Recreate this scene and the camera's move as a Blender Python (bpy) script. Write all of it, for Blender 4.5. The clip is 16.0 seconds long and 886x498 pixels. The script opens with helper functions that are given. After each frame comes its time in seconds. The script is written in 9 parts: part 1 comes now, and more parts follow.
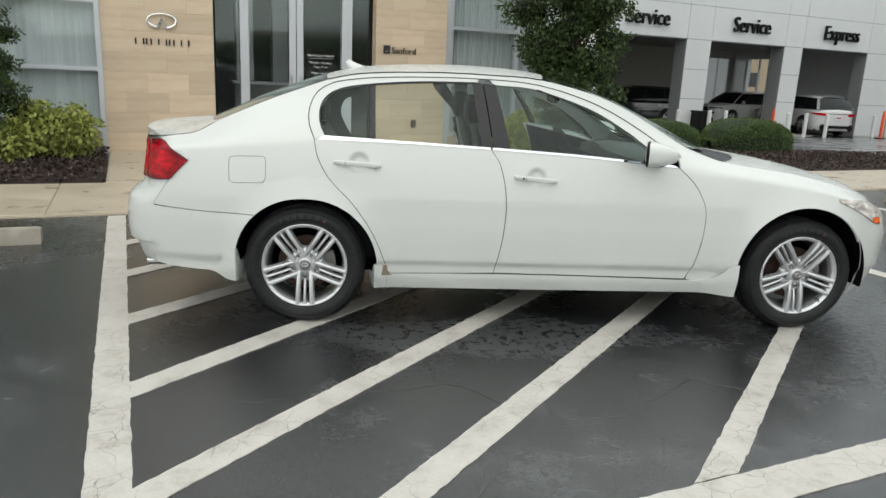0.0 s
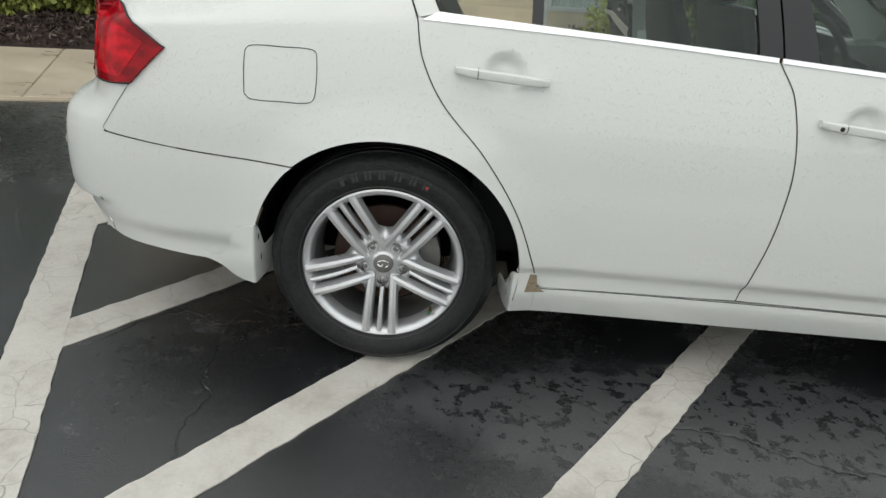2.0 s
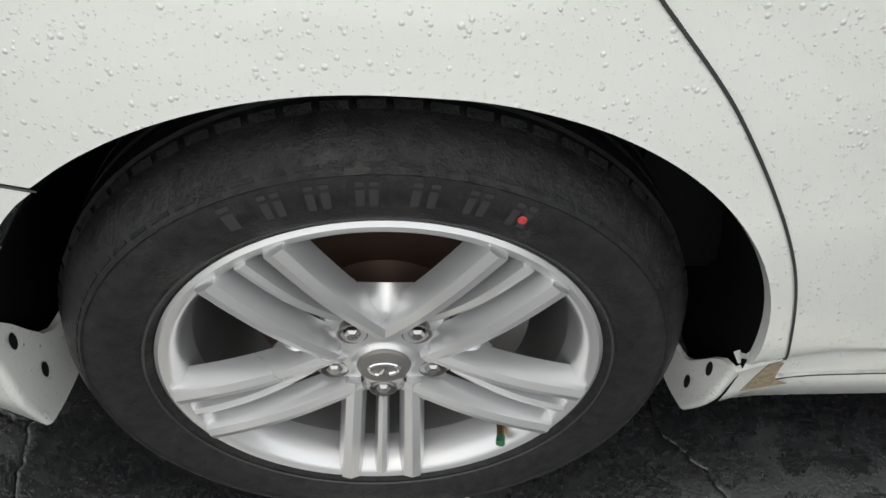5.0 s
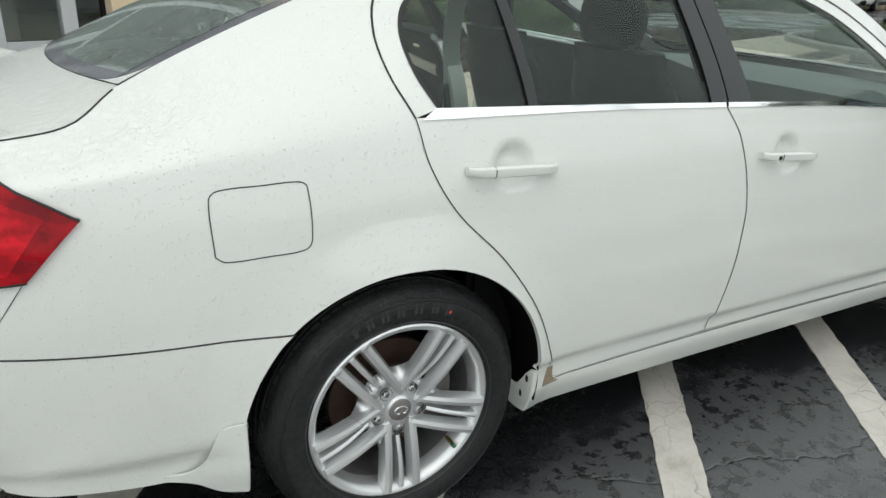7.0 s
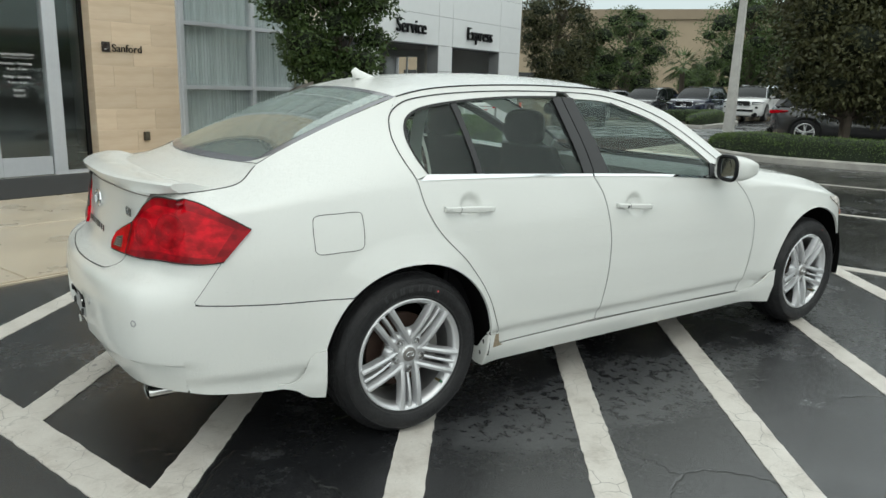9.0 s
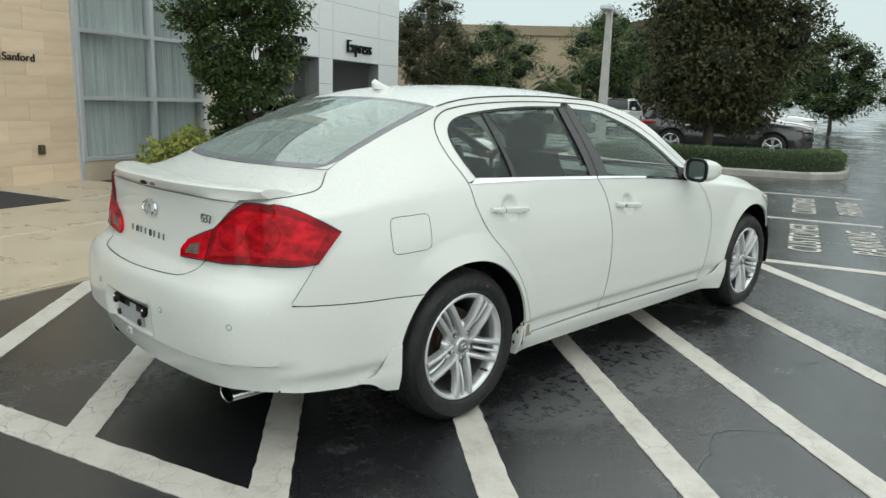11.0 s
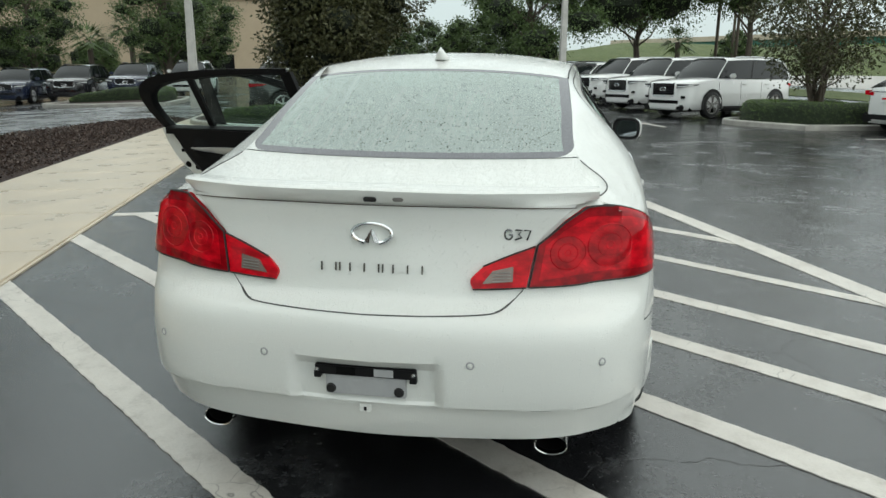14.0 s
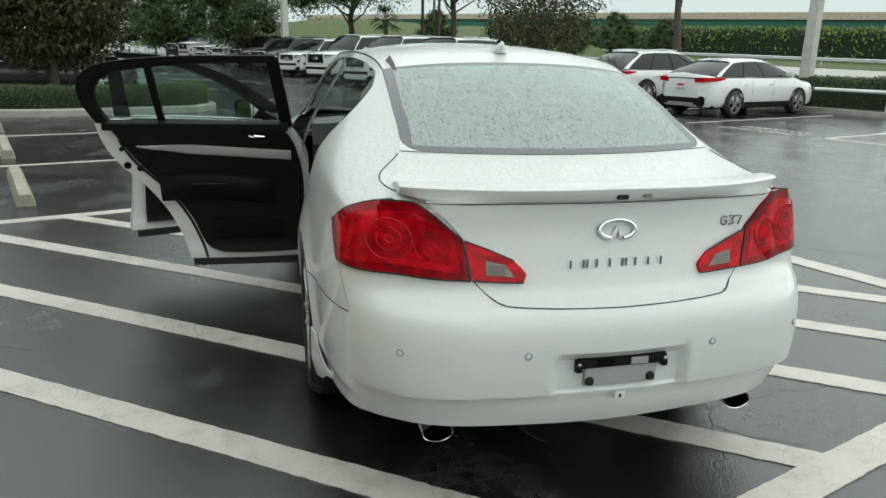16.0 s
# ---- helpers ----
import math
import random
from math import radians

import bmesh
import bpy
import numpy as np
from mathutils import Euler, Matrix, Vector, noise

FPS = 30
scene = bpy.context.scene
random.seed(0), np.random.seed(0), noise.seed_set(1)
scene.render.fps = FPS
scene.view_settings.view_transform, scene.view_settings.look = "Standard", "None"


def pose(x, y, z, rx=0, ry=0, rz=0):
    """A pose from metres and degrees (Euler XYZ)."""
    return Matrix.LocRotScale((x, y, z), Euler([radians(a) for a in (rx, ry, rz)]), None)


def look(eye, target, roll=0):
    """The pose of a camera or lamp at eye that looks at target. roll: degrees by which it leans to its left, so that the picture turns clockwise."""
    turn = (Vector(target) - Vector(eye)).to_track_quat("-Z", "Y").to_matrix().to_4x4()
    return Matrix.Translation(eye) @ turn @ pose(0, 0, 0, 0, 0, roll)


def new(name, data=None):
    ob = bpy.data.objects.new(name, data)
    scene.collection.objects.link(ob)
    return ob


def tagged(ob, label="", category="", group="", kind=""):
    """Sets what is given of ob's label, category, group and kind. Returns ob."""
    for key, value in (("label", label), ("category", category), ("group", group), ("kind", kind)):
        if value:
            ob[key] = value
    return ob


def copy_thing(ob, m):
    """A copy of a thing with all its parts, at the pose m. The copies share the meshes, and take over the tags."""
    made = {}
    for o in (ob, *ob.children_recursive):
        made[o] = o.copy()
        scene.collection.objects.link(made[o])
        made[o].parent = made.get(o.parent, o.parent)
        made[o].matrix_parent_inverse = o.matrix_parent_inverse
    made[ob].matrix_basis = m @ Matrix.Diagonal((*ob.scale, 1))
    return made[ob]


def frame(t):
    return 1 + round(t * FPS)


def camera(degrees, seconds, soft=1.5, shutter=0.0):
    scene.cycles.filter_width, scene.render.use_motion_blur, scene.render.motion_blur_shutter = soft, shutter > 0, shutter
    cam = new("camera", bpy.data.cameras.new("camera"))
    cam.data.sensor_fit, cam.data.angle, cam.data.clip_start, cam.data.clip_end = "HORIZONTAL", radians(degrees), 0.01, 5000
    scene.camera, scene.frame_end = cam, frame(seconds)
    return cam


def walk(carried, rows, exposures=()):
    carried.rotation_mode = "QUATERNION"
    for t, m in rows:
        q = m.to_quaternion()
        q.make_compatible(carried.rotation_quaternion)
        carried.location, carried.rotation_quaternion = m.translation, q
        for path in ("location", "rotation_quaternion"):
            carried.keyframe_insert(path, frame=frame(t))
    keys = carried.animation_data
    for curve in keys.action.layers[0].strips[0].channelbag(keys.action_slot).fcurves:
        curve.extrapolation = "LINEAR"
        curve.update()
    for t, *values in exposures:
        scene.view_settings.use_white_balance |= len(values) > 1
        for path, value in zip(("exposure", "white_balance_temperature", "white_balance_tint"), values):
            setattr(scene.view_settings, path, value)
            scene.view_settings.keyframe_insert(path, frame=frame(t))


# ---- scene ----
cam = camera(63.9, 16.0)
PATH = [
    (0, (0.401, -4.67, 1.37), (0.582, -2.735, 0.898), 2.6),
    (0.5, (0.309, -4.212, 1.308), (0.448, -2.291, 0.772), 3.2),
    (1, (0.222, -3.701, 1.273), (0.34, -1.8, 0.661), 4.1),
    (1.5, (0.181, -3.207, 1.239), (0.265, -1.333, 0.544), 5.0),
    (2, (0.124, -2.721, 1.22), (0.168, -0.892, 0.412), 5.7),
    (2.5, (0.098, -2.26, 1.177), (0.119, -0.499, 0.228), 6.2),
    (3, (0.077, -1.866, 1.105), (0.036, -0.208, -0.012), 5.7),
    (3.5, (0.038, -1.538, 1.038), (-0.003, -0.015, -0.258), 5.7),
    (4, (0.013, -1.323, 0.98), (-0.006, 0.07, -0.455), 5.6),
    (4.5, (-0.004, -1.264, 0.96), (0.05, 0.075, -0.525), 5.7),
    (5, (-0.009, -1.283, 0.977), (0.176, 0.083, -0.472), 6.2),
    (5.2, (-0.018, -1.31, 1.012), (0.254, 0.081, -0.398), 6.9),
    (7.3, (-0.768, -2.309, 1.34), (0.198, -0.688, 0.675), 1.8),
    (7.5, (-0.848, -2.418, 1.346), (0.136, -0.795, 0.715), 1.7),
    (8, (-1.038, -2.684, 1.374), (-0.013, -1.057, 0.822), 1.7),
    (8.5, (-1.264, -2.91, 1.354), (-0.199, -1.285, 0.879), 1.5),
    (9, (-1.41, -3.112, 1.369), (-0.306, -1.504, 0.925), 1.8),
    (9.2, (-1.461, -3.177, 1.365), (-0.334, -1.583, 0.928), 2.3),
    (11.3, (-2.221, -2.653, 1.338), (-0.772, -1.334, 0.937), 1.8),
    (11.5, (-2.293, -2.519, 1.346), (-0.798, -1.252, 0.944), 1.8),
    (12, (-2.528, -2.137, 1.342), (-0.92, -1.018, 0.939), 1.3),
    (12.5, (-2.645, -1.738, 1.332), (-0.935, -0.789, 0.914), 0.7),
    (13, (-2.763, -1.351, 1.327), (-0.964, -0.593, 0.894), 0.5),
    (13.5, (-2.873, -0.938, 1.34), (-1.0, -0.399, 0.888), 0.2),
    (14, (-2.876, -0.522, 1.336), (-0.959, -0.205, 0.859), 0.4),
    (14.5, (-2.943, -0.095, 1.342), (-1.008, 0.007, 0.844), 0.5),
    (15, (-2.885, 0.287, 1.342), (-0.956, 0.164, 0.83), 1.3),
    (15.5, (-2.821, 0.636, 1.354), (-0.918, 0.308, 0.835), 1.7),
    (16, (-2.829, 1.011, 1.391), (-0.961, 0.535, 0.86), 1.2),
]
walk(cam, [(t, look(eye, target, roll)) for t, eye, target, roll in PATH], [(0.0, 0.38, 6600, 8), (2.5, 0.26, 6600, 9), (4.0, 0.34, 6650, 10), (5.0, 0.48, 6700, 11), (7.5, 0.38, 6500, 6), (12.0, 0.42, 6500, 3), (16.0, 0.42, 6500, 3)])
SKY, SUN, CLOUD = 1.0, 1.5, (0.50, 0.56, 0.575)
# ---------------------------------------------------------------- world and light
world = bpy.data.worlds.new("overcast_sky")
scene.world = world
world.use_nodes = True
wn = world.node_tree
sky = wn.nodes.new("ShaderNodeTexSky")
sky.sky_type = "NISHITA"
sky.sun_disc = False
sky.sun_elevation = radians(58)
sky.sun_rotation = radians(200)
sky.dust_density = 4.0
sky.air_density = 1.0
# an even cloud layer over the clear sky
clouds = wn.nodes.new("ShaderNodeMix")
clouds.data_type = "RGBA"
clouds.inputs[0].default_value = 0.98
wn.links.new(sky.outputs[0], clouds.inputs[6])
clouds.inputs[7].default_value = (*CLOUD, 1)
wn.links.new(clouds.outputs[2], wn.nodes["Background"].inputs[0])
wn.nodes["Background"].inputs[1].default_value = SKY

sun_data = bpy.data.lights.new("sun", "SUN")
sun_data.energy = SUN
sun_data.angle = radians(160)
sun_data.color = (1.0, 0.97, 0.93)
sun = new("sun", sun_data)
sun.matrix_world = look((0, 0, 30), (4, 7, 0))

# ---------------------------------------------------------------- materials


class Nodes:
    """A principled material with short calls for its nodes."""

    def __init__(self, name, rough=0.5, metal=0.0, color=(0.5, 0.5, 0.5), **more):
        self.m = bpy.data.materials.new(name)
        self.m.use_nodes = True
        self.t = self.m.node_tree
        self.b = self.t.nodes["Principled BSDF"]
        self.b.inputs["Base Color"].default_value = (*color, 1)
        self.b.inputs["Roughness"].default_value = rough
        self.b.inputs["Metallic"].default_value = metal
        for key, value in more.items():
            self.b.inputs[key.replace("_", " ")].default_value = value
        self.co = None

    def node(self, kind, **values):
        n = self.t.nodes.new("ShaderNode" + kind)
        for key, value in values.items():
            n.inputs[key.replace("_", " ")].default_value = value
        return n

    def link(self, a, b):
        self.t.links.new(a, b)
        return a

    def coords(self, kind="Object", scale=(1, 1, 1)):
        if not self.co:
            self.co = self.t.nodes.new("ShaderNodeTexCoord")
        mp = self.node("Mapping")
        mp.inputs["Scale"].default_value = scale
        self.link(self.co.outputs[kind], mp.inputs[0])
        return mp.outputs[0]

    def noise(self, scale, detail=4, rough=0.55, at=None, stretch=(1, 1, 1)):
        n = self.node("TexNoise", Scale=scale, Detail=detail, Roughness=rough)
        self.link(at or self.coords(scale=stretch), n.inputs["Vector"])
        return n.outputs["Fac"]

    def voronoi(self, scale, feature="F1", out="Distance", at=None, stretch=(1, 1, 1), rand=1.0):
        n = self.node("TexVoronoi", Scale=scale, Randomness=rand)
        n.feature = feature
        self.link(at or self.coords(scale=stretch), n.inputs["Vector"])
        return n.outputs[out]

    def ramp(self, fac, *stops):
        n = self.t.nodes.new("ShaderNodeValToRGB")
        e = n.color_ramp.elements
        while len(e) < len(stops):
            e.new(0.5)
        for el, (pos, col) in zip(e, stops):
            el.position = pos
            el.color = (*col, 1) if isinstance(col, tuple) else (col, col, col, 1)
        self.link(fac, n.inputs[0])
        return n.outputs[0]

    def mix(self, fac, a, b, mode="MIX"):
        n = self.t.nodes.new("ShaderNodeMix")
        n.data_type = "RGBA"
        n.blend_type = mode
        for sock, value in ((n.inputs[0], fac), (n.inputs[6], a), (n.inputs[7], b)):
            if isinstance(value, (int, float)):
                sock.default_value = value if sock == n.inputs[0] else (value, value, value, 1)
            elif isinstance(value, tuple):
                sock.default_value = (*value, 1)
            else:
                self.link(value, sock)
        return n.outputs[2]

    def math(self, op, a, b=0.0):
        n = self.t.nodes.new("ShaderNodeMath")
        n.operation = op
        for sock, value in zip(n.inputs, (a, b)):
            if isinstance(value, (int, float)):
                sock.default_value = value
            else:
                self.link(value, sock)
        return n.outputs[0]

    def random(self):
        return self.t.nodes.new("ShaderNodeObjectInfo").outputs["Random"]

    def island(self):
        return self.t.nodes.new("ShaderNodeNewGeometry").outputs["Random Per Island"]

    def bump(self, height, strength=0.3, distance=0.01):
        n = self.node("Bump", Strength=strength, Distance=distance)
        self.link(height, n.inputs["Height"])
        old = self.b.inputs["Normal"].links
        if old:
            self.link(old[0].from_socket, n.inputs["Normal"])
        self.link(n.outputs[0], self.b.inputs["Normal"])

    def set(self, key, socket):
        self.link(socket, self.b.inputs[key])
        return self


def plain(name, color, rough=0.5, metal=0.0, grain=60, spread=0.12, relief=0.0, **more):
    """A simple surface with a little mottling."""
    n = Nodes(name, rough, metal, color, **more)
    f = n.noise(grain, 5)
    n.set("Base Color", n.mix(f, tuple(c * (1 - spread) for c in color), tuple(min(1, c * (1 + spread)) for c in color)))
    n.set("Roughness", n.ramp(n.noise(grain * 0.3, 3), (0.3, max(0.02, rough - 0.06)), (0.7, min(1, rough + 0.06))))
    if relief:
        n.bump(f, relief, 0.002)
    return n.m


def wet_asphalt():
    n = Nodes("wet_asphalt", 0.25)
    grit = n.mix(0.22, n.noise(185, 3, 0.75), n.voronoi(150))
    patch = n.noise(0.45, 5, 0.6)
    wobble = n.node("TexNoise", Scale=2.6, Detail=5.0)
    n.link(n.coords(), wobble.inputs["Vector"])
    blot = n.noise(1.1, 7, 0.68)
    base = n.ramp(grit, (0.30, (0.003, 0.0032, 0.0037)), (0.50, (0.0095, 0.0099, 0.0112)), (0.72, (0.038, 0.039, 0.042)))
    dry = n.ramp(blot, (0.54, 0.0), (0.575, 0.45), (0.72, 0.9))
    spots = n.ramp(n.noise(17, 5, 0.70), (0.535, 1.0), (0.56, 0.04))
    near = n.node("Mapping", Location=(-0.605, 1.96, 0), Scale=(0.55, 1.90, 0))
    n.link(n.coords(), near.inputs["Vector"])
    far_off = n.node("VectorMath")
    far_off.operation = "LENGTH"
    n.link(near.outputs[0], far_off.inputs[0])
    lee = n.ramp(n.math("ADD", far_off.outputs["Value"], n.math("MULTIPLY", n.noise(3.1, 4, 0.65), 0.7)), (0.80, 1.0), (1.05, 0.0))
    dry = n.math("MULTIPLY", n.math("MAXIMUM", dry, n.math("MULTIPLY", lee, 0.82)), spots)
    pale = n.ramp(grit, (0.25, (0.028, 0.0287, 0.0300)), (0.70, (0.100, 0.102, 0.106)))
    col = n.mix(n.math("MULTIPLY", dry, 0.85), base, pale)
    crack = n.voronoi(0.8, "DISTANCE_TO_EDGE", at=n.mix(0.42, n.coords(), wobble.outputs["Color"], "ADD"))
    line = n.ramp(crack, (0.0, 1.0), (0.0045, 0.0))
    line = n.math("MULTIPLY", line, n.ramp(n.noise(0.4, 2), (0.46, 0.0), (0.54, 1.0)))
    n.set("Base Color", n.mix(line, col, (0.004, 0.004, 0.004)))
    film = n.ramp(patch, (0.36, 0.04), (0.46, 0.10), (0.54, 0.19), (0.66, 0.32))
    film = n.math("MULTIPLY", film, n.ramp(n.noise(28, 5, 0.75), (0.35, 0.6), (0.65, 1.3)))
    n.set("Roughness", n.mix(n.math("MULTIPLY", dry, 0.7), film, 0.42))
    n.b.inputs["IOR"].default_value = 1.88
    n.bump(n.math("SUBTRACT", grit, n.math("MULTIPLY", line, 2.0)), 0.32, 0.005)
    n.bump(n.noise(60, 4, 0.7), 0.15, 0.007)
    n.bump(n.noise(1.3, 4), 0.05, 0.05)
    return n.m


def road_paint():
    n = Nodes("worn_white_road_paint", 0.5)
    wear = n.noise(7, 6, 0.7)
    fine = n.noise(120, 3, 0.7)
    col = n.ramp(wear, (0.30, (0.42, 0.385, 0.34)), (0.48, (0.60, 0.565, 0.515)), (0.75, (0.70, 0.67, 0.62)))
    wobble = n.node("TexNoise", Scale=5.0, Detail=3.0)
    n.link(n.coords(), wobble.inputs["Vector"])
    crack = n.voronoi(7.5, "DISTANCE_TO_EDGE", at=n.mix(0.16, n.coords(), wobble.outputs["Color"], "ADD"))
    gap = n.ramp(crack, (0.0, 1.0), (0.017, 0.0))
    gap = n.math("MULTIPLY", gap, n.ramp(n.noise(1.6, 2), (0.44, 0.0), (0.58, 0.75)))
    spot = n.ramp(n.noise(28, 4, 0.8), (0.66, 0.0), (0.72, 0.8))
    dark = n.math("MAXIMUM", gap, spot)
    n.set("Base Color", n.mix(dark, n.mix(0.25, col, fine, "MULTIPLY"), (0.10, 0.098, 0.09)))
    n.set("Roughness", n.ramp(wear, (0.3, 0.25), (0.7, 0.55)))
    n.bump(n.math("SUBTRACT", fine, dark), 0.35, 0.003)
    return n.m


def concrete(name, light, dark, scale=3.0, rough=0.55):
    n = Nodes(name, rough)
    big = n.noise(scale, 6, 0.6)
    fine = n.noise(160, 3, 0.7)
    n.set("Base Color", n.mix(0.3, n.ramp(big, (0.3, dark), (0.7, light)), fine, "OVERLAY"))
    n.set("Roughness", n.ramp(big, (0.3, rough - 0.2), (0.7, rough + 0.1)))
    n.bump(fine, 0.25, 0.003)
    return n.m


def car_paint():
    n = Nodes("wet_white_pearl_paint", 0.32, 0.0, (0.67, 0.68, 0.652), Coat_Weight=0.85, Coat_Roughness=0.03, Coat_IOR=1.5)
    n.set("Base Color", n.mix(n.noise(3, 3), (0.660, 0.670, 0.642), (0.685, 0.695, 0.667)))
    def beads(scale, rare, size):
        """Round water beads in some of the cells only."""
        r = n.math("MULTIPLY", n.math("MAXIMUM", n.math("SUBTRACT", n.voronoi(scale, out="Color"), rare), 0.0), size)
        d = n.math("MAXIMUM", n.math("SUBTRACT", r, n.voronoi(scale)), 0.0)
        return n.math("POWER", d, 0.5)

    both = n.math("ADD", beads(140, 0.08, 0.46), n.math("MULTIPLY", beads(300, 0.16, 0.54), 0.45))
    up = n.node("SeparateXYZ")
    n.link(n.node("NewGeometry").outputs["Normal"], up.inputs[0])
    lying = n.ramp(n.noise(42, 5, 0.72, stretch=(0.7, 1.0, 1.0)), (0.44, 0.0), (0.56, 0.55))
    both = n.math("ADD", both, n.math("MULTIPLY", lying, n.ramp(up.outputs["Z"], (0.72, 0.0), (0.95, 1.0))))
    bump = n.node("Bump", Strength=1.0, Distance=0.0062)
    n.link(both, bump.inputs["Height"])
    n.link(bump.outputs[0], n.b.inputs["Coat Normal"])
    half = n.node("Bump", Strength=0.6, Distance=0.005)
    n.link(both, half.inputs["Height"])
    n.link(half.outputs[0], n.b.inputs["Normal"])
    return n.m


def glass(name, tint, streak=0.0, drops=True, ior=1.52):
    """A thin pane: it lets light through and mirrors more at a slant; wet ones carry beads and runs of water."""
    n = Nodes(name)
    m = n.m
    n.t.nodes.remove(n.b)
    out = n.t.nodes["Material Output"]
    clear = n.node("BsdfTransparent", Color=(*tint, 1))
    shine = n.node("BsdfGlossy", Color=(0.90, 0.99, 0.95, 1), Roughness=0.03)
    fres = n.node("LayerWeight", Blend=0.5)
    f0 = ((ior - 1) / (ior + 1)) ** 2
    fac = n.math("ADD", n.math("MULTIPLY", n.math("POWER", fres.outputs["Facing"], 5.0), 1 - f0), f0)
    mixer = n.t.nodes.new("ShaderNodeMixShader")
    n.link(clear.outputs[0], mixer.inputs[1])
    n.link(shine.outputs[0], mixer.inputs[2])
    last = mixer.outputs[0]
    if drops:
        cell = n.voronoi(110)
        bead = n.math("MAXIMUM", n.math("SUBTRACT", n.math("MULTIPLY", n.voronoi(110, out="Color"), 0.5), cell), 0.0)
        bump = n.node("Bump", Strength=0.5, Distance=0.004)
        n.link(bead, bump.inputs["Height"])
        n.link(bump.outputs[0], shine.inputs["Normal"])
        n.link(bump.outputs[0], fres.inputs["Normal"])
    if not streak:
        n.link(fac, mixer.inputs[0])
    if streak:
        runs = n.noise(26, 4, 0.6, stretch=(0.10, 1.0, 0.22))
        film = n.node("BsdfDiffuse", Color=(0.66, 0.74, 0.70, 1))
        haze = n.ramp(runs, (0.32, streak * 0.62), (0.66, streak))
        spots = n.ramp(n.math("SUBTRACT", n.voronoi(95), n.math("MULTIPLY", n.voronoi(95, out="Color"), 0.30)), (0.02, 0.0), (0.07, 1.0))
        dark = n.math("ADD", n.math("MULTIPLY", spots, 0.88), 0.12)
        n.link(n.math("MULTIPLY", fac, dark), mixer.inputs[0])
        second = n.t.nodes.new("ShaderNodeMixShader")
        n.link(n.math("MULTIPLY", haze, n.math("ADD", n.math("MULTIPLY", spots, 0.8), 0.2)), second.inputs[0])
        n.link(last, second.inputs[1])
        n.link(film.outputs[0], second.inputs[2])
        last = second.outputs[0]
    n.link(last, out.inputs[0])
    return m


def leaf_material(name, dark, light, gloss=0.5):
    n = Nodes(name, gloss, Specular_IOR_Level=0.28)
    n.set("Base Color", n.mix(n.island(), n.mix(n.noise(1.3, 3), dark, light), tuple(c * 1.35 for c in light)))
    n.b.inputs["Subsurface Weight"].default_value = 0.0
    return n.m


def stone_tile():
    n = Nodes("travertine_cladding", 0.45)
    vein = n.noise(3.2, 6, 0.62, stretch=(0.22, 0.22, 2.2))
    spot = n.noise(9, 5, 0.7, stretch=(0.35, 0.35, 1.6))
    col = n.ramp(vein, (0.28, (0.56, 0.42, 0.285)), (0.5, (0.665, 0.525, 0.38)), (0.72, (0.72, 0.605, 0.465)))
    tone = n.ramp(n.random(), (0.0, 0.86), (1.0, 1.05))
    pit = n.ramp(spot, (0.62, 0.0), (0.75, 0.5))
    n.set("Base Color", n.mix(pit, n.mix(1.0, col, tone, "MULTIPLY"), (0.45, 0.34, 0.23)))
    n.bump(spot, 0.15, 0.002)
    return n.m


def tyre_rubber():
    n = Nodes("wet_black_tyre_rubber", 0.42)
    f = n.noise(70, 5, 0.7)
    n.set("Base Color", n.ramp(f, (0.3, (0.0065, 0.0065, 0.0072)), (0.75, (0.025, 0.025, 0.0262))))
    n.set("Roughness", n.ramp(n.noise(14, 4), (0.35, 0.28), (0.65, 0.60)))
    n.b.inputs["Specular IOR Level"].default_value = 0.3
    n.bump(f, 0.5, 0.003)
    n.bump(n.ramp(n.noise(55, 6, 0.75, stretch=(1, 1, 0.6)), (0.46, 0.0), (0.60, 1.0)), 0.35, 0.0025)
    return n.m


def lamp_lens(name, color, rough=0.08):
    n = Nodes(name, rough, 0.0, color, Coat_Weight=0.34, Coat_Roughness=0.02, Specular_IOR_Level=0.03)
    f = n.ramp(n.noise(14, 4, 0.6, stretch=(1, 1, 2)), (0.40, 0.0), (0.60, 1.0))
    facet = n.ramp(n.voronoi(60, out="Color"), (0.2, 0.88), (0.8, 1.06))
    n.set("Base Color", n.mix(1.0, n.mix(f, tuple(c * 0.66 for c in color), tuple(min(1, c * 1.3) for c in color)), facet, "MULTIPLY"))
    drop = n.math("MAXIMUM", n.math("SUBTRACT", n.math("MULTIPLY", n.voronoi(100, out="Color"), 0.5), n.voronoi(100)), 0.0)
    bump = n.node("Bump", Strength=0.4, Distance=0.004)
    n.link(drop, bump.inputs["Height"])
    n.link(bump.outputs[0], n.b.inputs["Coat Normal"])
    return n.m


def mulch():
    n = Nodes("brown_bark_mulch", 0.8)
    f = n.noise(26, 6, 0.75)
    n.set("Base Color", n.ramp(f, (0.3, (0.010, 0.005, 0.004)), (0.55, (0.034, 0.017, 0.013)), (0.75, (0.075, 0.040, 0.030))))
    n.bump(f, 0.9, 0.03)
    return n.m


def bark_chip():
    n = Nodes("bark_chip", 0.7, Specular_IOR_Level=0.2)
    n.set("Base Color", n.ramp(n.island(), (0.0, (0.018, 0.011, 0.009)), (0.5, (0.056, 0.036, 0.030)), (0.85, (0.105, 0.076, 0.063)), (1.0, (0.20, 0.165, 0.14))))
    return n.m


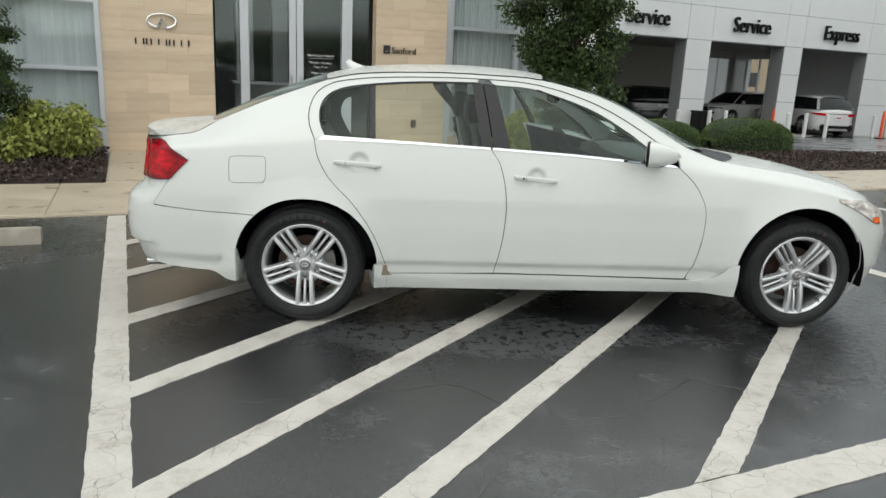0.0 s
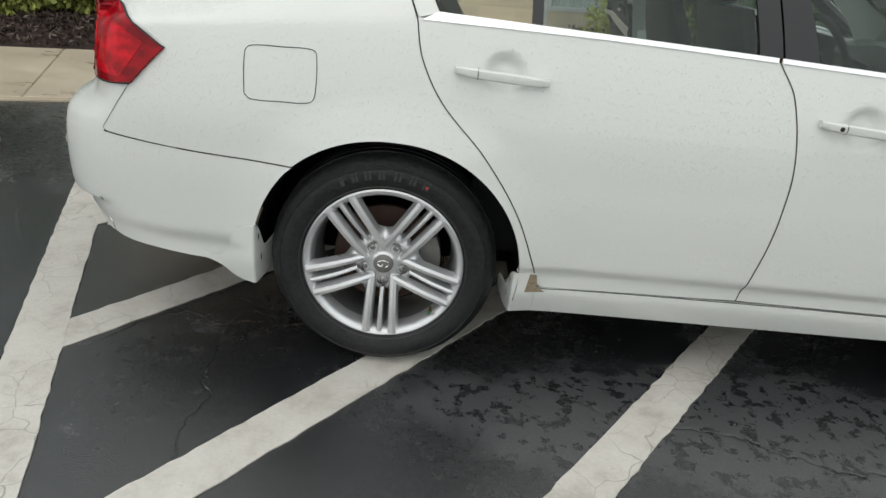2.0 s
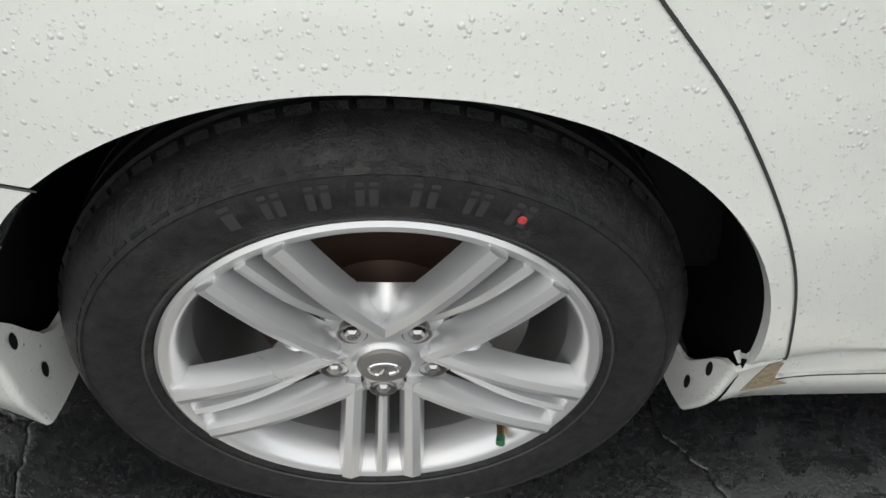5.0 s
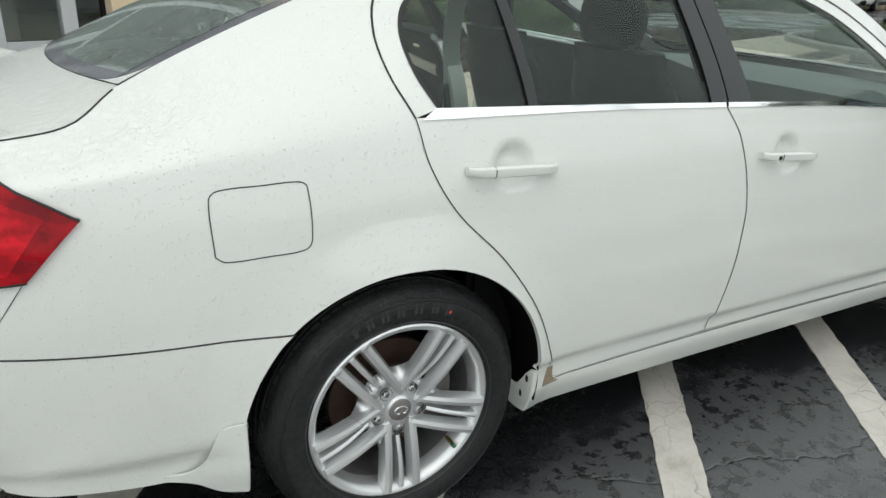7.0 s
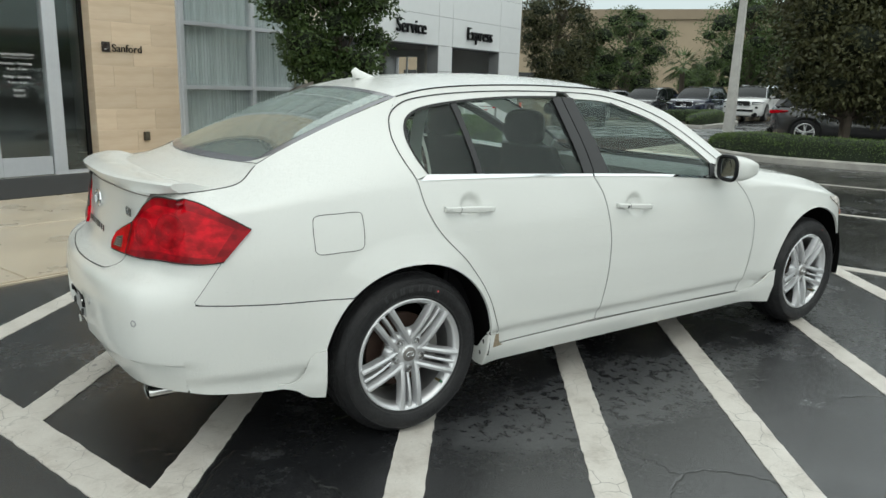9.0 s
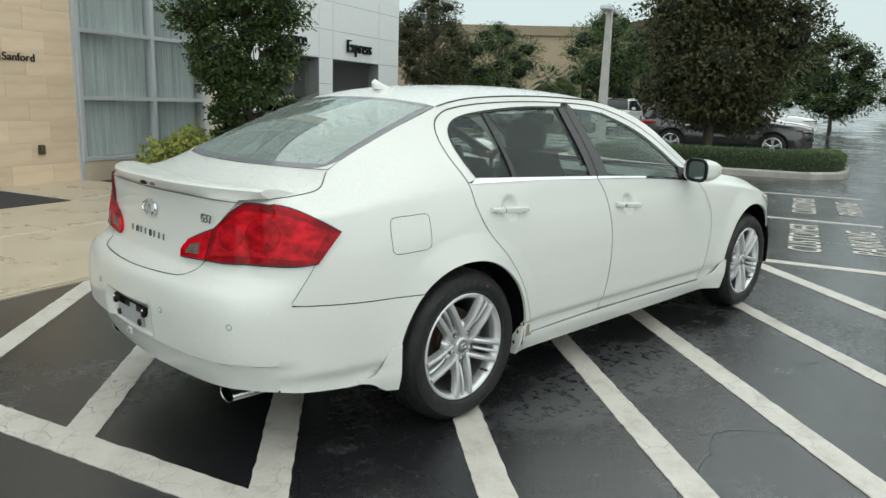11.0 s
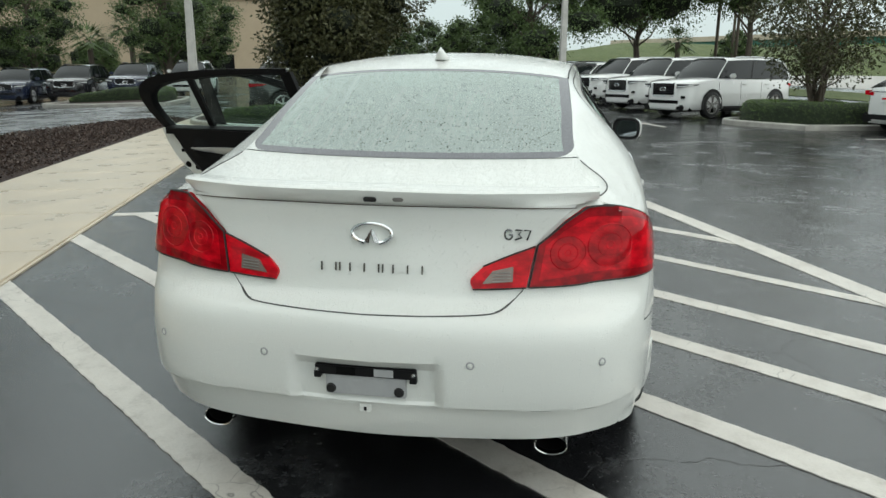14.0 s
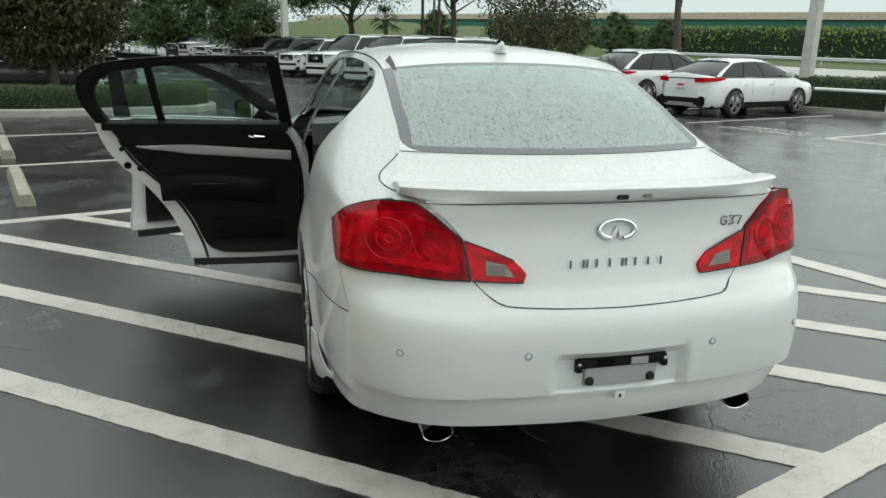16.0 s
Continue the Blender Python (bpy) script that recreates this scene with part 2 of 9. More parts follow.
ASPHALT = wet_asphalt()
PAINT = road_paint()
WALK = concrete("tan_sidewalk_concrete", (0.53, 0.455, 0.35), (0.40, 0.335, 0.25), 1.6, 0.4)
KERB = concrete("grey_kerb_concrete", (0.40, 0.385, 0.35), (0.25, 0.24, 0.22), 4, 0.6)
STOP = concrete("weathered_wheel_stop_concrete", (0.42, 0.38, 0.32), (0.24, 0.21, 0.17), 6, 0.7)
MULCH = mulch()
CHIP = bark_chip()
BODY = car_paint()
TYRE = tyre_rubber()
ALLOY = plain("silver_painted_alloy", (0.63, 0.635, 0.645), 0.30, 0.68, 12, 0.03, Coat_Weight=0.5, Coat_Roughness=0.12)
CHROME = plain("chrome", (0.82, 0.83, 0.84), 0.06, 1.0, 20, 0.03)
BLACK = plain("black_plastic", (0.006, 0.006, 0.0066), 0.42, 0, 90, 0.2, Specular_IOR_Level=0.22)
GLOSSBLACK = plain("gloss_black_trim", (0.008, 0.008, 0.009), 0.08, 0, 30, 0.1)
SEAL = plain("black_rubber_seal", (0.006, 0.006, 0.006), 0.6, 0, 90, 0.2)
DARK = plain("dark_underbody", (0.004, 0.004, 0.004), 0.9, 0, 20, 0.3, Specular_IOR_Level=0.1)
RUST = plain("rusty_brake_disc", (0.07, 0.042, 0.032), 0.55, 0.6, 30, 0.35)
CALIPER = plain("dull_grey_caliper", (0.22, 0.21, 0.20), 0.5, 0.6, 30, 0.25)
TRIM = plain("black_leather_trim", (0.0068, 0.0068, 0.0075), 0.55, 0, 140, 0.2, 0.3, Specular_IOR_Level=0.14)
SILVER = plain("brushed_aluminium_strip", (0.50, 0.50, 0.49), 0.35, 0.7, 50, 0.1)
RED = lamp_lens("red_lamp_lens", (0.47, 0.002, 0.010))
DEEPRED = lamp_lens("deep_red_lamp_lens", (0.26, 0.001, 0.006))
MIDRED = lamp_lens("middle_red_lamp_lens", (0.38, 0.002, 0.008))
GAPGREY = plain("shaded_panel_gap", (0.055, 0.056, 0.055), 0.6, 0, 60, 0.2)
CLEAR = lamp_lens("clear_lamp_lens", (0.62, 0.58, 0.54), 0.15)
AMBER = lamp_lens("amber_lamp_lens", (0.75, 0.14, 0.03), 0.15)
SIDEGLASS = glass("wet_tinted_side_glass", (0.75, 0.83, 0.79), 0.016, True, 1.42)
# pale film and high ior put in the bright mirrored sky besides water runs
REARGLASS = glass("rain_streaked_rear_glass", (0.14, 0.19, 0.165), 0.18, True, 3.1)
WINDSHIELD = glass("windshield_glass", (0.72, 0.78, 0.75))
SHOPGLASS = glass("showroom_glass", (0.91, 0.93, 0.93), 0.0, False)
METALFRAME = plain("silver_aluminium_frame", (0.56, 0.575, 0.60), 0.35, 0.35, 20, 0.06)
STONE = stone_tile()
PANEL = plain("white_metal_panel", (0.70, 0.71, 0.71), 0.35, 0.1, 3, 0.04)
TRUNKBARK = plain("grey_brown_bark", (0.085, 0.068, 0.052), 0.85, 0, 14, 0.45, 0.8)
HOLLY = leaf_material("dark_green_leaves", (0.014, 0.030, 0.010), (0.045, 0.072, 0.020))
MAGNOLIA = leaf_material("bronze_green_leaves", (0.016, 0.027, 0.010), (0.056, 0.056, 0.023))
OAK = leaf_material("oak_leaves", (0.026, 0.046, 0.016), (0.070, 0.105, 0.034), 0.5)
BOXWOOD = leaf_material("clipped_hedge_leaves", (0.032, 0.064, 0.018), (0.100, 0.150, 0.040), 0.45)
CROTON = leaf_material("yellow_green_leaves", (0.055, 0.095, 0.016), (0.30, 0.32, 0.085), 0.4)
GRASS = leaf_material("green_grass", (0.05, 0.10, 0.02), (0.12, 0.17, 0.04), 0.7)

# ---------------------------------------------------------------- mesh helpers


def mesh_of(name, bm, mat, smooth=True, angle=35):
    me = bpy.data.meshes.new(name)
    bm.normal_update()
    bm.to_mesh(me)
    bm.free()
    for m in mat if isinstance(mat, (list, tuple)) else (mat,):
        me.materials.append(m)
    if smooth:
        me.polygons.foreach_set("use_smooth", [True] * len(me.polygons))
        if angle:
            me.set_sharp_from_angle(angle=radians(angle))
    return me


def part(name, bm, mat, parent, label="", smooth=True, angle=35):
    """Links a bmesh as one mesh object under a thing or a part."""
    ob = new(name, mesh_of(name, bm, mat, smooth, angle))
    ob.parent = parent
    if parent:
        ob.matrix_parent_inverse = Matrix.Identity(4)
    return tagged(ob, label)


def thing(name, label, category, at=None, group="", kind=""):
    ob = new(name)
    ob.empty_display_size = 0.1
    if at is not None:
        ob.matrix_world = at
    return tagged(ob, label, category, group, kind)


def solid(name, bm, mat, label, category, group="", kind="", smooth=True, angle=35):
    """A thing that is one mesh."""
    ob = new(name, mesh_of(name, bm, mat, smooth, angle))
    return tagged(ob, label, category, group, kind)


def box(bm, x0, y0, z0, x1, y1, z1, m=None, bevel=0.0):
    made = bmesh.ops.create_cube(bm, size=1)["verts"]
    bmesh.ops.transform(bm, matrix=Matrix.LocRotScale(((x0 + x1) / 2, (y0 + y1) / 2, (z0 + z1) / 2), None, (x1 - x0, y1 - y0, z1 - z0)), verts=made)
    if bevel:
        edges = list({e for v in made for e in v.link_edges})
        made = [v for v in bmesh.ops.bevel(bm, geom=edges, offset=bevel, segments=2, affect="EDGES")["verts"]] 
    if m is not None:
        bmesh.ops.transform(bm, matrix=m, verts=list({v for v in made if v.is_valid}))
    return bm


def boxed(*args, **kw):
    return box(bmesh.new(), *args, **kw)


def tube(bm, pts, radius, seg=8, cap=True):
    """A round bar along points; radius one number or one for each point."""
    pts = [Vector(p) for p in pts]
    rs = radius if isinstance(radius, (list, tuple)) else [radius] * len(pts)
    rings = []
    side = None
    for i, p in enumerate(pts):
        d = (pts[min(i + 1, len(pts) - 1)] - pts[max(i - 1, 0)]).normalized()
        if side is None:
            side = d.orthogonal().normalized()
        side = (side - d * side.dot(d)).normalized()
        up = d.cross(side)
        rings.append([bm.verts.new(p + rs[i] * (math.cos(a) * side + math.sin(a) * up)) for a in (math.tau * k / seg for k in range(seg))])
    for a, b in zip(rings, rings[1:]):
        for k in range(seg):
            bm.faces.new((a[k], a[(k + 1) % seg], b[(k + 1) % seg], b[k]))
    if cap:
        bm.faces.new(rings[0][::-1])
        bm.faces.new(rings[-1])
    return bm


def lathe(bm, profile, seg=48, axis="Y", centre=(0, 0, 0)):
    """Turns (radius, along) points round an axis."""
    rings = []
    for r, a in profile:
        ring = []
        for k in range(seg):
            t = math.tau * k / seg
            c, s = r * math.cos(t), r * math.sin(t)
            v = (c, a, s) if axis == "Y" else (c, s, a) if axis == "Z" else (a, c, s)
            ring.append(bm.verts.new(Vector(centre) + Vector(v)))
        rings.append(ring)
    for a, b in zip(rings, rings[1:]):
        for k in range(seg):
            bm.faces.new((a[k], b[k], b[(k + 1) % seg], a[(k + 1) % seg]))
    bmesh.ops.recalc_face_normals(bm, faces=bm.faces)
    return bm


def sheet(bm, rows):
    """A surface through rows of points."""
    vs = [[bm.verts.new(p) for p in row] for row in rows]
    for a, b in zip(vs, vs[1:]):
        for i in range(len(a) - 1):
            bm.faces.new((a[i], a[i + 1], b[i + 1], b[i]))
    return vs


def prism(bm, outline, z0, z1):
    """An upright block on a plan outline."""
    lo = [bm.verts.new((x, y, z0)) for x, y in outline]
    hi = [bm.verts.new((x, y, z1)) for x, y in outline]
    n = len(outline)
    for i in range(n):
        bm.faces.new((lo[i], lo[(i + 1) % n], hi[(i + 1) % n], hi[i]))
    bm.faces.new(hi)
    bm.faces.new(lo[::-1])
    bmesh.ops.recalc_face_normals(bm, faces=bm.faces)
    return bm


def hermite(keys, x):
    """A smooth curve through (x, value...) keys, held straight at the ends."""
    xs = [k[0] for k in keys]
    x = min(max(x, xs[0]), xs[-1])
    i = max(0, min(len(xs) - 2, int(np.searchsorted(xs, x, side="right")) - 1))

    def slope(j, c):
        a, b = max(j - 1, 0), min(j + 1, len(xs) - 1)
        return (keys[b][c] - keys[a][c]) / (xs[b] - xs[a])

    h = xs[i + 1] - xs[i]
    t = (x - xs[i]) / h
    out = []
    for c in range(1, len(keys[0])):
        p, q = keys[i][c], keys[i + 1][c]
        m, n = slope(i, c) * h, slope(i + 1, c) * h
        out.append((2 * t ** 3 - 3 * t * t + 1) * p + (t ** 3 - 2 * t * t + t) * m + (3 * t * t - 2 * t ** 3) * q + (t ** 3 - t * t) * n)
    return out if len(out) > 1 else out[0]


def resample(pts, n, smooth=True):
    """n points evenly along a line through pts."""
    pts = [np.array(p, float) for p in pts]
    d = [0.0]
    for a, b in zip(pts, pts[1:]):
        d.append(d[-1] + float(np.linalg.norm(b - a)) + 1e-9)
    if smooth and len(pts) > 2:
        keys = [(s, *p) for s, p in zip(d, pts)]
        return [np.array(hermite(keys, s)) for s in np.linspace(0, d[-1], n)]
    return [np.array([np.interp(s, d, [p[c] for p in pts]) for c in range(len(pts[0]))]) for s in np.linspace(0, d[-1], n)]


def words(text, size, depth, m, mat, name="lettering", parent=None, align="CENTER", spacing=1.0, label=""):
    """Lettering in the built-in font, turned into a mesh."""
    cu = bpy.data.curves.new(name, "FONT")
    cu.body, cu.size, cu.extrude, cu.align_x, cu.align_y, cu.space_character = text, size, depth, align, "CENTER", spacing
    cu.resolution_u = 3
    tmp = bpy.data.objects.new("t", cu)
    scene.collection.objects.link(tmp)
    dg = bpy.context.evaluated_depsgraph_get()
    me = bpy.data.meshes.new_from_object(tmp.evaluated_get(dg))
    bpy.data.objects.remove(tmp)
    bpy.data.curves.remove(cu)
    me.materials.clear()
    me.materials.append(mat)
    me.transform(m)
    ob = new(name, me)
    ob.parent = parent
    return tagged(ob, label)


# ---------------------------------------------------------------- the lot: u runs along the building, v towards it
LOT = 18.9
LC, LS = math.cos(radians(LOT)), math.sin(radians(LOT))


def lot(u, v):
    return (LC * u - LS * v, LS * u + LC * v)


def fall(x, y):
    """The ground falls gently towards the service drive."""
    u, v = LC * x + LS * y, -LS * x + LC * y
    a = min(max((v - 7.6) / 9.0, 0), 1) * min(max((u - 6) / 6.0, 0), 1)
    far = 0.0205 * min(max(0.0, x - 20.0), 900.0)
    return -0.42 * a + far


LOTM = Matrix.Rotation(radians(LOT), 4, "Z")

# ---------------------------------------------------------------- ground
def ground_sheet():
    bm = bmesh.new()
    xs = [-1500, -300, -80, -40, -20, -12, -8, -4, -2] + [-1 + 0.25 * i for i in range(40)] + [9, 11, 13, 15, 17, 19, 21, 24, 27, 30, 34, 40, 60, 90, 140, 300, 700, 2000]
    ys = [-2000, -500, -200, -100, -50, -25, -15, -10, -8, -6.5] + [-5 + 0.25 * i for i in range(40)] + [5, 6, 8, 10, 12, 14, 16, 18, 20, 23, 26, 30, 36, 45, 60, 90, 200, 500, 2000]
    sheet(bm, [[(x, y, fall(x, y)) for x in xs] for y in ys])
    bmesh.ops.recalc_face_normals(bm, faces=bm.faces)
    for f in bm.faces:
        if f.normal.z < 0:
            f.normal_flip()
    return bm


solid("ground", ground_sheet(), ASPHALT, "wet black asphalt of a car park after rain", "asphalt", kind="structure")


def clip_poly(poly, n, d):
    """Keeps the part of a plan polygon where n.p <= d."""
    out = []
    for a, b in zip(poly, poly[1:] + poly[:1]):
        da, db = n[0] * a[0] + n[1] * a[1] - d, n[0] * b[0] + n[1] * b[1] - d
        if da <= 0:
            out.append(a)
        if da * db < 0:
            t = da / (da - db)
            out.append((a[0] + t * (b[0] - a[0]), a[1] + t * (b[1] - a[1])))
    return out


def frayed(poly, step=0.035, wob=0.0032):
    """Subdivides an outline and roughens its edge a little, as brushed paint has it."""
    out = []
    for a, b in zip(poly, poly[1:] + poly[:1]):
        n = max(1, int(math.dist(a, b) / step))
        for i in range(n):
            t = i / n
            x, y = a[0] + t * (b[0] - a[0]), a[1] + t * (b[1] - a[1])
            out.append((x + random.uniform(-wob, wob), y + random.uniform(-wob, wob)))
    return out


def painted(poly, z=0.004, name="painted_line", label="worn cracked white paint line on wet asphalt", parent=None):
    bm = prism(bmesh.new(), frayed(poly), 0.0005, z)
    for v in bm.verts:
        v.co.z += fall(v.co.x, v.co.y)
    if parent:
        return part(name, bm, PAINT, parent, smooth=False)
    return solid(name, bm, PAINT, label, "road marking", "parking lines", smooth=False)


def lot_rect(u0, v0, u1, v1):
    return [lot(u0, v0), lot(u1, v0), lot(u1, v1), lot(u0, v1)]


HATCH = (-1.19, -2.86, 4.21, 2.50)
hn = (-math.sin(radians(52.8)), math.cos(radians(52.8)))
for lo, hi in ((1.722, 1.855), (0.965, 1.105), (0.175, 0.315), (-0.615, -0.478), (-1.335, -1.205), (-2.025, -1.89), (-2.855, -2.735), (-3.79, -3.65)):
    poly = [lot(u, v) for u, v in ((HATCH[0], HATCH[1]), (HATCH[2], HATCH[1]), (HATCH[2], HATCH[3]), (HATCH[0], HATCH[3]))]
    poly = clip_poly(poly, hn, hi)
    poly = clip_poly(poly, (-hn[0], -hn[1]), -lo)
    if len(poly) > 2:
        painted(poly, 0.0045)
painted(lot_rect(-1.33, -3.05, -1.18, 2.46), 0.0055, label="long worn white border line of the hatched bay")
painted(lot_rect(4.20, -3.05, 4.34, 2.46), 0.0055, label="long worn white border line of the hatched bay")
painted(lot_rect(-1.18, -3.05, 4.20, -2.87), 0.005, label="wide worn white border line beside the driving lane")
for u in (7.45, 10.75, -4.5, -7.7):
    painted(lot_rect(u - 0.05, -3.05, u + 0.05, 2.0), label="white stall line between parking bays")
for u0 in (4.45, 7.65):
    for word, v, w in (("CUSTOMER", -2.18, 0.46), ("PARKING", -2.78, 0.46)):
        ob = words(word, w, 0.001, LOTM @ pose(u0 + 1.55, v, 0.004) @ Matrix.Diagonal((0.86, 1, 1, 1)), PAINT, "stall_lettering")
        tagged(ob, "white painted stencil words on the asphalt of a stall", "road marking", "stall words")
# direction arrow in the driving lane
ax, ay = lot(16.3, -8.7)
arrow = [(-0.9, -0.07), (0.2, -0.07), (0.2, -0.22), (0.9, 0), (0.2, 0.22), (0.2, 0.07), (-0.9, 0.07)]
painted([(ax + LC * a - LS * b, ay + LS * a + LC * b) for a, b in arrow], name="painted_arrow", label="white painted direction arrow on wet asphalt")


def wheel_stop():
    """A precast concrete parking block with a sloped back."""
    bm = bmesh.new()
    prof = [(-0.08, 0), (0.08, 0), (0.072, 0.06), (0.045, 0.115), (-0.045, 0.115), (-0.072, 0.06)]
    rows = [[(x, y * (1 if 0.02 < x < 1.81 else 0.93), z * (1 if 0.02 < x < 1.81 else 0.93)) for y, z in prof] for x in (0, 0.03, 0.5, 1.0, 1.4, 1.80, 1.83)]
    vs = sheet(bm, [r + [r[0]] for r in rows])
    bmesh.ops.remove_doubles(bm, verts=bm.verts, dist=1e-5)
    bmesh.ops.holes_fill(bm, edges=bm.edges)
    bmesh.ops.recalc_face_normals(bm, faces=bm.faces)
    return bm


stop = solid("wheel_stop", wheel_stop(), STOP, "weathered concrete wheel stop on wet asphalt", "wheel stop", "wheel stops", angle=25)
sx, sy = lot(4.86, 1.60)
stop.matrix_world = Matrix.Translation((sx, sy, fall(sx, sy))) @ LOTM
for u in (8.1, 11.4, -3.60, -6.8):
    sx, sy = lot(u, 1.60 if u > 0 else 1.53)
    copy_thing(stop, Matrix.Translation((sx, sy, fall(sx, sy))) @ LOTM)


def slab_mesh(w, d):
    bm = bmesh.new()
    box(bm, 0, 0, 0.002, w, d, 0.026)
    bmesh.ops.bevel(bm, geom=[e for e in bm.edges if e.verts[0].co.z > 0.02 and e.verts[1].co.z > 0.02], offset=0.006, segments=1, affect="EDGES")
    return mesh_of("slab", bm, WALK, True, 30)


def pavement():
    base = new("pavement", mesh_of("pavement", prism(bmesh.new(), [lot(u, v) for u, v in ((-20, 2.5), (40, 2.5), (40, 4.35), (4.4, 4.35), (4.4, 7.58), (-1.38, 7.58), (-1.38, 4.35), (-20, 4.35))], 0.0, 0.012), WALK))
    tagged(base, "damp tan concrete pavement with tooled joints in front of the showroom", "pavement", kind="structure")
    walk_slab = slab_mesh(1.516, 1.80)
    for i in range(40):
        s = new("slab", walk_slab)
        x, y = lot(-20.15 + 1.525 * i + 0.02, 2.53)
        s.parent, s.matrix_basis = base, Matrix.Translation((x, y, 0)) @ LOTM
    plaza = slab_mesh(1.43, 1.60)
    for i in range(4):
        for j in range(2):
            s = new("slab", plaza)
            x, y = lot(-1.37 + 1.44 * i, 4.37 + 1.62 * j)
            s.parent, s.matrix_basis = base, Matrix.Translation((x, y, 0)) @ LOTM


def bed(poly, label):
    """A mulch bed: a low mound of bark chips inside its outline."""
    bm = bmesh.new()
    us, vs = [p[0] for p in poly], [p[1] for p in poly]
    pts = [lot(u, v) for u, v in poly]
    cx, cy = sum(p[0] for p in pts) / len(pts), sum(p[1] for p in pts) / len(pts)
    rings = []
    for k in range(9):
        t = k / 8 * 0.98
        ring = []
        for q in resample(pts + [pts[0]], 90, False)[:-1]:
            x, y = q[0] + (cx - q[0]) * t, q[1] + (cy - q[1]) * t
            z = fall(x, y) + 0.015 + 0.09 * min(1, k / 2.5) + 0.025 * noise.noise((x * 2.2, y * 2.2, 3)) * min(1, k)
            ring.append((x, y, z))
        rings.append(ring + [ring[0]])
    sheet(bm, rings)
    bmesh.ops.remove_doubles(bm, verts=bm.verts, dist=1e-4)
    bmesh.ops.recalc_face_normals(bm, faces=bm.faces)
    if sum(f.normal.z for f in bm.faces) < 0:
        bmesh.ops.reverse_faces(bm, faces=bm.faces)
    return solid("mulch_bed", bm, MULCH, label, "mulch", kind="stuff")


BED1 = [(-20, 4.36), (-1.40, 4.36), (-1.40, 7.5), (-20, 7.5)]
BED2 = [(4.42, 4.36), (9, 4.36), (13, 4.36), (20, 4.36), (17, 6.0), (13, 6.9), (9.5, 7.4), (7.2, 7.7), (4.42, 7.5)]
bed(BED1, "brown bark mulch bed before the showroom wall")
bed(BED2, "brown bark mulch bed between pavement and service drive")
pavement()


# ---------------------------------------------------------------- showroom building
def on_lot(ob):
    ob.matrix_world = LOTM
    return ob


FV = 7.6
BTOP = 7.5
room = on_lot(thing("showroom_building", "car dealer showroom with travertine piers and grey curtain wall", "building", kind="structure"))


def stone_pier(u0, u1, depth=0.35):
    core = part("pier", boxed(u0, FV + 0.03, -0.05, u1, FV + depth, BTOP), STONE, room, "beige travertine clad pier", smooth=False)
    rows = int(BTOP / 0.305)
    for r in range(rows):
        z0 = r * 0.305
        cuts = [u0]
        x = u0 + (0.0 if r % 2 else 0.30)
        while x < u1 - 0.12:
            if x > u0 + 0.1:
                cuts.append(x)
            x += 0.61
        cuts.append(u1)
        for a, b in zip(cuts, cuts[1:]):
            key = round(b - a, 3)
            if key not in TILES:
                bm = bmesh.new()
                box(bm, 0.0008, 0, 0.0008, key - 0.0008, 0.03, 0.3042)
                bmesh.ops.bevel(bm, geom=[e for e in bm.edges if all(v.co.y < 0.001 for v in e.verts)], offset=0.0012, segments=1, affect="EDGES")
                TILES[key] = mesh_of("stone_tile", bm, STONE, False)
            t = new("stone_tile", TILES[key])
            t.parent, t.matrix_basis = core, pose(a, FV + random.uniform(-0.001, 0.001), z0)
    return core


TILES = {}
stone_pier(-1.40, 0.21)
stone_pier(2.89, 4.22)


def mullion(u0, u1, z0, z1, v0=FV - 0.03, v1=FV + 0.12, name="mullion"):
    bm = boxed(u0, v0, z0, u1, v1, z1, bevel=0.006)
    return part(name, bm, METALFRAME, room)


BLIND = Nodes("grey_window_blind", 0.8)
_w = BLIND.noise(16, 4, 0.6, stretch=(1, 1, 0.03))
BLIND.set("Base Color", BLIND.ramp(_w, (0.3, (0.46, 0.485, 0.49)), (0.7, (0.70, 0.73, 0.735))))
BLIND.bump(_w, 0.4, 0.02)
BLIND = BLIND.m
INNER = plain("dim_showroom_wall", (0.30, 0.29, 0.27), 0.7, 0, 2, 0.15)
INFLOOR = plain("polished_showroom_floor", (0.34, 0.32, 0.29), 0.15, 0, 2, 0.1)


def curtain_wall(u0, u1, blind_to, first_gap=2.6):
    base = part("plinth", boxed(u0, FV - 0.02, -0.05, u1, FV + 0.25, 0.34), WALK, room, "low concrete plinth under the glazing", smooth=False)
    zs = [0.34, 1.25, 2.22, 3.2, 4.2, 5.2, 6.2, BTOP]
    us = [u0]
    while us[-1] + first_gap < u1 - 0.3:
        us.append(us[-1] + first_gap)
    us.append(u1)
    for z in zs:
        part("transom", boxed(u0, FV - 0.035, z - 0.03, u1, FV + 0.1, z + 0.03, bevel=0.006), METALFRAME, room)
    for u in us:
        mullion(u - 0.035, u + 0.035, 0.3, BTOP, FV - 0.045)
    for a, b in zip(us, us[1:]):
        for z0, z1 in zip(zs, zs[1:]):
            part("pane", boxed(a + 0.03, FV + 0.02, z0 + 0.025, b - 0.03, FV + 0.032, z1 - 0.025), SHOPGLASS, room, smooth=False).visible_shadow = False
    if blind_to > u0:
        bm = bmesh.new()
        n = 160
        sheet(bm, [[(u0 + (blind_to - u0) * i / n, FV + 0.14 + 0.012 * math.sin(i * 1.7) + 0.01 * noise.noise((i * 0.4, 0, 0)), z) for i in range(n + 1)] for z in (0.3, 2, 4, BTOP)])
        part("blind", bm, BLIND, room, "grey pleated fabric blind behind the glass")


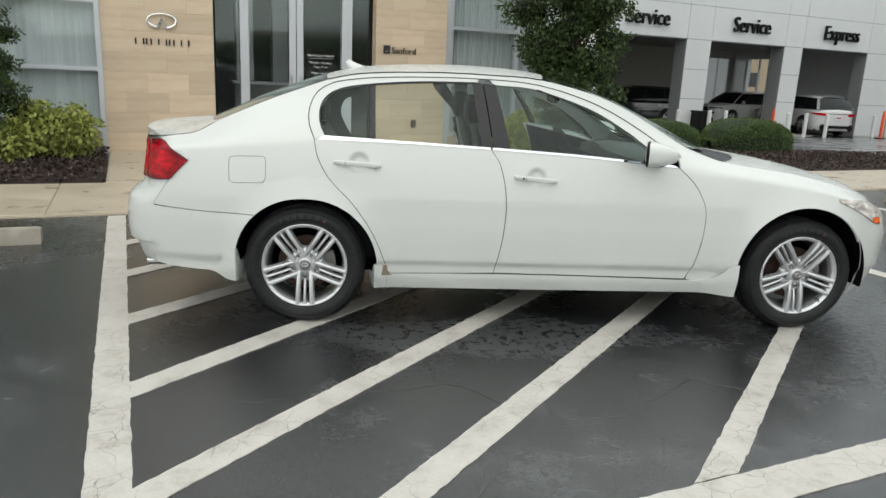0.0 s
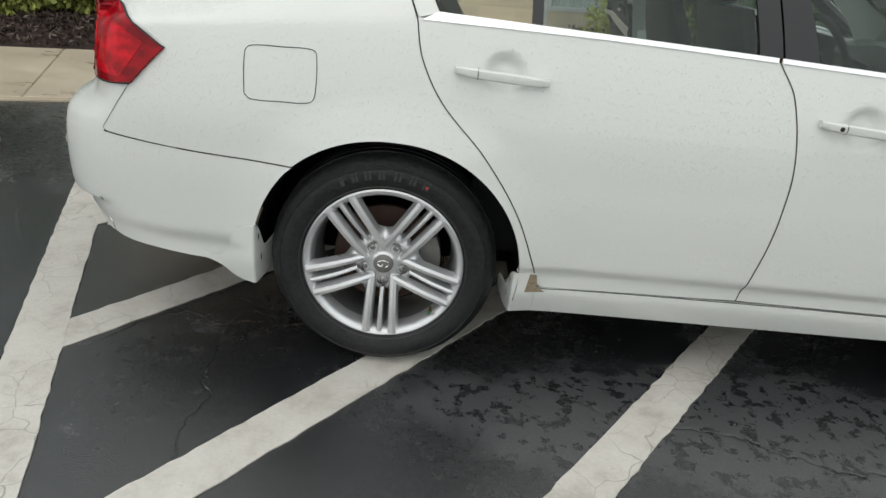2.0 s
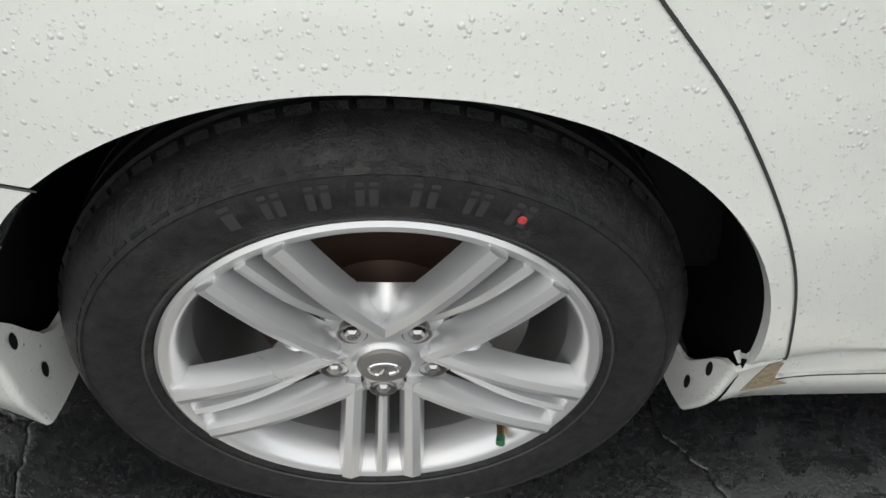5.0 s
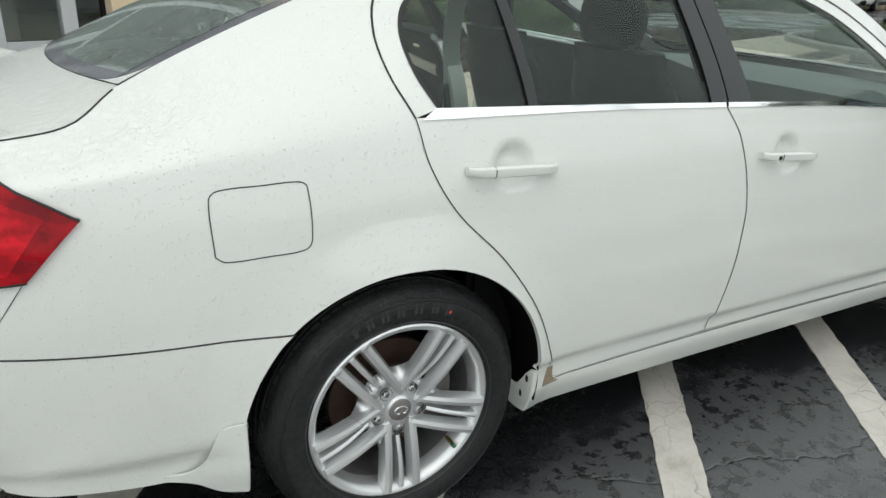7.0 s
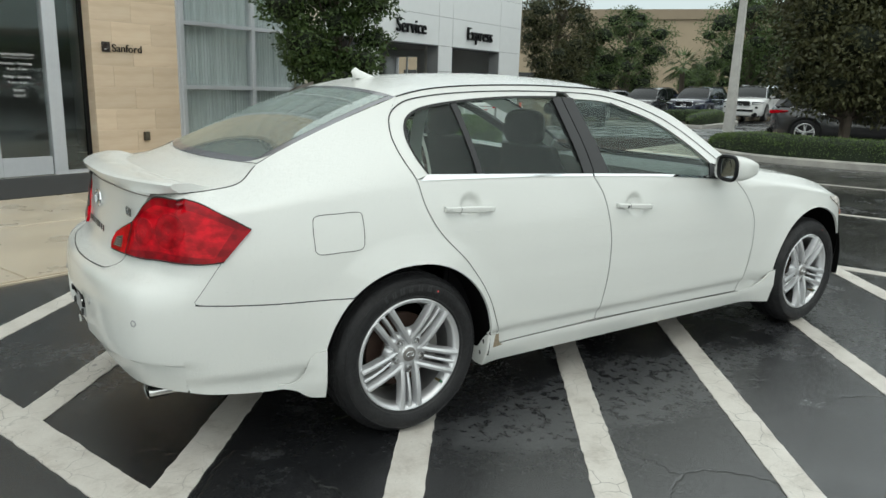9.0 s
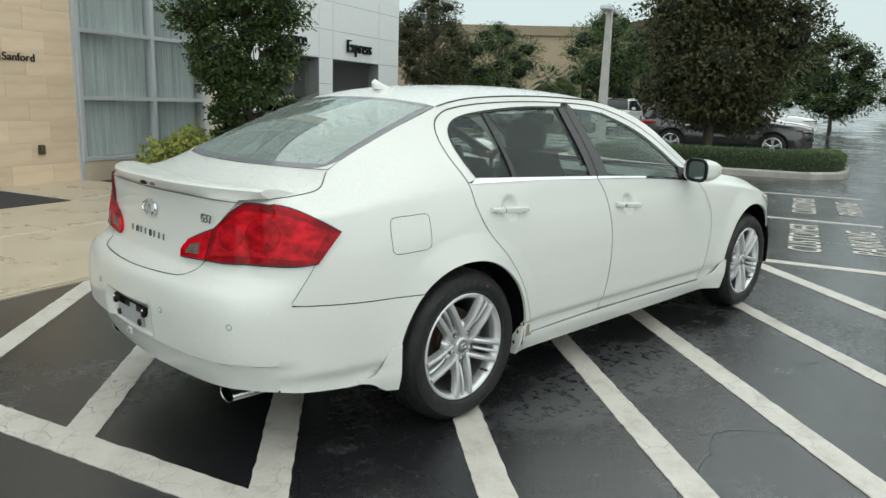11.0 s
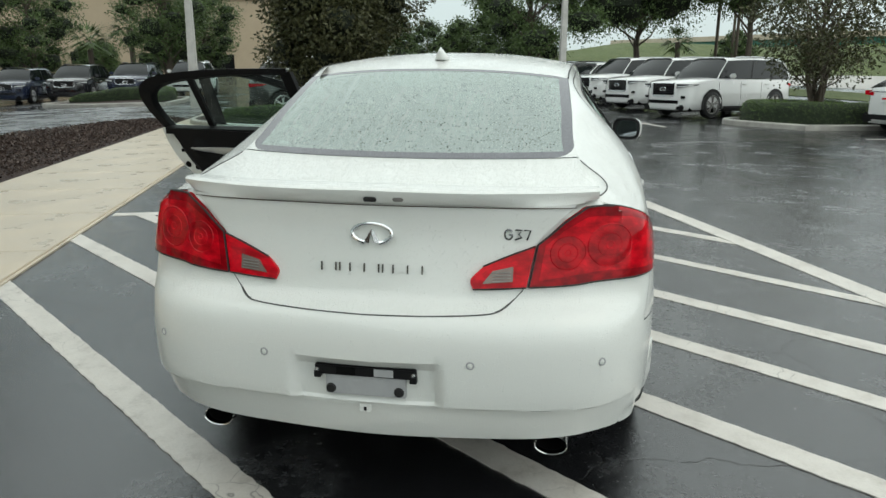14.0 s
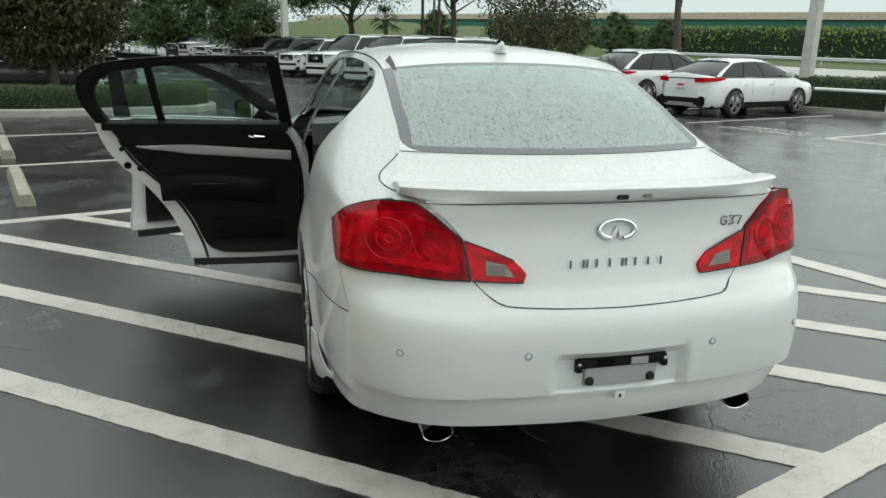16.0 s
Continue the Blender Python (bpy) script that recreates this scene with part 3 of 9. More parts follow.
curtain_wall(-16.0, -1.44, -1.44, 2.6)
curtain_wall(4.30, 6.75, 6.70, 1.35)
mullion(-1.47, -1.40, 0, BTOP)
mullion(4.22, 4.30, 0, BTOP)
part("corner_wall", boxed(6.72, FV - 0.02, -0.5, 7.2, FV + 0.4, BTOP), plain("cream_render", (0.62, 0.57, 0.46), 0.7, 0, 3, 0.06), room, "cream rendered corner wall", smooth=False)
part("side_wall", boxed(7.0, FV + 0.4, -0.6, 7.2, 26, BTOP), PANEL, room, smooth=False)
part("roof", boxed(-16, FV + 0.1, BTOP - 0.25, 7.2, 26, BTOP), PANEL, room, smooth=False)
part("back_wall", boxed(-16, FV + 9, -0.02, 7.0, FV + 9.2, BTOP - 0.25), INNER, room, smooth=False)
part("end_wall", boxed(-16.2, FV, -0.02, -16.0, 26, BTOP), PANEL, room, smooth=False)
part("showroom_floor", boxed(-16, FV + 0.03, -0.03, 7.0, FV + 9, 0.014), INFLOOR, room, smooth=False)
# entrance doors between the piers
DV = FV + 0.22
for a, b in ((0.64, 0.78), (2.34, 2.52)):
    part("door_jamb", boxed(a, DV - 0.05, 0, b, DV + 0.08, BTOP, bevel=0.006), METALFRAME, room)
door1 = part("door", boxed(1.44, DV - 0.03, 0.02, 1.555, DV + 0.03, 2.55, bevel=0.008), METALFRAME, room, "glazed aluminium entrance door leaf")
door2 = part("door", boxed(1.565, DV - 0.03, 0.02, 1.68, DV + 0.03, 2.55, bevel=0.008), METALFRAME, room, "glazed aluminium entrance door leaf")
part("door_header", boxed(0.64, DV - 0.04, 2.56, 2.52, DV + 0.06, 2.68, bevel=0.006), METALFRAME, room)
for a, b, d in ((0.80, 1.44, door1), (1.68, 2.33, door2)):
    part("bottom_rail", boxed(a, DV - 0.025, 0.02, b, DV + 0.025, 0.27, bevel=0.006), METALFRAME, d)
    part("pane", boxed(a, DV - 0.006, 0.27, b, DV + 0.006, 2.55), SHOPGLASS, d, smooth=False)
for a, b in ((0.21, 0.64), (2.52, 2.89)):
    part("side_pane", boxed(a, DV - 0.006, 0.05, b, DV + 0.006, BTOP), SHOPGLASS, room, smooth=False)
    part("side_sill", boxed(a, DV - 0.03, 0, b, DV + 0.03, 0.06), METALFRAME, room, smooth=False)
for u in (0.235, 2.865):
    part("side_frame", boxed(u - 0.025, DV - 0.03, 0.06, u + 0.025, DV + 0.03, BTOP), BLACK, room, smooth=False)
part("over_pane", boxed(0.64, DV - 0.006, 2.68, 2.52, DV + 0.006, BTOP), SHOPGLASS, room, smooth=False)
for u, d in ((1.47, door1), (1.64, door2)):
    bm = tube(bmesh.new(), [(u, DV - 0.03, 0.95), (u, DV - 0.075, 0.99), (u, DV - 0.075, 1.25), (u, DV - 0.03, 1.29)], 0.011, 8)
    part("pull_handle", bm, CHROME, d)
WHITEVINYL = plain("white_vinyl_lettering", (0.75, 0.76, 0.76), 0.5, 0, 40, 0.05)
HOURS = [("Showroom Hours", 1.62, 0.062), ("Monday - Thursday", 1.50, 0.05), ("9 am - 7 pm", 1.43, 0.05), ("Friday - Saturday", 1.33, 0.05), ("9 am - 6 pm", 1.26, 0.05), ("Sunday", 1.16, 0.05), ("Closed", 1.09, 0.05)]
for text, z, size in HOURS:
    words(text, size, 0.0006, pose(1.98, DV - 0.008, z, 90), WHITEVINYL, "hours_lettering", door2)
part("hours_rule", boxed(1.76, DV - 0.0075, 1.572, 2.20, DV - 0.0065, 1.576), WHITEVINYL, door2, smooth=False)
mat_bm = boxed(0.35, 5.9, 0.026, 2.8, 7.55, 0.036)
dm = on_lot(solid("door_mat", mat_bm, plain("dark_entrance_mat", (0.03, 0.03, 0.03), 0.9, 0, 200, 0.3, 0.5), "dark entrance mat on the concrete before the doors", "door mat"))
# something of the showroom behind the glass
for u, v, w in ((1.1, 11.5, 0.35), (2.1, 12.8, 0.35), (5.9, 10.2, 0.4), (0.4, 13.5, 0.3)):
    col = on_lot(solid("showroom_column", boxed(u, v, 0.014, u + w, v + w, BTOP - 0.25, bevel=0.01), PANEL, "pale square column inside the showroom", "column", "showroom columns"))
desk = on_lot(thing("reception_desk", "pale reception desk inside the showroom", "desk"))
part("front", boxed(0.9, 10.4, 0.014, 2.7, 10.5, 1.05, bevel=0.01), INNER, desk)
part("top", boxed(0.85, 10.3, 1.05, 2.75, 10.95, 1.10, bevel=0.01), PANEL, desk)


def emblem(bm, w, h, r):
    """An oval ring open at the foot with a narrow peak in it."""
    pts = []
    for k in range(41):
        a = radians(-68 + (360 - 44) * k / 40)
        pts.append((w * math.cos(a), 0, h * math.sin(a)))
    tube(bm, pts, [r * (0.9 + 0.5 * (0.5 - 0.5 * math.sin(math.atan2(p[2], p[0])))) for p in pts], 8)
    for sgn in (-1, 1):
        a = [bm.verts.new(p) for p in ((sgn * 0.02 * w, -r, 0.42 * h), (sgn * 0.42 * w, -r * 0.4, -0.95 * h), (sgn * 0.14 * w, -r * 0.4, -0.95 * h), (sgn * 0.02 * w, -r * 1.6, 0.0))]
        b = [bm.verts.new(v.co + Vector((0, 2 * r, 0))) for v in a]
        bm.faces.new(a), bm.faces.new(b[::-1])
        for i in range(4):
            bm.faces.new((a[i], a[(i + 1) % 4], b[(i + 1) % 4], b[i]))
    bmesh.ops.recalc_face_normals(bm, faces=bm.faces)
    return bm


badge = on_lot(solid("wall_emblem", emblem(bmesh.new(), 0.205, 0.105, 0.016), CHROME, "polished oval metal emblem on the travertine pier", "emblem"))
badge.matrix_world = LOTM @ pose(-0.546, FV - 0.03, 2.0)


def letter_bars(parent, m, u0, u1, z, h, depth, mat, wide=(0, 1, 0, 0, 1, 0, 0, 0), thin=0.085):
    """Eight plain strokes that stand in for a brand name, each a part of its own."""
    s = thin * h
    for i, w in enumerate(wide):
        u = u0 + (u1 - u0) * i / 7
        for a, b in [(u - s, u + s)] + ([(u + 0.40 * h, u + 0.40 * h + 2 * s)] if w else []):
            bm = bmesh.new()
            box(bm, a, -depth, z - h / 2, b, 0, z + h / 2)
            bmesh.ops.transform(bm, matrix=m, verts=bm.verts)
            part("stroke", bm, mat, parent, smooth=False)


sign = thing("wall_sign", "row of dark raised sign strokes on the travertine pier", "sign", LOTM @ pose(0, FV - 0.002, 0))
letter_bars(sign, Matrix(), -0.925, -0.165, 1.69, 0.088, 0.02, BLACK, thin=0.12)
tile = on_lot(thing("town_sign", "dark square plaque and dark lettering on travertine", "sign"))
part("plaque", boxed(3.03, FV - 0.025, 1.71, 3.15, FV - 0.003, 1.85, bevel=0.004), plain("dark_brown_plaque", (0.03, 0.022, 0.02), 0.3, 0, 30, 0.1), tile)
part("mark", boxed(3.06, FV - 0.028, 1.745, 3.10, FV - 0.025, 1.752), WHITEVINYL, tile, smooth=False)
words("Sanford", 0.15, 0.008, pose(3.175, FV - 0.012, 1.765, 90), BLACK, "lettering", tile, "LEFT")
outlet = on_lot(thing("wall_outlet", "small bronze outdoor socket box on the pier", "socket"))
part("cover", boxed(3.58, FV - 0.05, 0.45, 3.67, FV - 0.003, 0.58, bevel=0.008), plain("bronze_cover", (0.10, 0.085, 0.065), 0.4, 0.5, 40, 0.1), outlet)
part("flap", boxed(3.59, FV - 0.056, 0.50, 3.66, FV - 0.05, 0.57, bevel=0.002), plain("bronze_flap", (0.13, 0.11, 0.085), 0.4, 0.5, 40, 0.1), outlet)

# ---------------------------------------------------------------- service wing
SV = 17.3
SG = -0.42
wing = on_lot(thing("service_wing", "white panelled service building with open drive-in bays", "building", kind="structure"))
BAYS = [(9.6, 13.4), (14.46, 18.34), (19.54, 23.41), (24.44, 28.36)]
edges_u = [7.2] + [u for b in BAYS for u in b] + [30.3]
GAP = 0.008


def clad(u0, u1, z0, z1):
    bm = boxed(u0 + GAP, SV - 0.05, z0 + GAP, u1 - GAP, SV - 0.012, z1 - GAP)
    part("panel", bm, PANEL, wing, smooth=False)


JOINT = plain("dark_joint", (0.10, 0.10, 0.105), 0.7, 0, 20, 0.1)
for i in range(0, len(edges_u), 2):
    a, b = edges_u[i], edges_u[i + 1]
    part("column", boxed(a, SV - 0.012, SG - 0.1, b, SV + 0.55, 3.11), JOINT, wing, smooth=False)
    for z0, z1 in ((SG, 0.95), (0.95, 2.05), (2.05, 3.15)):
        clad(a, b, z0, z1)
    part("reveal", boxed(a - 0.012, SV - 0.03, SG, a + 0.004, SV + 0.56, 3.10), plain("grey_reveal", (0.22, 0.225, 0.23), 0.5, 0, 5, 0.06), wing, smooth=False)
part("header", boxed(7.2, SV - 0.012, 3.11, 30.3, SV + 0.55, BTOP + 0.6), JOINT, wing, smooth=False)
cuts = sorted(set(edges_u))
for a, b in zip(cuts, cuts[1:]):
    for z0, z1 in ((3.15, 4.38), (4.38, 5.6), (5.6, 6.8), (6.8, 8.1)):
        clad(a, b, z0, z1)
ew = bmesh.new()
box(ew, 29.9, SV + 0.55, SG - 0.1, 30.29, SV + 6.4, BTOP + 0.6)
box(ew, 29.9, SV + 8.1, SG - 0.1, 30.29, SV + 20, BTOP + 0.6)
box(ew, 29.9, SV + 6.4, SG - 0.1, 30.29, SV + 8.1, 0.5)
box(ew, 29.9, SV + 6.4, 3.0, 30.29, SV + 8.1, BTOP + 0.6)
part("end_wall", ew, PANEL, wing, smooth=False)
for v in (SV + 6.43, SV + 7.25, SV + 8.07):
    part("window_bar", boxed(29.95, v - 0.03, 0.5, 30.05, v + 0.03, 3.0), METALFRAME, wing, smooth=False)
for u in (28.03, 28.82, 29.62):
    part("window_bar", boxed(u - 0.03, SV + 9.05, 0.5, u + 0.03, SV + 9.15, 3.0), METALFRAME, wing, smooth=False)
part("flat_roof", boxed(7.2, SV, BTOP + 0.35, 30.3, SV + 20, BTOP + 0.6), JOINT, wing, smooth=False)
part("bay_ceiling", boxed(7.4, SV + 0.55, 3.4, 29.9, SV + 9, 3.6), INNER, wing, smooth=False)
BAYWALL = plain("painted_bay_wall", (0.55, 0.54, 0.50), 0.6, 0, 2, 0.1)
bw = bmesh.new()
for a, b in ((7.4, 28.0), (29.65, 29.9)):
    box(bw, a, SV + 9, SG - 0.1, b, SV + 9.2, 3.4)
box(bw, 28.0, SV + 9, SG - 0.1, 29.65, SV + 9.2, 0.5)
box(bw, 28.0, SV + 9, 3.0, 29.65, SV + 9.2, 3.4)
part("bay_back_wall", bw, BAYWALL, wing, smooth=False)
for u in (19.0, 24.0):
    part("bay_divider", boxed(u - 0.1, SV + 0.56, SG - 0.1, u + 0.1, SV + 1.1, 3.4), BAYWALL, wing, smooth=False)
part("bay_floor", boxed(7.4, SV - 1.2, SG - 0.3, 29.9, SV + 9, SG + 0.02), KERB, wing, "pale concrete apron and bay floor", smooth=False)
for text, u in (("Service", 16.4), ("Service", 21.45), ("Express", 26.5)):
    ob = words(text, 0.80, 0.05, LOTM @ pose(u, SV - 0.13, 3.78, 90) @ Matrix.Diagonal((0.84, 1, 1, 1)), BLACK, "bay_sign")
    tagged(ob, "black raised lettering over a service bay", "sign", "bay signs")


def bollard(bm, h=0.95, r=0.075):
    return lathe(bm, [(0.0, h + 0.03), (r * 0.6, h + 0.02), (r, h - 0.02), (r, 0)], 16, "Z")


post = solid("bollard", bollard(bmesh.new()), plain("white_bollard_sleeve", (0.72, 0.72, 0.70), 0.4, 0, 6, 0.06), "white plastic sleeved bollard beside a service bay", "bollard", "bay bollards")
spots = [(14.9, 16.2), (17.4, 16.2), (18.9, 16.2), (19.9, 16.4), (23.0, 16.2), (24.0, 16.2), (25.2, 16.2), (28.1, 16.2), (29.0, 16.2)]
for i, (u, v) in enumerate(spots):
    x, y = lot(u, v)
    m = Matrix.Translation((x, y, SG + 0.02)) @ LOTM
    if i == 0:
        post.matrix_world = m
    else:
        copy_thing(post, m)
ORANGE = plain("orange_channelizer_plastic", (0.85, 0.09, 0.03), 0.45, 0, 8, 0.1)


def channelizer(at):
    t = thing("traffic_delineator", "orange plastic delineator post on a black rubber base", "traffic post", at, "delineators")
    part("base", lathe(bmesh.new(), [(0, 0.05), (0.16, 0.045), (0.2, 0.0)], 16, "Z"), BLACK, t)
    part("post", lathe(bmesh.new(), [(0, 1.13), (0.035, 1.12), (0.045, 1.06), (0.03, 1.0), (0.055, 0.98), (0.06, 0.05)], 16, "Z"), ORANGE, t)
    return t


x, y = lot(21.6, 15.7)
ch = channelizer(Matrix.Translation((x, y, SG + 0.02)))
x, y = lot(27.2, 15.2)
copy_thing(ch, Matrix.Translation((x, y, fall(x, y) + 0.004)))
bin_at = lot(19.2, 17.0)
wb = thing("waste_bin", "dark grey wheeled bin beside a bay column", "bin", Matrix.Translation((*bin_at, SG + 0.02)) @ LOTM)
part("body", boxed(-0.25, -0.25, 0.02, 0.25, 0.25, 0.85, bevel=0.03), BLACK, wb)
part("lid", boxed(-0.28, -0.28, 0.85, 0.28, 0.28, 0.92, bevel=0.02), BLACK, wb)

# ---------------------------------------------------------------- the white sedan: x forward, right side at -y, rear axle at x = 0
_side = [(-0.55, 0.842), (-0.40, 0.855), (-0.2, 0.868), (0.0, 0.873), (0.25, 0.868), (0.6, 0.862), (1.1, 0.862), (1.7, 0.864), (2.3, 0.868), (2.6, 0.874), (2.85, 0.877), (3.05, 0.868)]
_rear = [(-0.70, 0.818), (-0.82, 0.782), (-0.915, 0.727), (-0.985, 0.650), (-1.032, 0.52), (-1.062, 0.30), (-1.08, 0.0)]
_front = [(3.2, 0.835), (3.38, 0.75), (3.52, 0.60), (3.61, 0.35), (3.65, 0.0)]
OUT = [(x, x, y) for x, y in _side]
_u, _p = -0.55, _side[0]
for q in _rear:
    _u -= math.dist(_p, q)
    _p = q
    OUT.insert(0, (_u, *q))
UREAR = _u
OUT.insert(0, (_u - math.dist((-1.08, 0.0), (-1.062, 0.30)), -1.062, -0.30))
_u, _p = 3.05, _side[-1]
for q in _front:
    _u += math.dist(_p, q)
    _p = q
    OUT.append((_u, *q))
UFRONT = _u
DS = [(0.14, 0.10), (0.17, 0.075), (0.22, 0.05), (0.27, 0.032), (0.30, 0.030), (0.345, 0.024), (0.362, 0.010), (0.42, 0.004), (0.55, -0.002), (0.62, 0.0), (0.70, 0.003), (0.80, 0.016), (0.88, 0.031), (0.94, 0.046), (1.0, 0.064), (1.06, 0.085)]
DR = [(0.14, 0.26), (0.20, 0.17), (0.26, 0.105), (0.32, 0.066), (0.38, 0.048), (0.404, 0.040), (0.410, 0.037), (0.418, 0.011), (0.430, 0.006), (0.46, 0.002), (0.5, 0.0), (0.56, 0.0), (0.61, 0.004), (0.65, 0.013), (0.68, 0.032), (0.70, 0.062), (0.718, 0.087), (0.745, 0.099), (0.80, 0.112), (0.9, 0.128), (0.985, 0.128), (1.06, 0.13)]
ZB = [(UREAR, 0.90), (-1.0, 0.90), (-0.8, 0.915), (-0.5, 0.95), (0.1, 0.99), (1.0, 0.975), (2.1, 0.905), (2.6, 0.86), (3.05, 0.79), (3.4, 0.70), (UFRONT, 0.66)]
# rails between the sides and the top: u, rail x y z, centre x z
TOP = [
    (-0.865, -0.80, 0.615, 0.985, -0.952, 0.985),
    (-0.74, -0.70, 0.660, 1.000, -0.80, 1.020),
    (-0.62, -0.60, 0.655, 1.020, -0.69, 1.048),
    (-0.50, -0.50, 0.575, 1.078, -0.615, 1.074),
    (-0.20, -0.20, 0.552, 1.212, -0.30, 1.225),
    (0.10, 0.10, 0.535, 1.325, 0.06, 1.358),
    (0.30, 0.30, 0.545, 1.366, 0.30, 1.412),
    (0.70, 0.70, 0.562, 1.388, 0.70, 1.440),
    (1.06, 1.06, 0.570, 1.386, 1.06, 1.440),
    (1.30, 1.30, 0.585, 1.372, 1.38, 1.412),
    (1.70, 1.70, 0.630, 1.270, 1.86, 1.270),
    (2.15, 2.15, 0.705, 1.030, 2.50, 0.985),
    (2.35, 2.35, 0.745, 0.965, 2.66, 0.965),
    (2.80, 2.80, 0.765, 0.905, 2.98, 0.920),
    (3.15, 3.15, 0.735, 0.825, 3.36, 0.835),
    (3.42, 3.34, 0.650, 0.755, 3.57, 0.745),
]


SCOOPS = [(0.288, 0.899), (1.262, 0.847)]


def smooth01(a, b, x):
    t = min(max((x - a) / (b - a), 0), 1)
    return t * t * (3 - 2 * t)


def out_at(u):
    x, y = hermite(OUT, u)
    a, b = hermite(OUT, u - 0.004), hermite(OUT, u + 0.004)
    tx, ty = b[0] - a[0], b[1] - a[1]
    l = math.hypot(tx, ty)
    return x, y, -ty / l, tx / l


def lower(u, z, off=0.0):
    """A point of the body below the belt on the left side; off: metres outwards."""
    x, y, nx, ny = out_at(u)
    wr = smooth01(-0.74, -1.02, u)
    wf = smooth01(3.15, 3.6, u)
    d = hermite(DS, z) * (1 - wr) + hermite(DR, z) * wr
    d += wf * (0.9 * max(0, z - 0.55) ** 1.5 + 0.35 * max(0, 0.32 - z))
    for cx, cz, r in ((0.01, 0.325, 0.37), (2.845, 0.346, 0.385)):
        q = math.hypot(u - cx, z - cz)
        d -= 0.017 * max(0.0, 1 - max(q - r, 0.0) / 0.125) ** 1.25
    for cx, cz in SCOOPS:
        q = math.hypot(u - cx, (z - cz) * 1.05)
        if q < 0.062:
            d += 0.020 * smooth01(0.061, 0.030, q)
    d -= off
    return np.array((x - nx * d, y - ny * d, z))


def rail(u):
    r = hermite(TOP, u)
    return np.array(r[:3]), np.array((r[3], 0.0, r[4]))


def side(u, z, off=0.0):
    """A point of the left side at any height up to the rail."""
    zb = hermite(ZB, u)
    if z <= zb or u < TOP[0][0]:
        return lower(u, z, off)
    b = lower(u, zb, off)
    r, _ = rail(u)
    t = min((z - zb) / max(r[2] - zb, 1e-4), 1.0)
    slope = (lower(u, zb, off) - lower(u, zb - 0.02, off)) / 0.02
    p = b + (r + np.array((0, off, 0)) - b) * t
    bulge = t * (1 - t) * (1 - t)
    lead = slope * (r[2] - zb) - (r - b)
    p = p + lead * bulge * 0.9
    p[2] = z
    return p


def top(u, s, off=0.0):
    r, c = rail(u)
    q = abs(s)
    w = q ** 2.4
    return np.array((r[0] * q * q + c[0] * (1 - q * q), r[1] * s, c[2] + (r[2] - c[2]) * w + off))


def u_of_y(y, z):
    """The outline's place on the tail where the body is y from the middle."""
    lo, hi = UREAR, -0.6
    for _ in range(40):
        mid = (lo + hi) / 2
        if lower(mid, z)[1] < y:
            lo = mid
        else:
            hi = mid
    return lo


def coons(c0, c1, d0, d1, n, m):
    """A grid between bottom c0, top c1, start d0 and end d1 (plan curves in u, z)."""
    c0, c1, d0, d1 = resample(c0, n), resample(c1, n), resample(d0, m), resample(d1, m)
    rows = []
    for j in range(m):
        t = j / (m - 1)
        row = []
        for i in range(n):
            s = i / (n - 1)
            row.append((1 - t) * c0[i] + t * c1[i] + (1 - s) * d0[j] + s * d1[j] - ((1 - s) * (1 - t) * c0[0] + s * (1 - t) * c0[-1] + (1 - s) * t * c1[0] + s * t * c1[-1]))
        rows.append(row)
    return rows


def flip(p, sgn):
    return (p[0], sgn * p[1], p[2])


def put_rows(bm, rows, sgn, surface=side, off=0.0):
    """Lays a grid of (u, z) on the body's side; sgn -1 is the right side."""
    return sheet(bm, [[flip(surface(q[0], q[1], off), sgn) for q in (row if sgn < 0 else row[::-1])] for row in rows])


def lip(bm, depth=0.014):
    """Turns the open edges of a panel inwards, so that it has thickness."""
    bm.normal_update()
    bmesh.ops.remove_doubles(bm, verts=bm.verts, dist=0.0004)
    bm.normal_update()
    rim = [e for e in bm.edges if len(e.link_faces) == 1]
    made = bmesh.ops.extrude_edge_only(bm, edges=rim)["geom"]
    done = {}
    for e in rim:
        for v in e.verts:
            done[v] = v.normal.copy()
    normals = [(v.co.copy(), n) for v, n in done.items()]
    lookup = {tuple(round(c, 5) for c in co): n for co, n in normals}
    for v in [g for g in made if isinstance(g, bmesh.types.BMVert)]:
        n = lookup.get(tuple(round(c, 5) for c in v.co))
        if n:
            v.co -= n * depth
    return bm


def outward(bm, centre=(1.2, 0, 0.7)):
    """Makes the panel's faces look away from the middle of the car."""
    bm.normal_update()
    c = Vector(centre)
    score = sum((f.calc_center_median() - c).dot(f.normal) * f.calc_area() for f in bm.faces)
    if score < 0:
        bmesh.ops.reverse_faces(bm, faces=bm.faces)
    return bm


def panel(name, patches, sgn, parent, mat=None, label="", off=0.0, depth=0.014):
    bm = bmesh.new()
    for rows in patches:
        put_rows(bm, rows, sgn, off=off)
    bmesh.ops.remove_doubles(bm, verts=bm.verts, dist=0.0008)
    outward(bm)
    if depth:
        lip(bm, depth)
    return part(name, bm, mat or BODY, parent, label)


def arc(cx, cz, r, a0, a1, n=24):
    return [(cx + r * math.cos(radians(a0 + (a1 - a0) * k / (n - 1))), cz + r * math.sin(radians(a0 + (a1 - a0) * k / (n - 1)))) for k in range(n)]


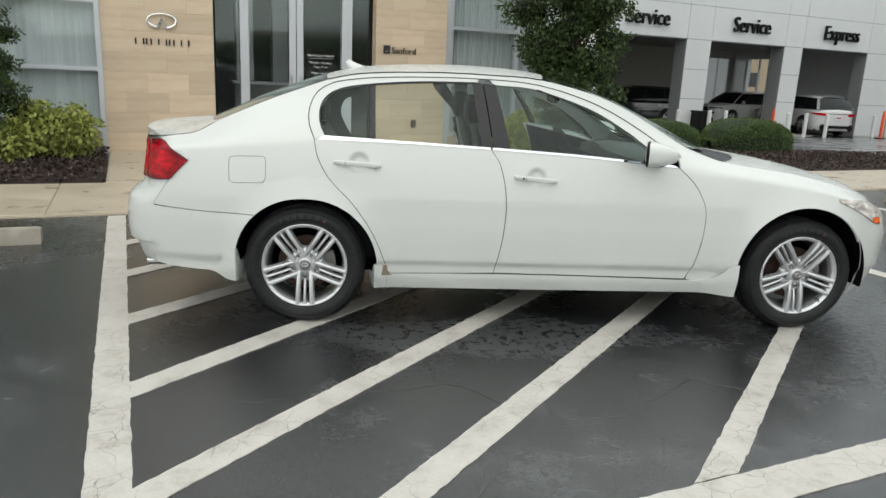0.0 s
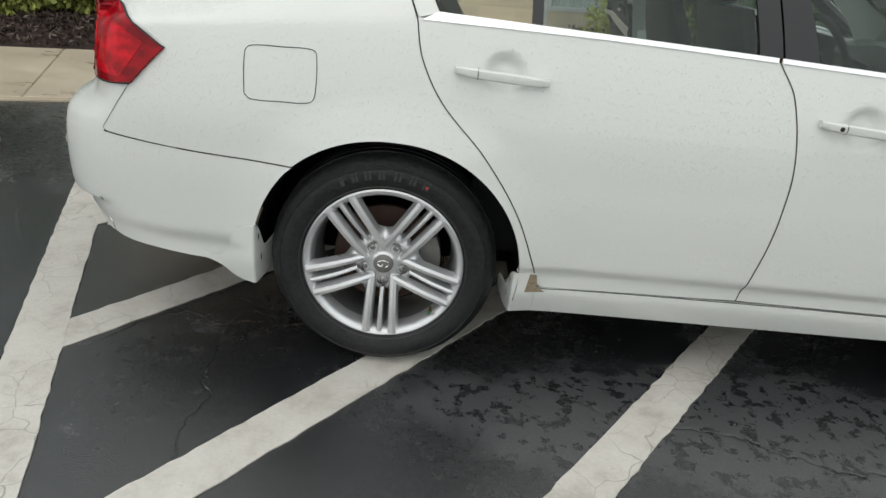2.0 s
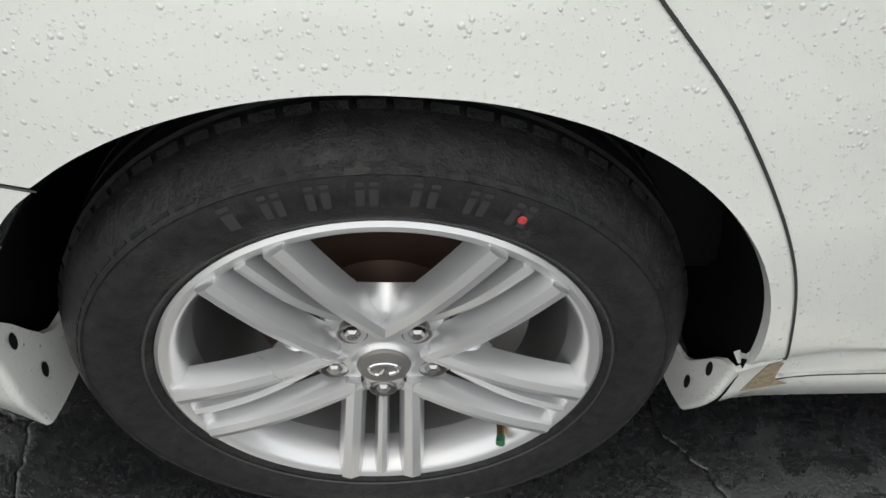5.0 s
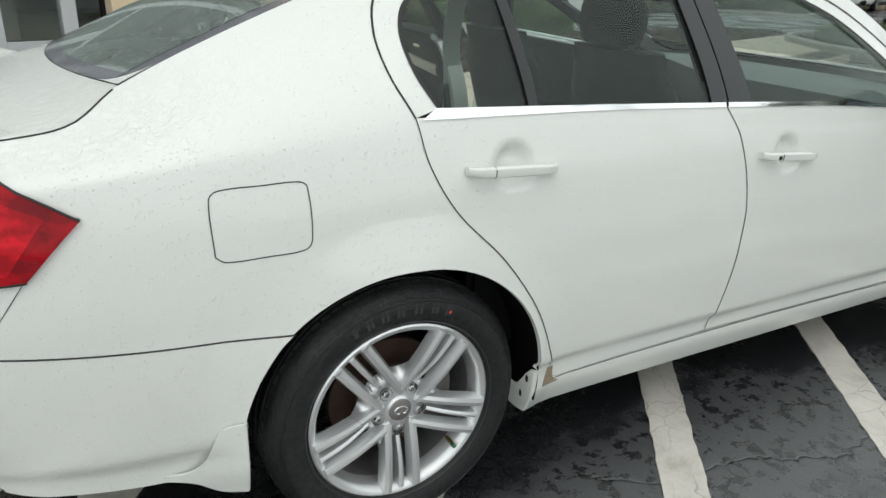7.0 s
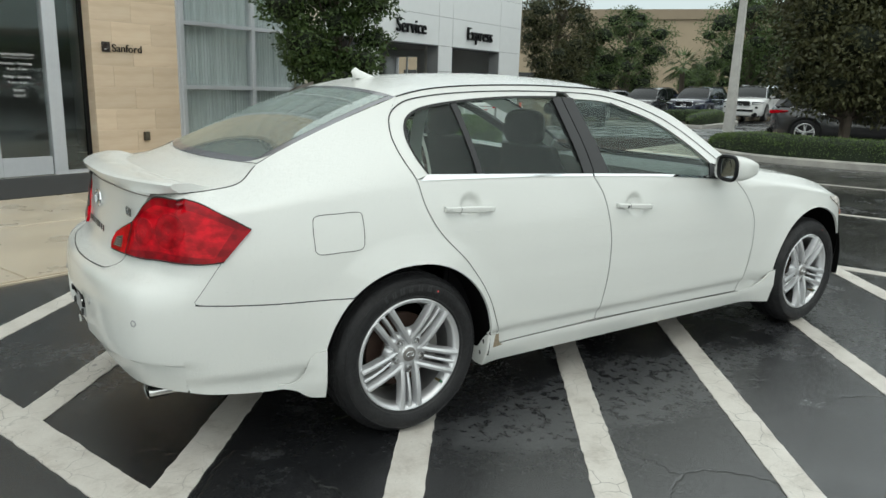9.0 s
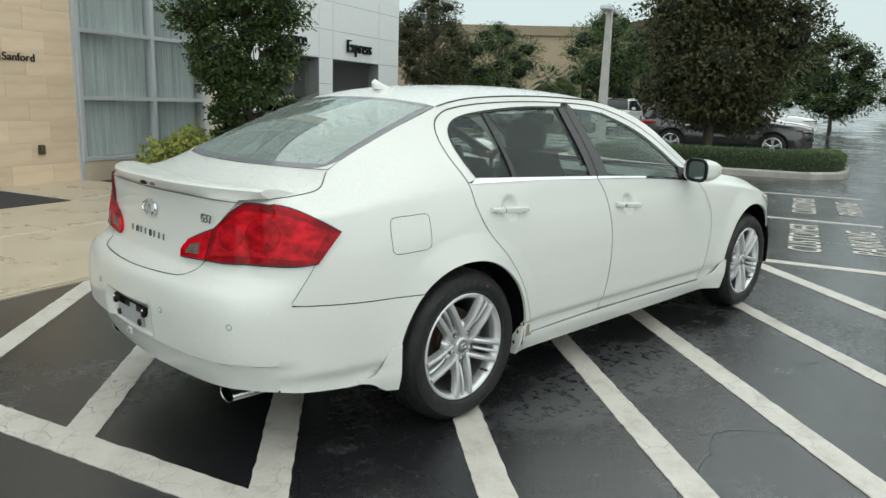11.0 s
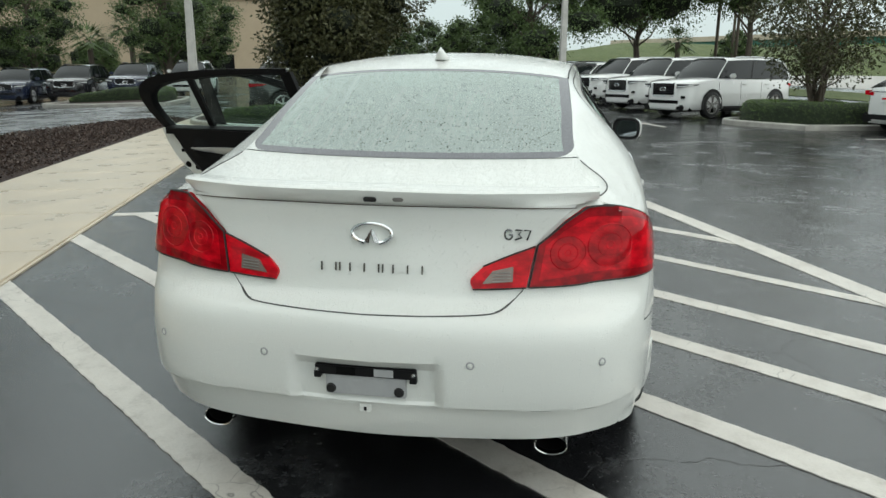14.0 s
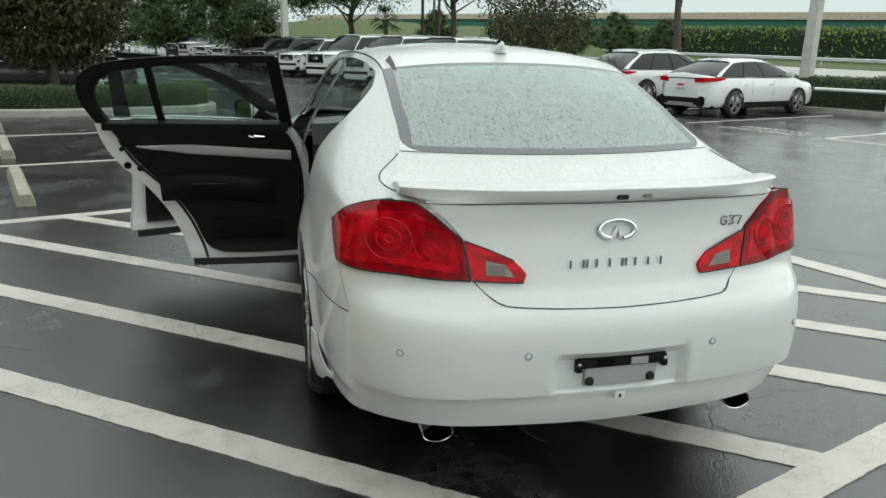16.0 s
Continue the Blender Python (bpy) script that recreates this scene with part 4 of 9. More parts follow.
def seam(pts, sgn, parent, width=0.005, off=0.0008, name="seam", mat=None, n=40, surface=side):
    """A narrow dark joint along the body."""
    q = resample(pts, n)
    rows = []
    for k in range(n):
        a, b = q[max(k - 1, 0)], q[min(k + 1, n - 1)]
        d = (b - a) / (np.linalg.norm(b - a) + 1e-9)
        w = np.array((-d[1], d[0])) * width / 2
        rows.append([flip(surface(*(q[k] - w), off), sgn), flip(surface(*(q[k] + w), off), sgn)])
    bm = bmesh.new()
    sheet(bm, rows)
    return part(name, outward(bm), mat or SEAL, parent)


car = thing("sedan", "wet white pearl sedan parked across hatched bay lines", "car")
G = 0.0019
DOOR_L = [(0.046, 1.018), (0.068, 0.92), (0.130, 0.812), (0.255, 0.682), (0.362, 0.53), (0.432, 0.37), (0.4535, 0.303)]
DOOR_B = [(1.005, 0.992), (1.058, 0.905), (1.096, 0.72), (1.088, 0.515), (1.058, 0.345), (1.052, 0.303)]
DOOR_F = [(2.075, 0.925), (2.168, 0.835), (2.235, 0.70), (2.230, 0.50), (2.200, 0.365), (2.172, 0.292)]
A0 = (-0.262, 0.608)
DENSE_L = [(float(p[0]), float(p[1])) for p in resample(DOOR_L, 160)]


def joint_l(a, b):
    """The rear edge of the rear door between two of its knots, closely stepped."""
    at = [min(range(160), key=lambda k: math.dist(DENSE_L[k], DOOR_L[q])) for q in (a, b)]
    if at[0] > at[1]:
        return DENSE_L[at[1]:at[0] + 1][::-1]
    return DENSE_L[at[0]:at[1] + 1]




def arch_line(a0, a1, n):
    """The rear wheel opening: a little wider at its ends than a circle."""
    out = []
    for a in np.linspace(a0, a1, n):
        r = np.interp(a, [0, 45, 90, 134, 192], [0.386, 0.382, 0.377, 0.3925, 0.386])
        out.append((0.01 + r * math.cos(radians(a)), 0.325 + r * math.sin(radians(a))))
    return out


ANG0 = math.degrees(math.atan2(A0[1] - 0.325, A0[0] - 0.01))
R_ARCH = arch_line(ANG0, 3, 24)
ULB, UBQ = -0.722, -0.815
LAMP_TIP, LAMP_TOP = (-0.618, 0.880), (-0.835, 0.982)


def shift(pts, du, dz=0.0):
    return [(p[0] + du, p[1] + dz) for p in pts]


def rear_door_lower(off=0.0):
    left, right = shift(DENSE_L, G)[::-1], shift(DOOR_B, -G)[::-1]
    bottom = [left[0], (0.468, 0.2955), (0.50, 0.2925), (0.60, 0.294), (0.85, 0.298), right[0]]
    return coons(bottom, [left[-1], (0.5, 1.010), right[-1]], left, right, 78, 60)


def front_door_lower():
    left, right = shift(DOOR_B, G)[::-1], shift(DOOR_F, -G)[::-1]
    return coons([left[0], (1.6, 0.298), right[0]], [left[-1], (1.5, 0.968), right[-1]], left, right, 84, 60)


FRAME_OUT = [(0.046, 1.018), (0.012, 1.10), (0.010, 1.180), (0.050, 1.262), (0.160, 1.318), (0.473, 1.354), (0.947, 1.364), (1.27, 1.346), (1.57, 1.268), (1.79, 1.165), (2.075, 0.985)]
WIN_TOP = [(0.108, 1.034), (0.075, 1.10), (0.070, 1.178), (0.105, 1.240), (0.185, 1.281), (0.35, 1.310), (0.63, 1.334), (0.93, 1.341), (1.27, 1.318), (1.57, 1.222), (1.78, 1.108), (1.90, 1.022)]


def win_bottom(u):
    return 1.036 - 0.040 * u if u < 1.0 else 0.998 - 0.046 * (u - 1.0)


# far end, wheel end, top line, foot line, depth of the flap
GUARDS = (
    (-0.535, -0.374, [(-0.535, 0.302), (-0.49, 0.304), (-0.455, 0.330), (-0.432, 0.392), (-0.412, 0.414), (-0.368, 0.420)], [(-0.535, 0.288), (-0.50, 0.281), (-0.47, 0.270), (-0.445, 0.252), (-0.42, 0.239), (-0.368, 0.235)], 0.13),
    (2.255, 2.464, [(2.255, 0.290), (2.33, 0.303), (2.385, 0.336), (2.418, 0.375), (2.464, 0.388)], [(2.255, 0.206), (2.34, 0.202), (2.40, 0.196), (2.464, 0.194)], 0.13),
    (0.4505, 0.386, [(0.386, 0.3415), (0.4505, 0.3405)], [(0.386, 0.200), (0.4505, 0.200)], 0.10),
)


def mud_guard(sgn, far, edge, upper, foot, inward):
    """A body-coloured splash guard: a face on the flank, a rounded corner and a flap behind or before the wheel."""
    ahead = 1 if edge > far else -1
    flat = inward < 0.12
    rows = []

    def column(x, y_of, z0, z1):
        rows.append([(x, sgn * y_of(z), z) for z in np.linspace(z0, z1, 14)])

    def face(u, s):
        def y_of(z):
            own = lower(u, z)[1]
            full = lower(u, 0.45)[1] - 0.25 * max(0, 0.30 - z)
            return (own if flat else own * (1 - s) + full * s) + 0.004 + 0.006 * s
        return y_of

    for s in np.linspace(0, 1, 18):
        u = far + (edge - far) * s
        column(u, face(u, s), hermite(foot, u), hermite(upper, u))
    zt, zf = hermite(upper, edge), hermite(foot, edge)
    last = face(edge, 1.0)
    for a in (30, 60, 90):
        c, q = math.cos(radians(a)), math.sin(radians(a))
        column(edge + ahead * 0.007 * q, lambda z: last(z) - 0.007 * (1 - c), zf, zt + 0.003)
    top_of = lambda t: zt + 0.003 - (zt - zf) * (0.46 * smooth01(0.04, 0.5, t) - 0.06 * smooth01(0.6, 1.0, t))
    x_of = lambda t: edge + ahead * (0.007 + 0.030 * t)
    for t in np.linspace(0.1, 1, 10):
        column(x_of(t), lambda z: last(z) - 0.007 - inward * t, zf + 0.055 * t * t, top_of(t))
    bm = bmesh.new()
    sheet(bm, rows)
    bmesh.ops.recalc_face_normals(bm, faces=bm.faces)
    outward(bm, (far - ahead * 0.2, sgn * 0.4, 0.33))
    lip(bm, 0.007)
    guard = part("mud_guard", bm, BODY, car, "", True, 60)
    for t, k in ((0.13, 0.80), (0.24, 0.42)):
        z = zf + (zt - zf) * k
        c0 = Vector((x_of(t) + ahead * 0.0022, sgn * (last(z) - 0.007 - inward * t), z))
        bm = bmesh.new()
        bm.faces.new([bm.verts.new(c0 + Vector((0, 0.0065 * math.cos(a), 0.011 * math.sin(a)))) for a in np.linspace(0, math.tau, 15)[:-1]])
        part("bolt_hole", bm, SEAL, guard, smooth=False)


def build_side(sgn, doors):
    """One side of the body; doors: its doors stand closed."""
    # quarter panel round the rear wheel
    F0 = (-0.262, 0.80)
    p_arch = coons(R_ARCH, [F0, (-0.05, 0.815)] + joint_l(2, 5), [A0, F0], [R_ARCH[-1], DOOR_L[5]], 70, 12)
    p_foot = coons([(0.392, 0.3425), (0.4445, 0.3425)], [R_ARCH[-1], DOOR_L[5]], [(0.392, 0.3425), R_ARCH[-1]], [(0.4445, 0.3425), DOOR_L[5]], 6, 5)
    p_mid = coons([(UBQ, 0.636), (-0.55, 0.618), A0], [LAMP_TIP, F0], [(UBQ, 0.636), (ULB, 0.777), LAMP_TIP], [A0, F0], 26, 12)
    belt0 = [LAMP_TOP, (-0.5, 0.985), (-0.2, 1.003), (0.046, 1.018)]
    p_top = coons([LAMP_TIP, F0, (-0.05, 0.815), DOOR_L[2]], belt0, [LAMP_TIP, LAMP_TOP], joint_l(2, 0), 40, 16)
    rails = [(t[0], t[3]) for t in TOP]
    rear_rail = [(LAMP_TOP[0], 0.9855)] + [r for r in rails if -0.8 < r[0] < 0.15]
    p_c = coons(belt0, rear_rail, [LAMP_TOP, (LAMP_TOP[0], 0.9855)], [FRAME_OUT[0], FRAME_OUT[1], FRAME_OUT[2], FRAME_OUT[3], (0.10, 1.325)], 40, 16)
    quarter = panel("quarter_panel", [p_arch, p_mid, p_top, p_c], sgn, car, depth=0.012)
    panel("sill_foot", [p_foot], sgn, car)
    # rail over the doors and the front pillar
    up = [(0.10, 1.325)] + [r for r in rails if 0.15 < r[0] < 2.2]
    low = [FRAME_OUT[3]] + FRAME_OUT[4:10] + [(2.15, 0.945)]
    panel("roof_rail", [coons(low, up, [low[0], up[0]], [low[-1], up[-1]], 60, 6)], sgn, car, depth=0.01)
    # rocker panel
    panel("rocker_panel", [coons([(0.4520, 0.199), (1.4, 0.200), (2.30, 0.205)], [(0.4520, 0.292), (0.52, 0.2912), (1.2, 0.2955), (2.30, 0.282)], [(0.4520, 0.199), (0.4520, 0.292)], [(2.30, 0.205), (2.30, 0.282)], 50, 8)], sgn, car, off=0.004)
    # front wing
    f_arch = arc(2.845, 0.346, 0.388, 186, 30)
    fdoor = shift(DOOR_F, G)
    outer = [fdoor[4], fdoor[3], fdoor[2], (2.45, 0.80), (2.80, 0.80), (3.10, 0.76), (3.26, 0.66)]
    p1 = coons(f_arch, outer, [f_arch[0], fdoor[4]], [f_arch[-1], outer[-1]], 44, 10)
    p2 = coons([fdoor[2], (2.45, 0.80), (2.80, 0.80), (3.10, 0.76), (3.26, 0.66)], [(2.15, 0.93), (2.6, 0.86), (3.05, 0.79), (3.30, 0.72)], [fdoor[2], fdoor[1], (2.15, 0.93)], [(3.26, 0.66), (3.30, 0.72)], 34, 8)
    p3 = coons([(2.15, 0.93), (2.6, 0.86), (3.05, 0.79), (3.30, 0.72)], [(2.15, 1.03), (2.35, 0.965), (2.8, 0.905), (3.15, 0.825), (3.36, 0.775)], [(2.15, 0.93), (2.15, 1.03)], [(3.30, 0.72), (3.36, 0.775)], 34, 8)
    p4 = coons([(2.30, 0.205), (2.44, 0.21)], [fdoor[4], f_arch[0]], [(2.30, 0.205), (2.24, 0.262), (2.1785, 0.2895), fdoor[4]], [(2.44, 0.21), f_arch[0]], 8, 8)
    p5 = coons([fdoor[0], (2.15, 0.9302)], [(2.0785, 0.9865), (2.15, 0.9455)], [fdoor[0], (2.0785, 0.9865)], [(2.15, 0.9302), (2.15, 0.9455)], 6, 5)
    p6 = coons([fdoor[1], (2.1700, 0.86)], [fdoor[0], (2.15, 0.93)], [fdoor[1], fdoor[0]], [(2.1700, 0.86), (2.15, 0.93)], 5, 6)
    panel("front_wing", [p1, p2, p3, p4, p5, p6], sgn, car, depth=0.012)
    # mud guards at the wheel openings
    for args in GUARDS:
        mud_guard(sgn, *args)
    # lower side of the rear bumper
    a_low = arch_line(ANG0, 192, 14)
    b1 = coons([(-0.86, 0.305), (-0.6, 0.285), (-0.40, 0.275), a_low[-1]], [(UBQ - 0.002, 0.632), (-0.55, 0.614), (A0[0], A0[1] - 0.004)], [(-0.86, 0.305), (-0.86, 0.45), (UBQ - 0.002, 0.632)], [(a_low[-1][0], a_low[-1][1]), *a_low[::-1][1:-1], (A0[0], A0[1] - 0.004)], 30, 20)
    top_edge = [(ULB, 0.772), (u_of_y(0.66, 0.76), 0.765), (u_of_y(0.44, 0.75), 0.752), (u_of_y(0.405, 0.717), 0.717), (u_of_y(0.375, 0.697), 0.697), (u_of_y(0.2, 0.683), 0.683), (UREAR, 0.680)]
    low_edge = [(-0.86, 0.305), (-1.05, 0.305), (-1.2, 0.298), (-1.5, 0.290), (UREAR, 0.288)]
    tq = resample(top_edge, 60, False)
    lq = resample(low_edge, 60)
    heights = [0, 0.12, 0.2, 0.222, 0.234, 0.246, 0.26, 0.272, 0.285, 0.296, 0.305, 0.312, 0.32, 0.327, 0.335, 0.35, 0.365, 0.385, 0.41, 0.44, 0.5, 0.6, 0.68, 0.75, 0.80, 0.85, 0.89, 0.92, 0.95, 0.975, 1.0]
    first = resample([(-0.86, 0.305), (-0.86, 0.45), (UBQ - 0.002, 0.632), (ULB - 0.002, 0.772)], 200, False)
    rows = []
    for h in heights:
        row = []
        for i in range(60):
            s = i / 59
            q = lq[i] * (1 - h) + tq[i] * h
            edge0 = lq[0] * (1 - h) + tq[0] * h
            want = np.array((np.interp(edge0[1], [p[1] for p in first], [p[0] for p in first]), edge0[1]))
            row.append(q + (want - edge0) * max(0, 1 - s * 4) ** 2)
        rows.append(row)
    return b1, rows, quarter


def lid_profile():
    """The tail of the boot lid in (u, z), from its foot to the deck's edge."""
    foot = [(u_of_y(y, z), z) for y, z in ((0.372, 0.6995), (0.34, 0.693), (0.2, 0.6855))] + [(UREAR, 0.6825)]
    edge = [(u_of_y(y, z), z) for y, z in ((0.372, 0.6995), (0.402, 0.719), (0.438, 0.756), (0.465, 0.872), (0.515, 0.93), (0.572, 0.984))]
    head = [edge[-1], (u_of_y(0.4, 0.984), 0.9845), (u_of_y(0.2, 0.985), 0.985), (UREAR, 0.985)]
    mid = [(UREAR, 0.6825), (UREAR, 0.80), (UREAR, 0.985)]
    return coons(foot, head, edge, mid, 30, 22)


bumper_bm = bmesh.new()
for sgn in (-1, 1):
    b1, rows, q = build_side(sgn, sgn < 0)
    put_rows(bumper_bm, b1, sgn)
    put_rows(bumper_bm, rows, sgn)
bmesh.ops.remove_doubles(bumper_bm, verts=bumper_bm.verts, dist=0.0008)
outward(bumper_bm)
# number plate recess pressed into the bumper
for v in bumper_bm.verts:
    if v.co.x < -1.0 and abs(v.co.y) < 0.23 and 0.40 < v.co.z < 0.56:
        k = smooth01(0.228, 0.192, abs(v.co.y)) * smooth01(0.405, 0.43, v.co.z) * smooth01(0.552, 0.535, v.co.z)
        v.co.x += 0.028 * k
bumper = part("rear_bumper", bumper_bm, BODY, car, "white rear bumper with an empty number plate mount")

lid_bm = bmesh.new()
for sgn in (-1, 1):
    put_rows(lid_bm, lid_profile(), sgn)
for sgn in (-1, 1):
    rows = [[top(u, sgn * s) for s in np.linspace(0, 1, 22)] for u in np.linspace(-0.865, -0.507, 14)]
    sheet(lid_bm, rows if sgn > 0 else [r[::-1] for r in rows])
bmesh.ops.remove_doubles(lid_bm, verts=lid_bm.verts, dist=0.002)
outward(lid_bm)
lid = part("boot_lid", lid_bm, BODY, car)

for sgn in (-1, 1):
    seam([(u_of_y(y, z), z) for y, z in ((0.438, 0.7555), (0.404, 0.7178), (0.3735, 0.6983), (0.34, 0.691), (0.2, 0.6843))] + [(UREAR, 0.6812)], sgn, lid, 0.0028, 0.0012, "lid_gap", mat=GAPGREY, n=60)

# roof, glass and bonnet
def top_part(name, u0, u1, mat, n=16, s1=1.0, off=0.0, label="", depth=0.008, parent=car):
    bm = bmesh.new()
    sheet(bm, [[top(u, s, off) for s in np.linspace(-s1, s1, 41)] for u in np.linspace(u0, u1, n)])
    outward(bm, (0.8, 0, 0.6))
    if depth:
        lip(bm, depth)
    return part(name, bm, mat, parent, label)


roof = top_part("roof", 0.10, 1.30, BODY, 24)
rear_glass = top_part("rear_window", -0.50, 0.097, REARGLASS, 16, 0.93, 0.001, "rain beaded rear window with heater lines", 0)
front_glass = top_part("windshield", 1.303, 2.14, WINDSHIELD, 16, 0.965, 0.0, "clear raked windshield", 0)
bonnet = top_part("bonnet", 2.36, 3.42, BODY, 20)
cowl = top_part("cowl", 2.15, 2.36, BLACK, 6, 0.98, -0.012, "black plastic cowl below the windshield")
for s0, s1, u0, u1 in ((-1.0, -0.93, -0.505, 0.10), (0.93, 1.0, -0.505, 0.10), (-1.0, -0.965, 1.30, 2.15), (0.965, 1.0, 1.30, 2.15)):
    bm = bmesh.new()
    sheet(bm, [[top(u, s, 0.0) for s in np.linspace(s0, s1, 4)] for u in np.linspace(u0, u1, 16)])
    part("glass_border", outward(bm, (0.8, 0, 0.6)), GLOSSBLACK, car)
bm = bmesh.new()
sheet(bm, [[top(u, s, 0.0015) for s in np.linspace(-0.93, 0.93, 41)] for u in (-0.506, -0.470)])
part("glass_border", outward(bm, (0.8, 0, 0.6)), GLOSSBLACK, rear_glass)
bm = bmesh.new()
sheet(bm, [[top(u, s, 0.0015) for s in np.linspace(-0.93, 0.93, 41)] for u in (0.076, 0.10)])
part("glass_border", outward(bm, (0.8, 0, 0.6)), GLOSSBLACK, rear_glass)
for sgn in (-1, 1):
    bm = bmesh.new()
    tube(bm, [top(u, sgn * 1.0, 0.001) for u in np.linspace(0.10, 1.30, 20)], 0.0035, 6)
    part("roof_moulding", bm, SEAL, car, "black roof drip moulding")
    # joint between boot lid and quarter panel
    bm = bmesh.new()
    tube(bm, [top(u, sgn * 1.0, 0.0) for u in np.linspace(-0.865, -0.52, 16)], 0.0022, 6)
    part("lid_joint", bm, SEAL, lid)

for sgn in (-1, 1):
    bm = bmesh.new()
    rows = []
    for a in np.linspace(0, 90, 11):
        pu, ps = -0.425 - 0.082 * math.cos(radians(a)), 0.86 + 0.14 * math.sin(radians(a))
        rows.append([top(-0.507 + (pu + 0.507) * k, sgn * (1.0 + (ps - 1.0) * k), 0.003) for k in np.linspace(0.02, 1, 5)])
    sheet(bm, rows)
    part("glass_corner", outward(bm, (0.8, 0, 0.6)), BODY, car)

# front bumper and nose, seen only from the side
nose = bmesh.new()
for sgn in (-1, 1):
    f_arch = arc(2.845, 0.346, 0.388, 30, -22, 12)
    put_rows(nose, coons([f_arch[-1], (3.5, 0.20), (UFRONT, 0.20)], [f_arch[0], (3.26, 0.66), (3.5, 0.62), (UFRONT, 0.60)], f_arch[::-1], [(UFRONT, 0.20), (UFRONT, 0.60)], 26, 14), sgn)
    put_rows(nose, coons([(3.26, 0.66), (3.5, 0.62), (UFRONT, 0.60)], [(3.36, 0.775), (3.5, 0.735), (UFRONT, 0.70)], [(3.26, 0.66), (3.36, 0.775)], [(UFRONT, 0.60), (UFRONT, 0.70)], 20, 6), sgn)
bmesh.ops.remove_doubles(nose, verts=nose.verts, dist=0.001)
part("front_bumper", outward(nose), BODY, car)
for sgn in (-1, 1):
    hl = panel("headlamp", [coons([(3.02, 0.775), (3.2, 0.70), (3.36, 0.635), (3.55, 0.64)], [(3.02, 0.79), (3.2, 0.775), (3.42, 0.735), (3.6, 0.70)], [(3.02, 0.775), (3.02, 0.79)], [(3.55, 0.64), (3.6, 0.70)], 20, 8)], sgn, car, CLEAR, "cloudy yellowed headlamp", 0.008)
    panel("side_reflector", [coons([(3.30, 0.648), (3.40, 0.632)], [(3.30, 0.675), (3.40, 0.672)], [(3.30, 0.648), (3.30, 0.675)], [(3.40, 0.632), (3.40, 0.672)], 6, 4)], sgn, hl, AMBER, "amber side reflector", 0.0105, 0.004)


# doors
def band(outer, inner, n, k=4):
    o, i = resample(outer, n), resample(inner, n)
    return [[o[a] + (i[a] - o[a]) * b / (k - 1) for a in range(n)] for b in range(k)]


def cut(curve, u0, u1):
    """The stretch of a window line between two places."""
    q = resample(curve, 400)
    return [p for p in q if u0 <= p[0] <= u1]


def upper_at(curve, u):
    q = [p for p in resample(curve, 600) if p[1] > 1.0]
    k = min(range(len(q)), key=lambda i: abs(q[i][0] - u) - (0.001 * q[i][1]))
    return q[k][1]


def rear_door(sgn, parent):
    d = part_door = panel("rear_door", [rear_door_lower()], sgn, parent)
    arch_out = shift([p for p in FRAME_OUT[:7]], G * 0.6)
    arch_in = WIN_TOP[:8]
    fr = panel("window_frame", [band(arch_out, arch_in, 50)], sgn, d, off=-0.001)
    panel("belt_moulding", [coons([(0.06, 1.014), (0.55, 1.006), (1.0, 0.991)], [(0.10, 1.036), (0.55, 1.020), (1.0, 1.003)], [(0.06, 1.014), (0.10, 1.036)], [(1.0, 0.991), (1.0, 1.003)], 26, 3)], sgn, d, CHROME, "chrome belt moulding", 0.004, 0.006)
    # glass: fixed quarter light, bar and main pane
    zb = lambda u: win_bottom(u)
    q1 = [p for p in resample(WIN_TOP[:8], 300) if p[0] <= 0.337]
    glass1 = coons([(0.108, 1.033), (0.22, 1.028), (0.348, 1.023)], [tuple(q1[len(q1) // 2]), tuple(q1[-1])], [tuple(p) for p in q1[: len(q1) // 2 + 1: 6]] + [tuple(q1[len(q1) // 2])], [(0.348, 1.023), (0.337, q1[-1][1])], 14, 14)
    panel("quarter_light", [glass1], sgn, d, SIDEGLASS, "", -0.010, 0)
    q2 = [tuple(p) for p in resample(WIN_TOP[:8], 300) if 0.362 <= p[0] <= 0.905]
    panel("window", [coons([(0.372, 1.021), (0.65, 1.012), (0.95, 1.0)], q2[::8] + [q2[-1]], [(0.372, 1.021), q2[0]], [(0.95, 1.0), q2[-1]], 24, 14)], sgn, d, SIDEGLASS, "", -0.010, 0)
    panel("divider_bar", [coons([(0.346, 1.022), (0.374, 1.020)], [(0.334, 1.318), (0.364, 1.321)], [(0.346, 1.022), (0.334, 1.318)], [(0.374, 1.020), (0.364, 1.321)], 3, 12)], sgn, d, GLOSSBLACK, "black window divider bar", -0.002, 0.008)
    panel("pillar_trim", [coons([(0.95, 1.004), (1.012, 1.002)], [(0.905, 1.342), (0.962, 1.342)], [(0.95, 1.004), (0.905, 1.342)], [(1.012, 1.002), (0.992, 1.15), (0.962, 1.342)], 6, 14)], sgn, d, GLOSSBLACK, "gloss black pillar trim", -0.001, 0.008)
    handle(sgn, d, 0.155, 0.405, 0.902, 0.888)
    return d


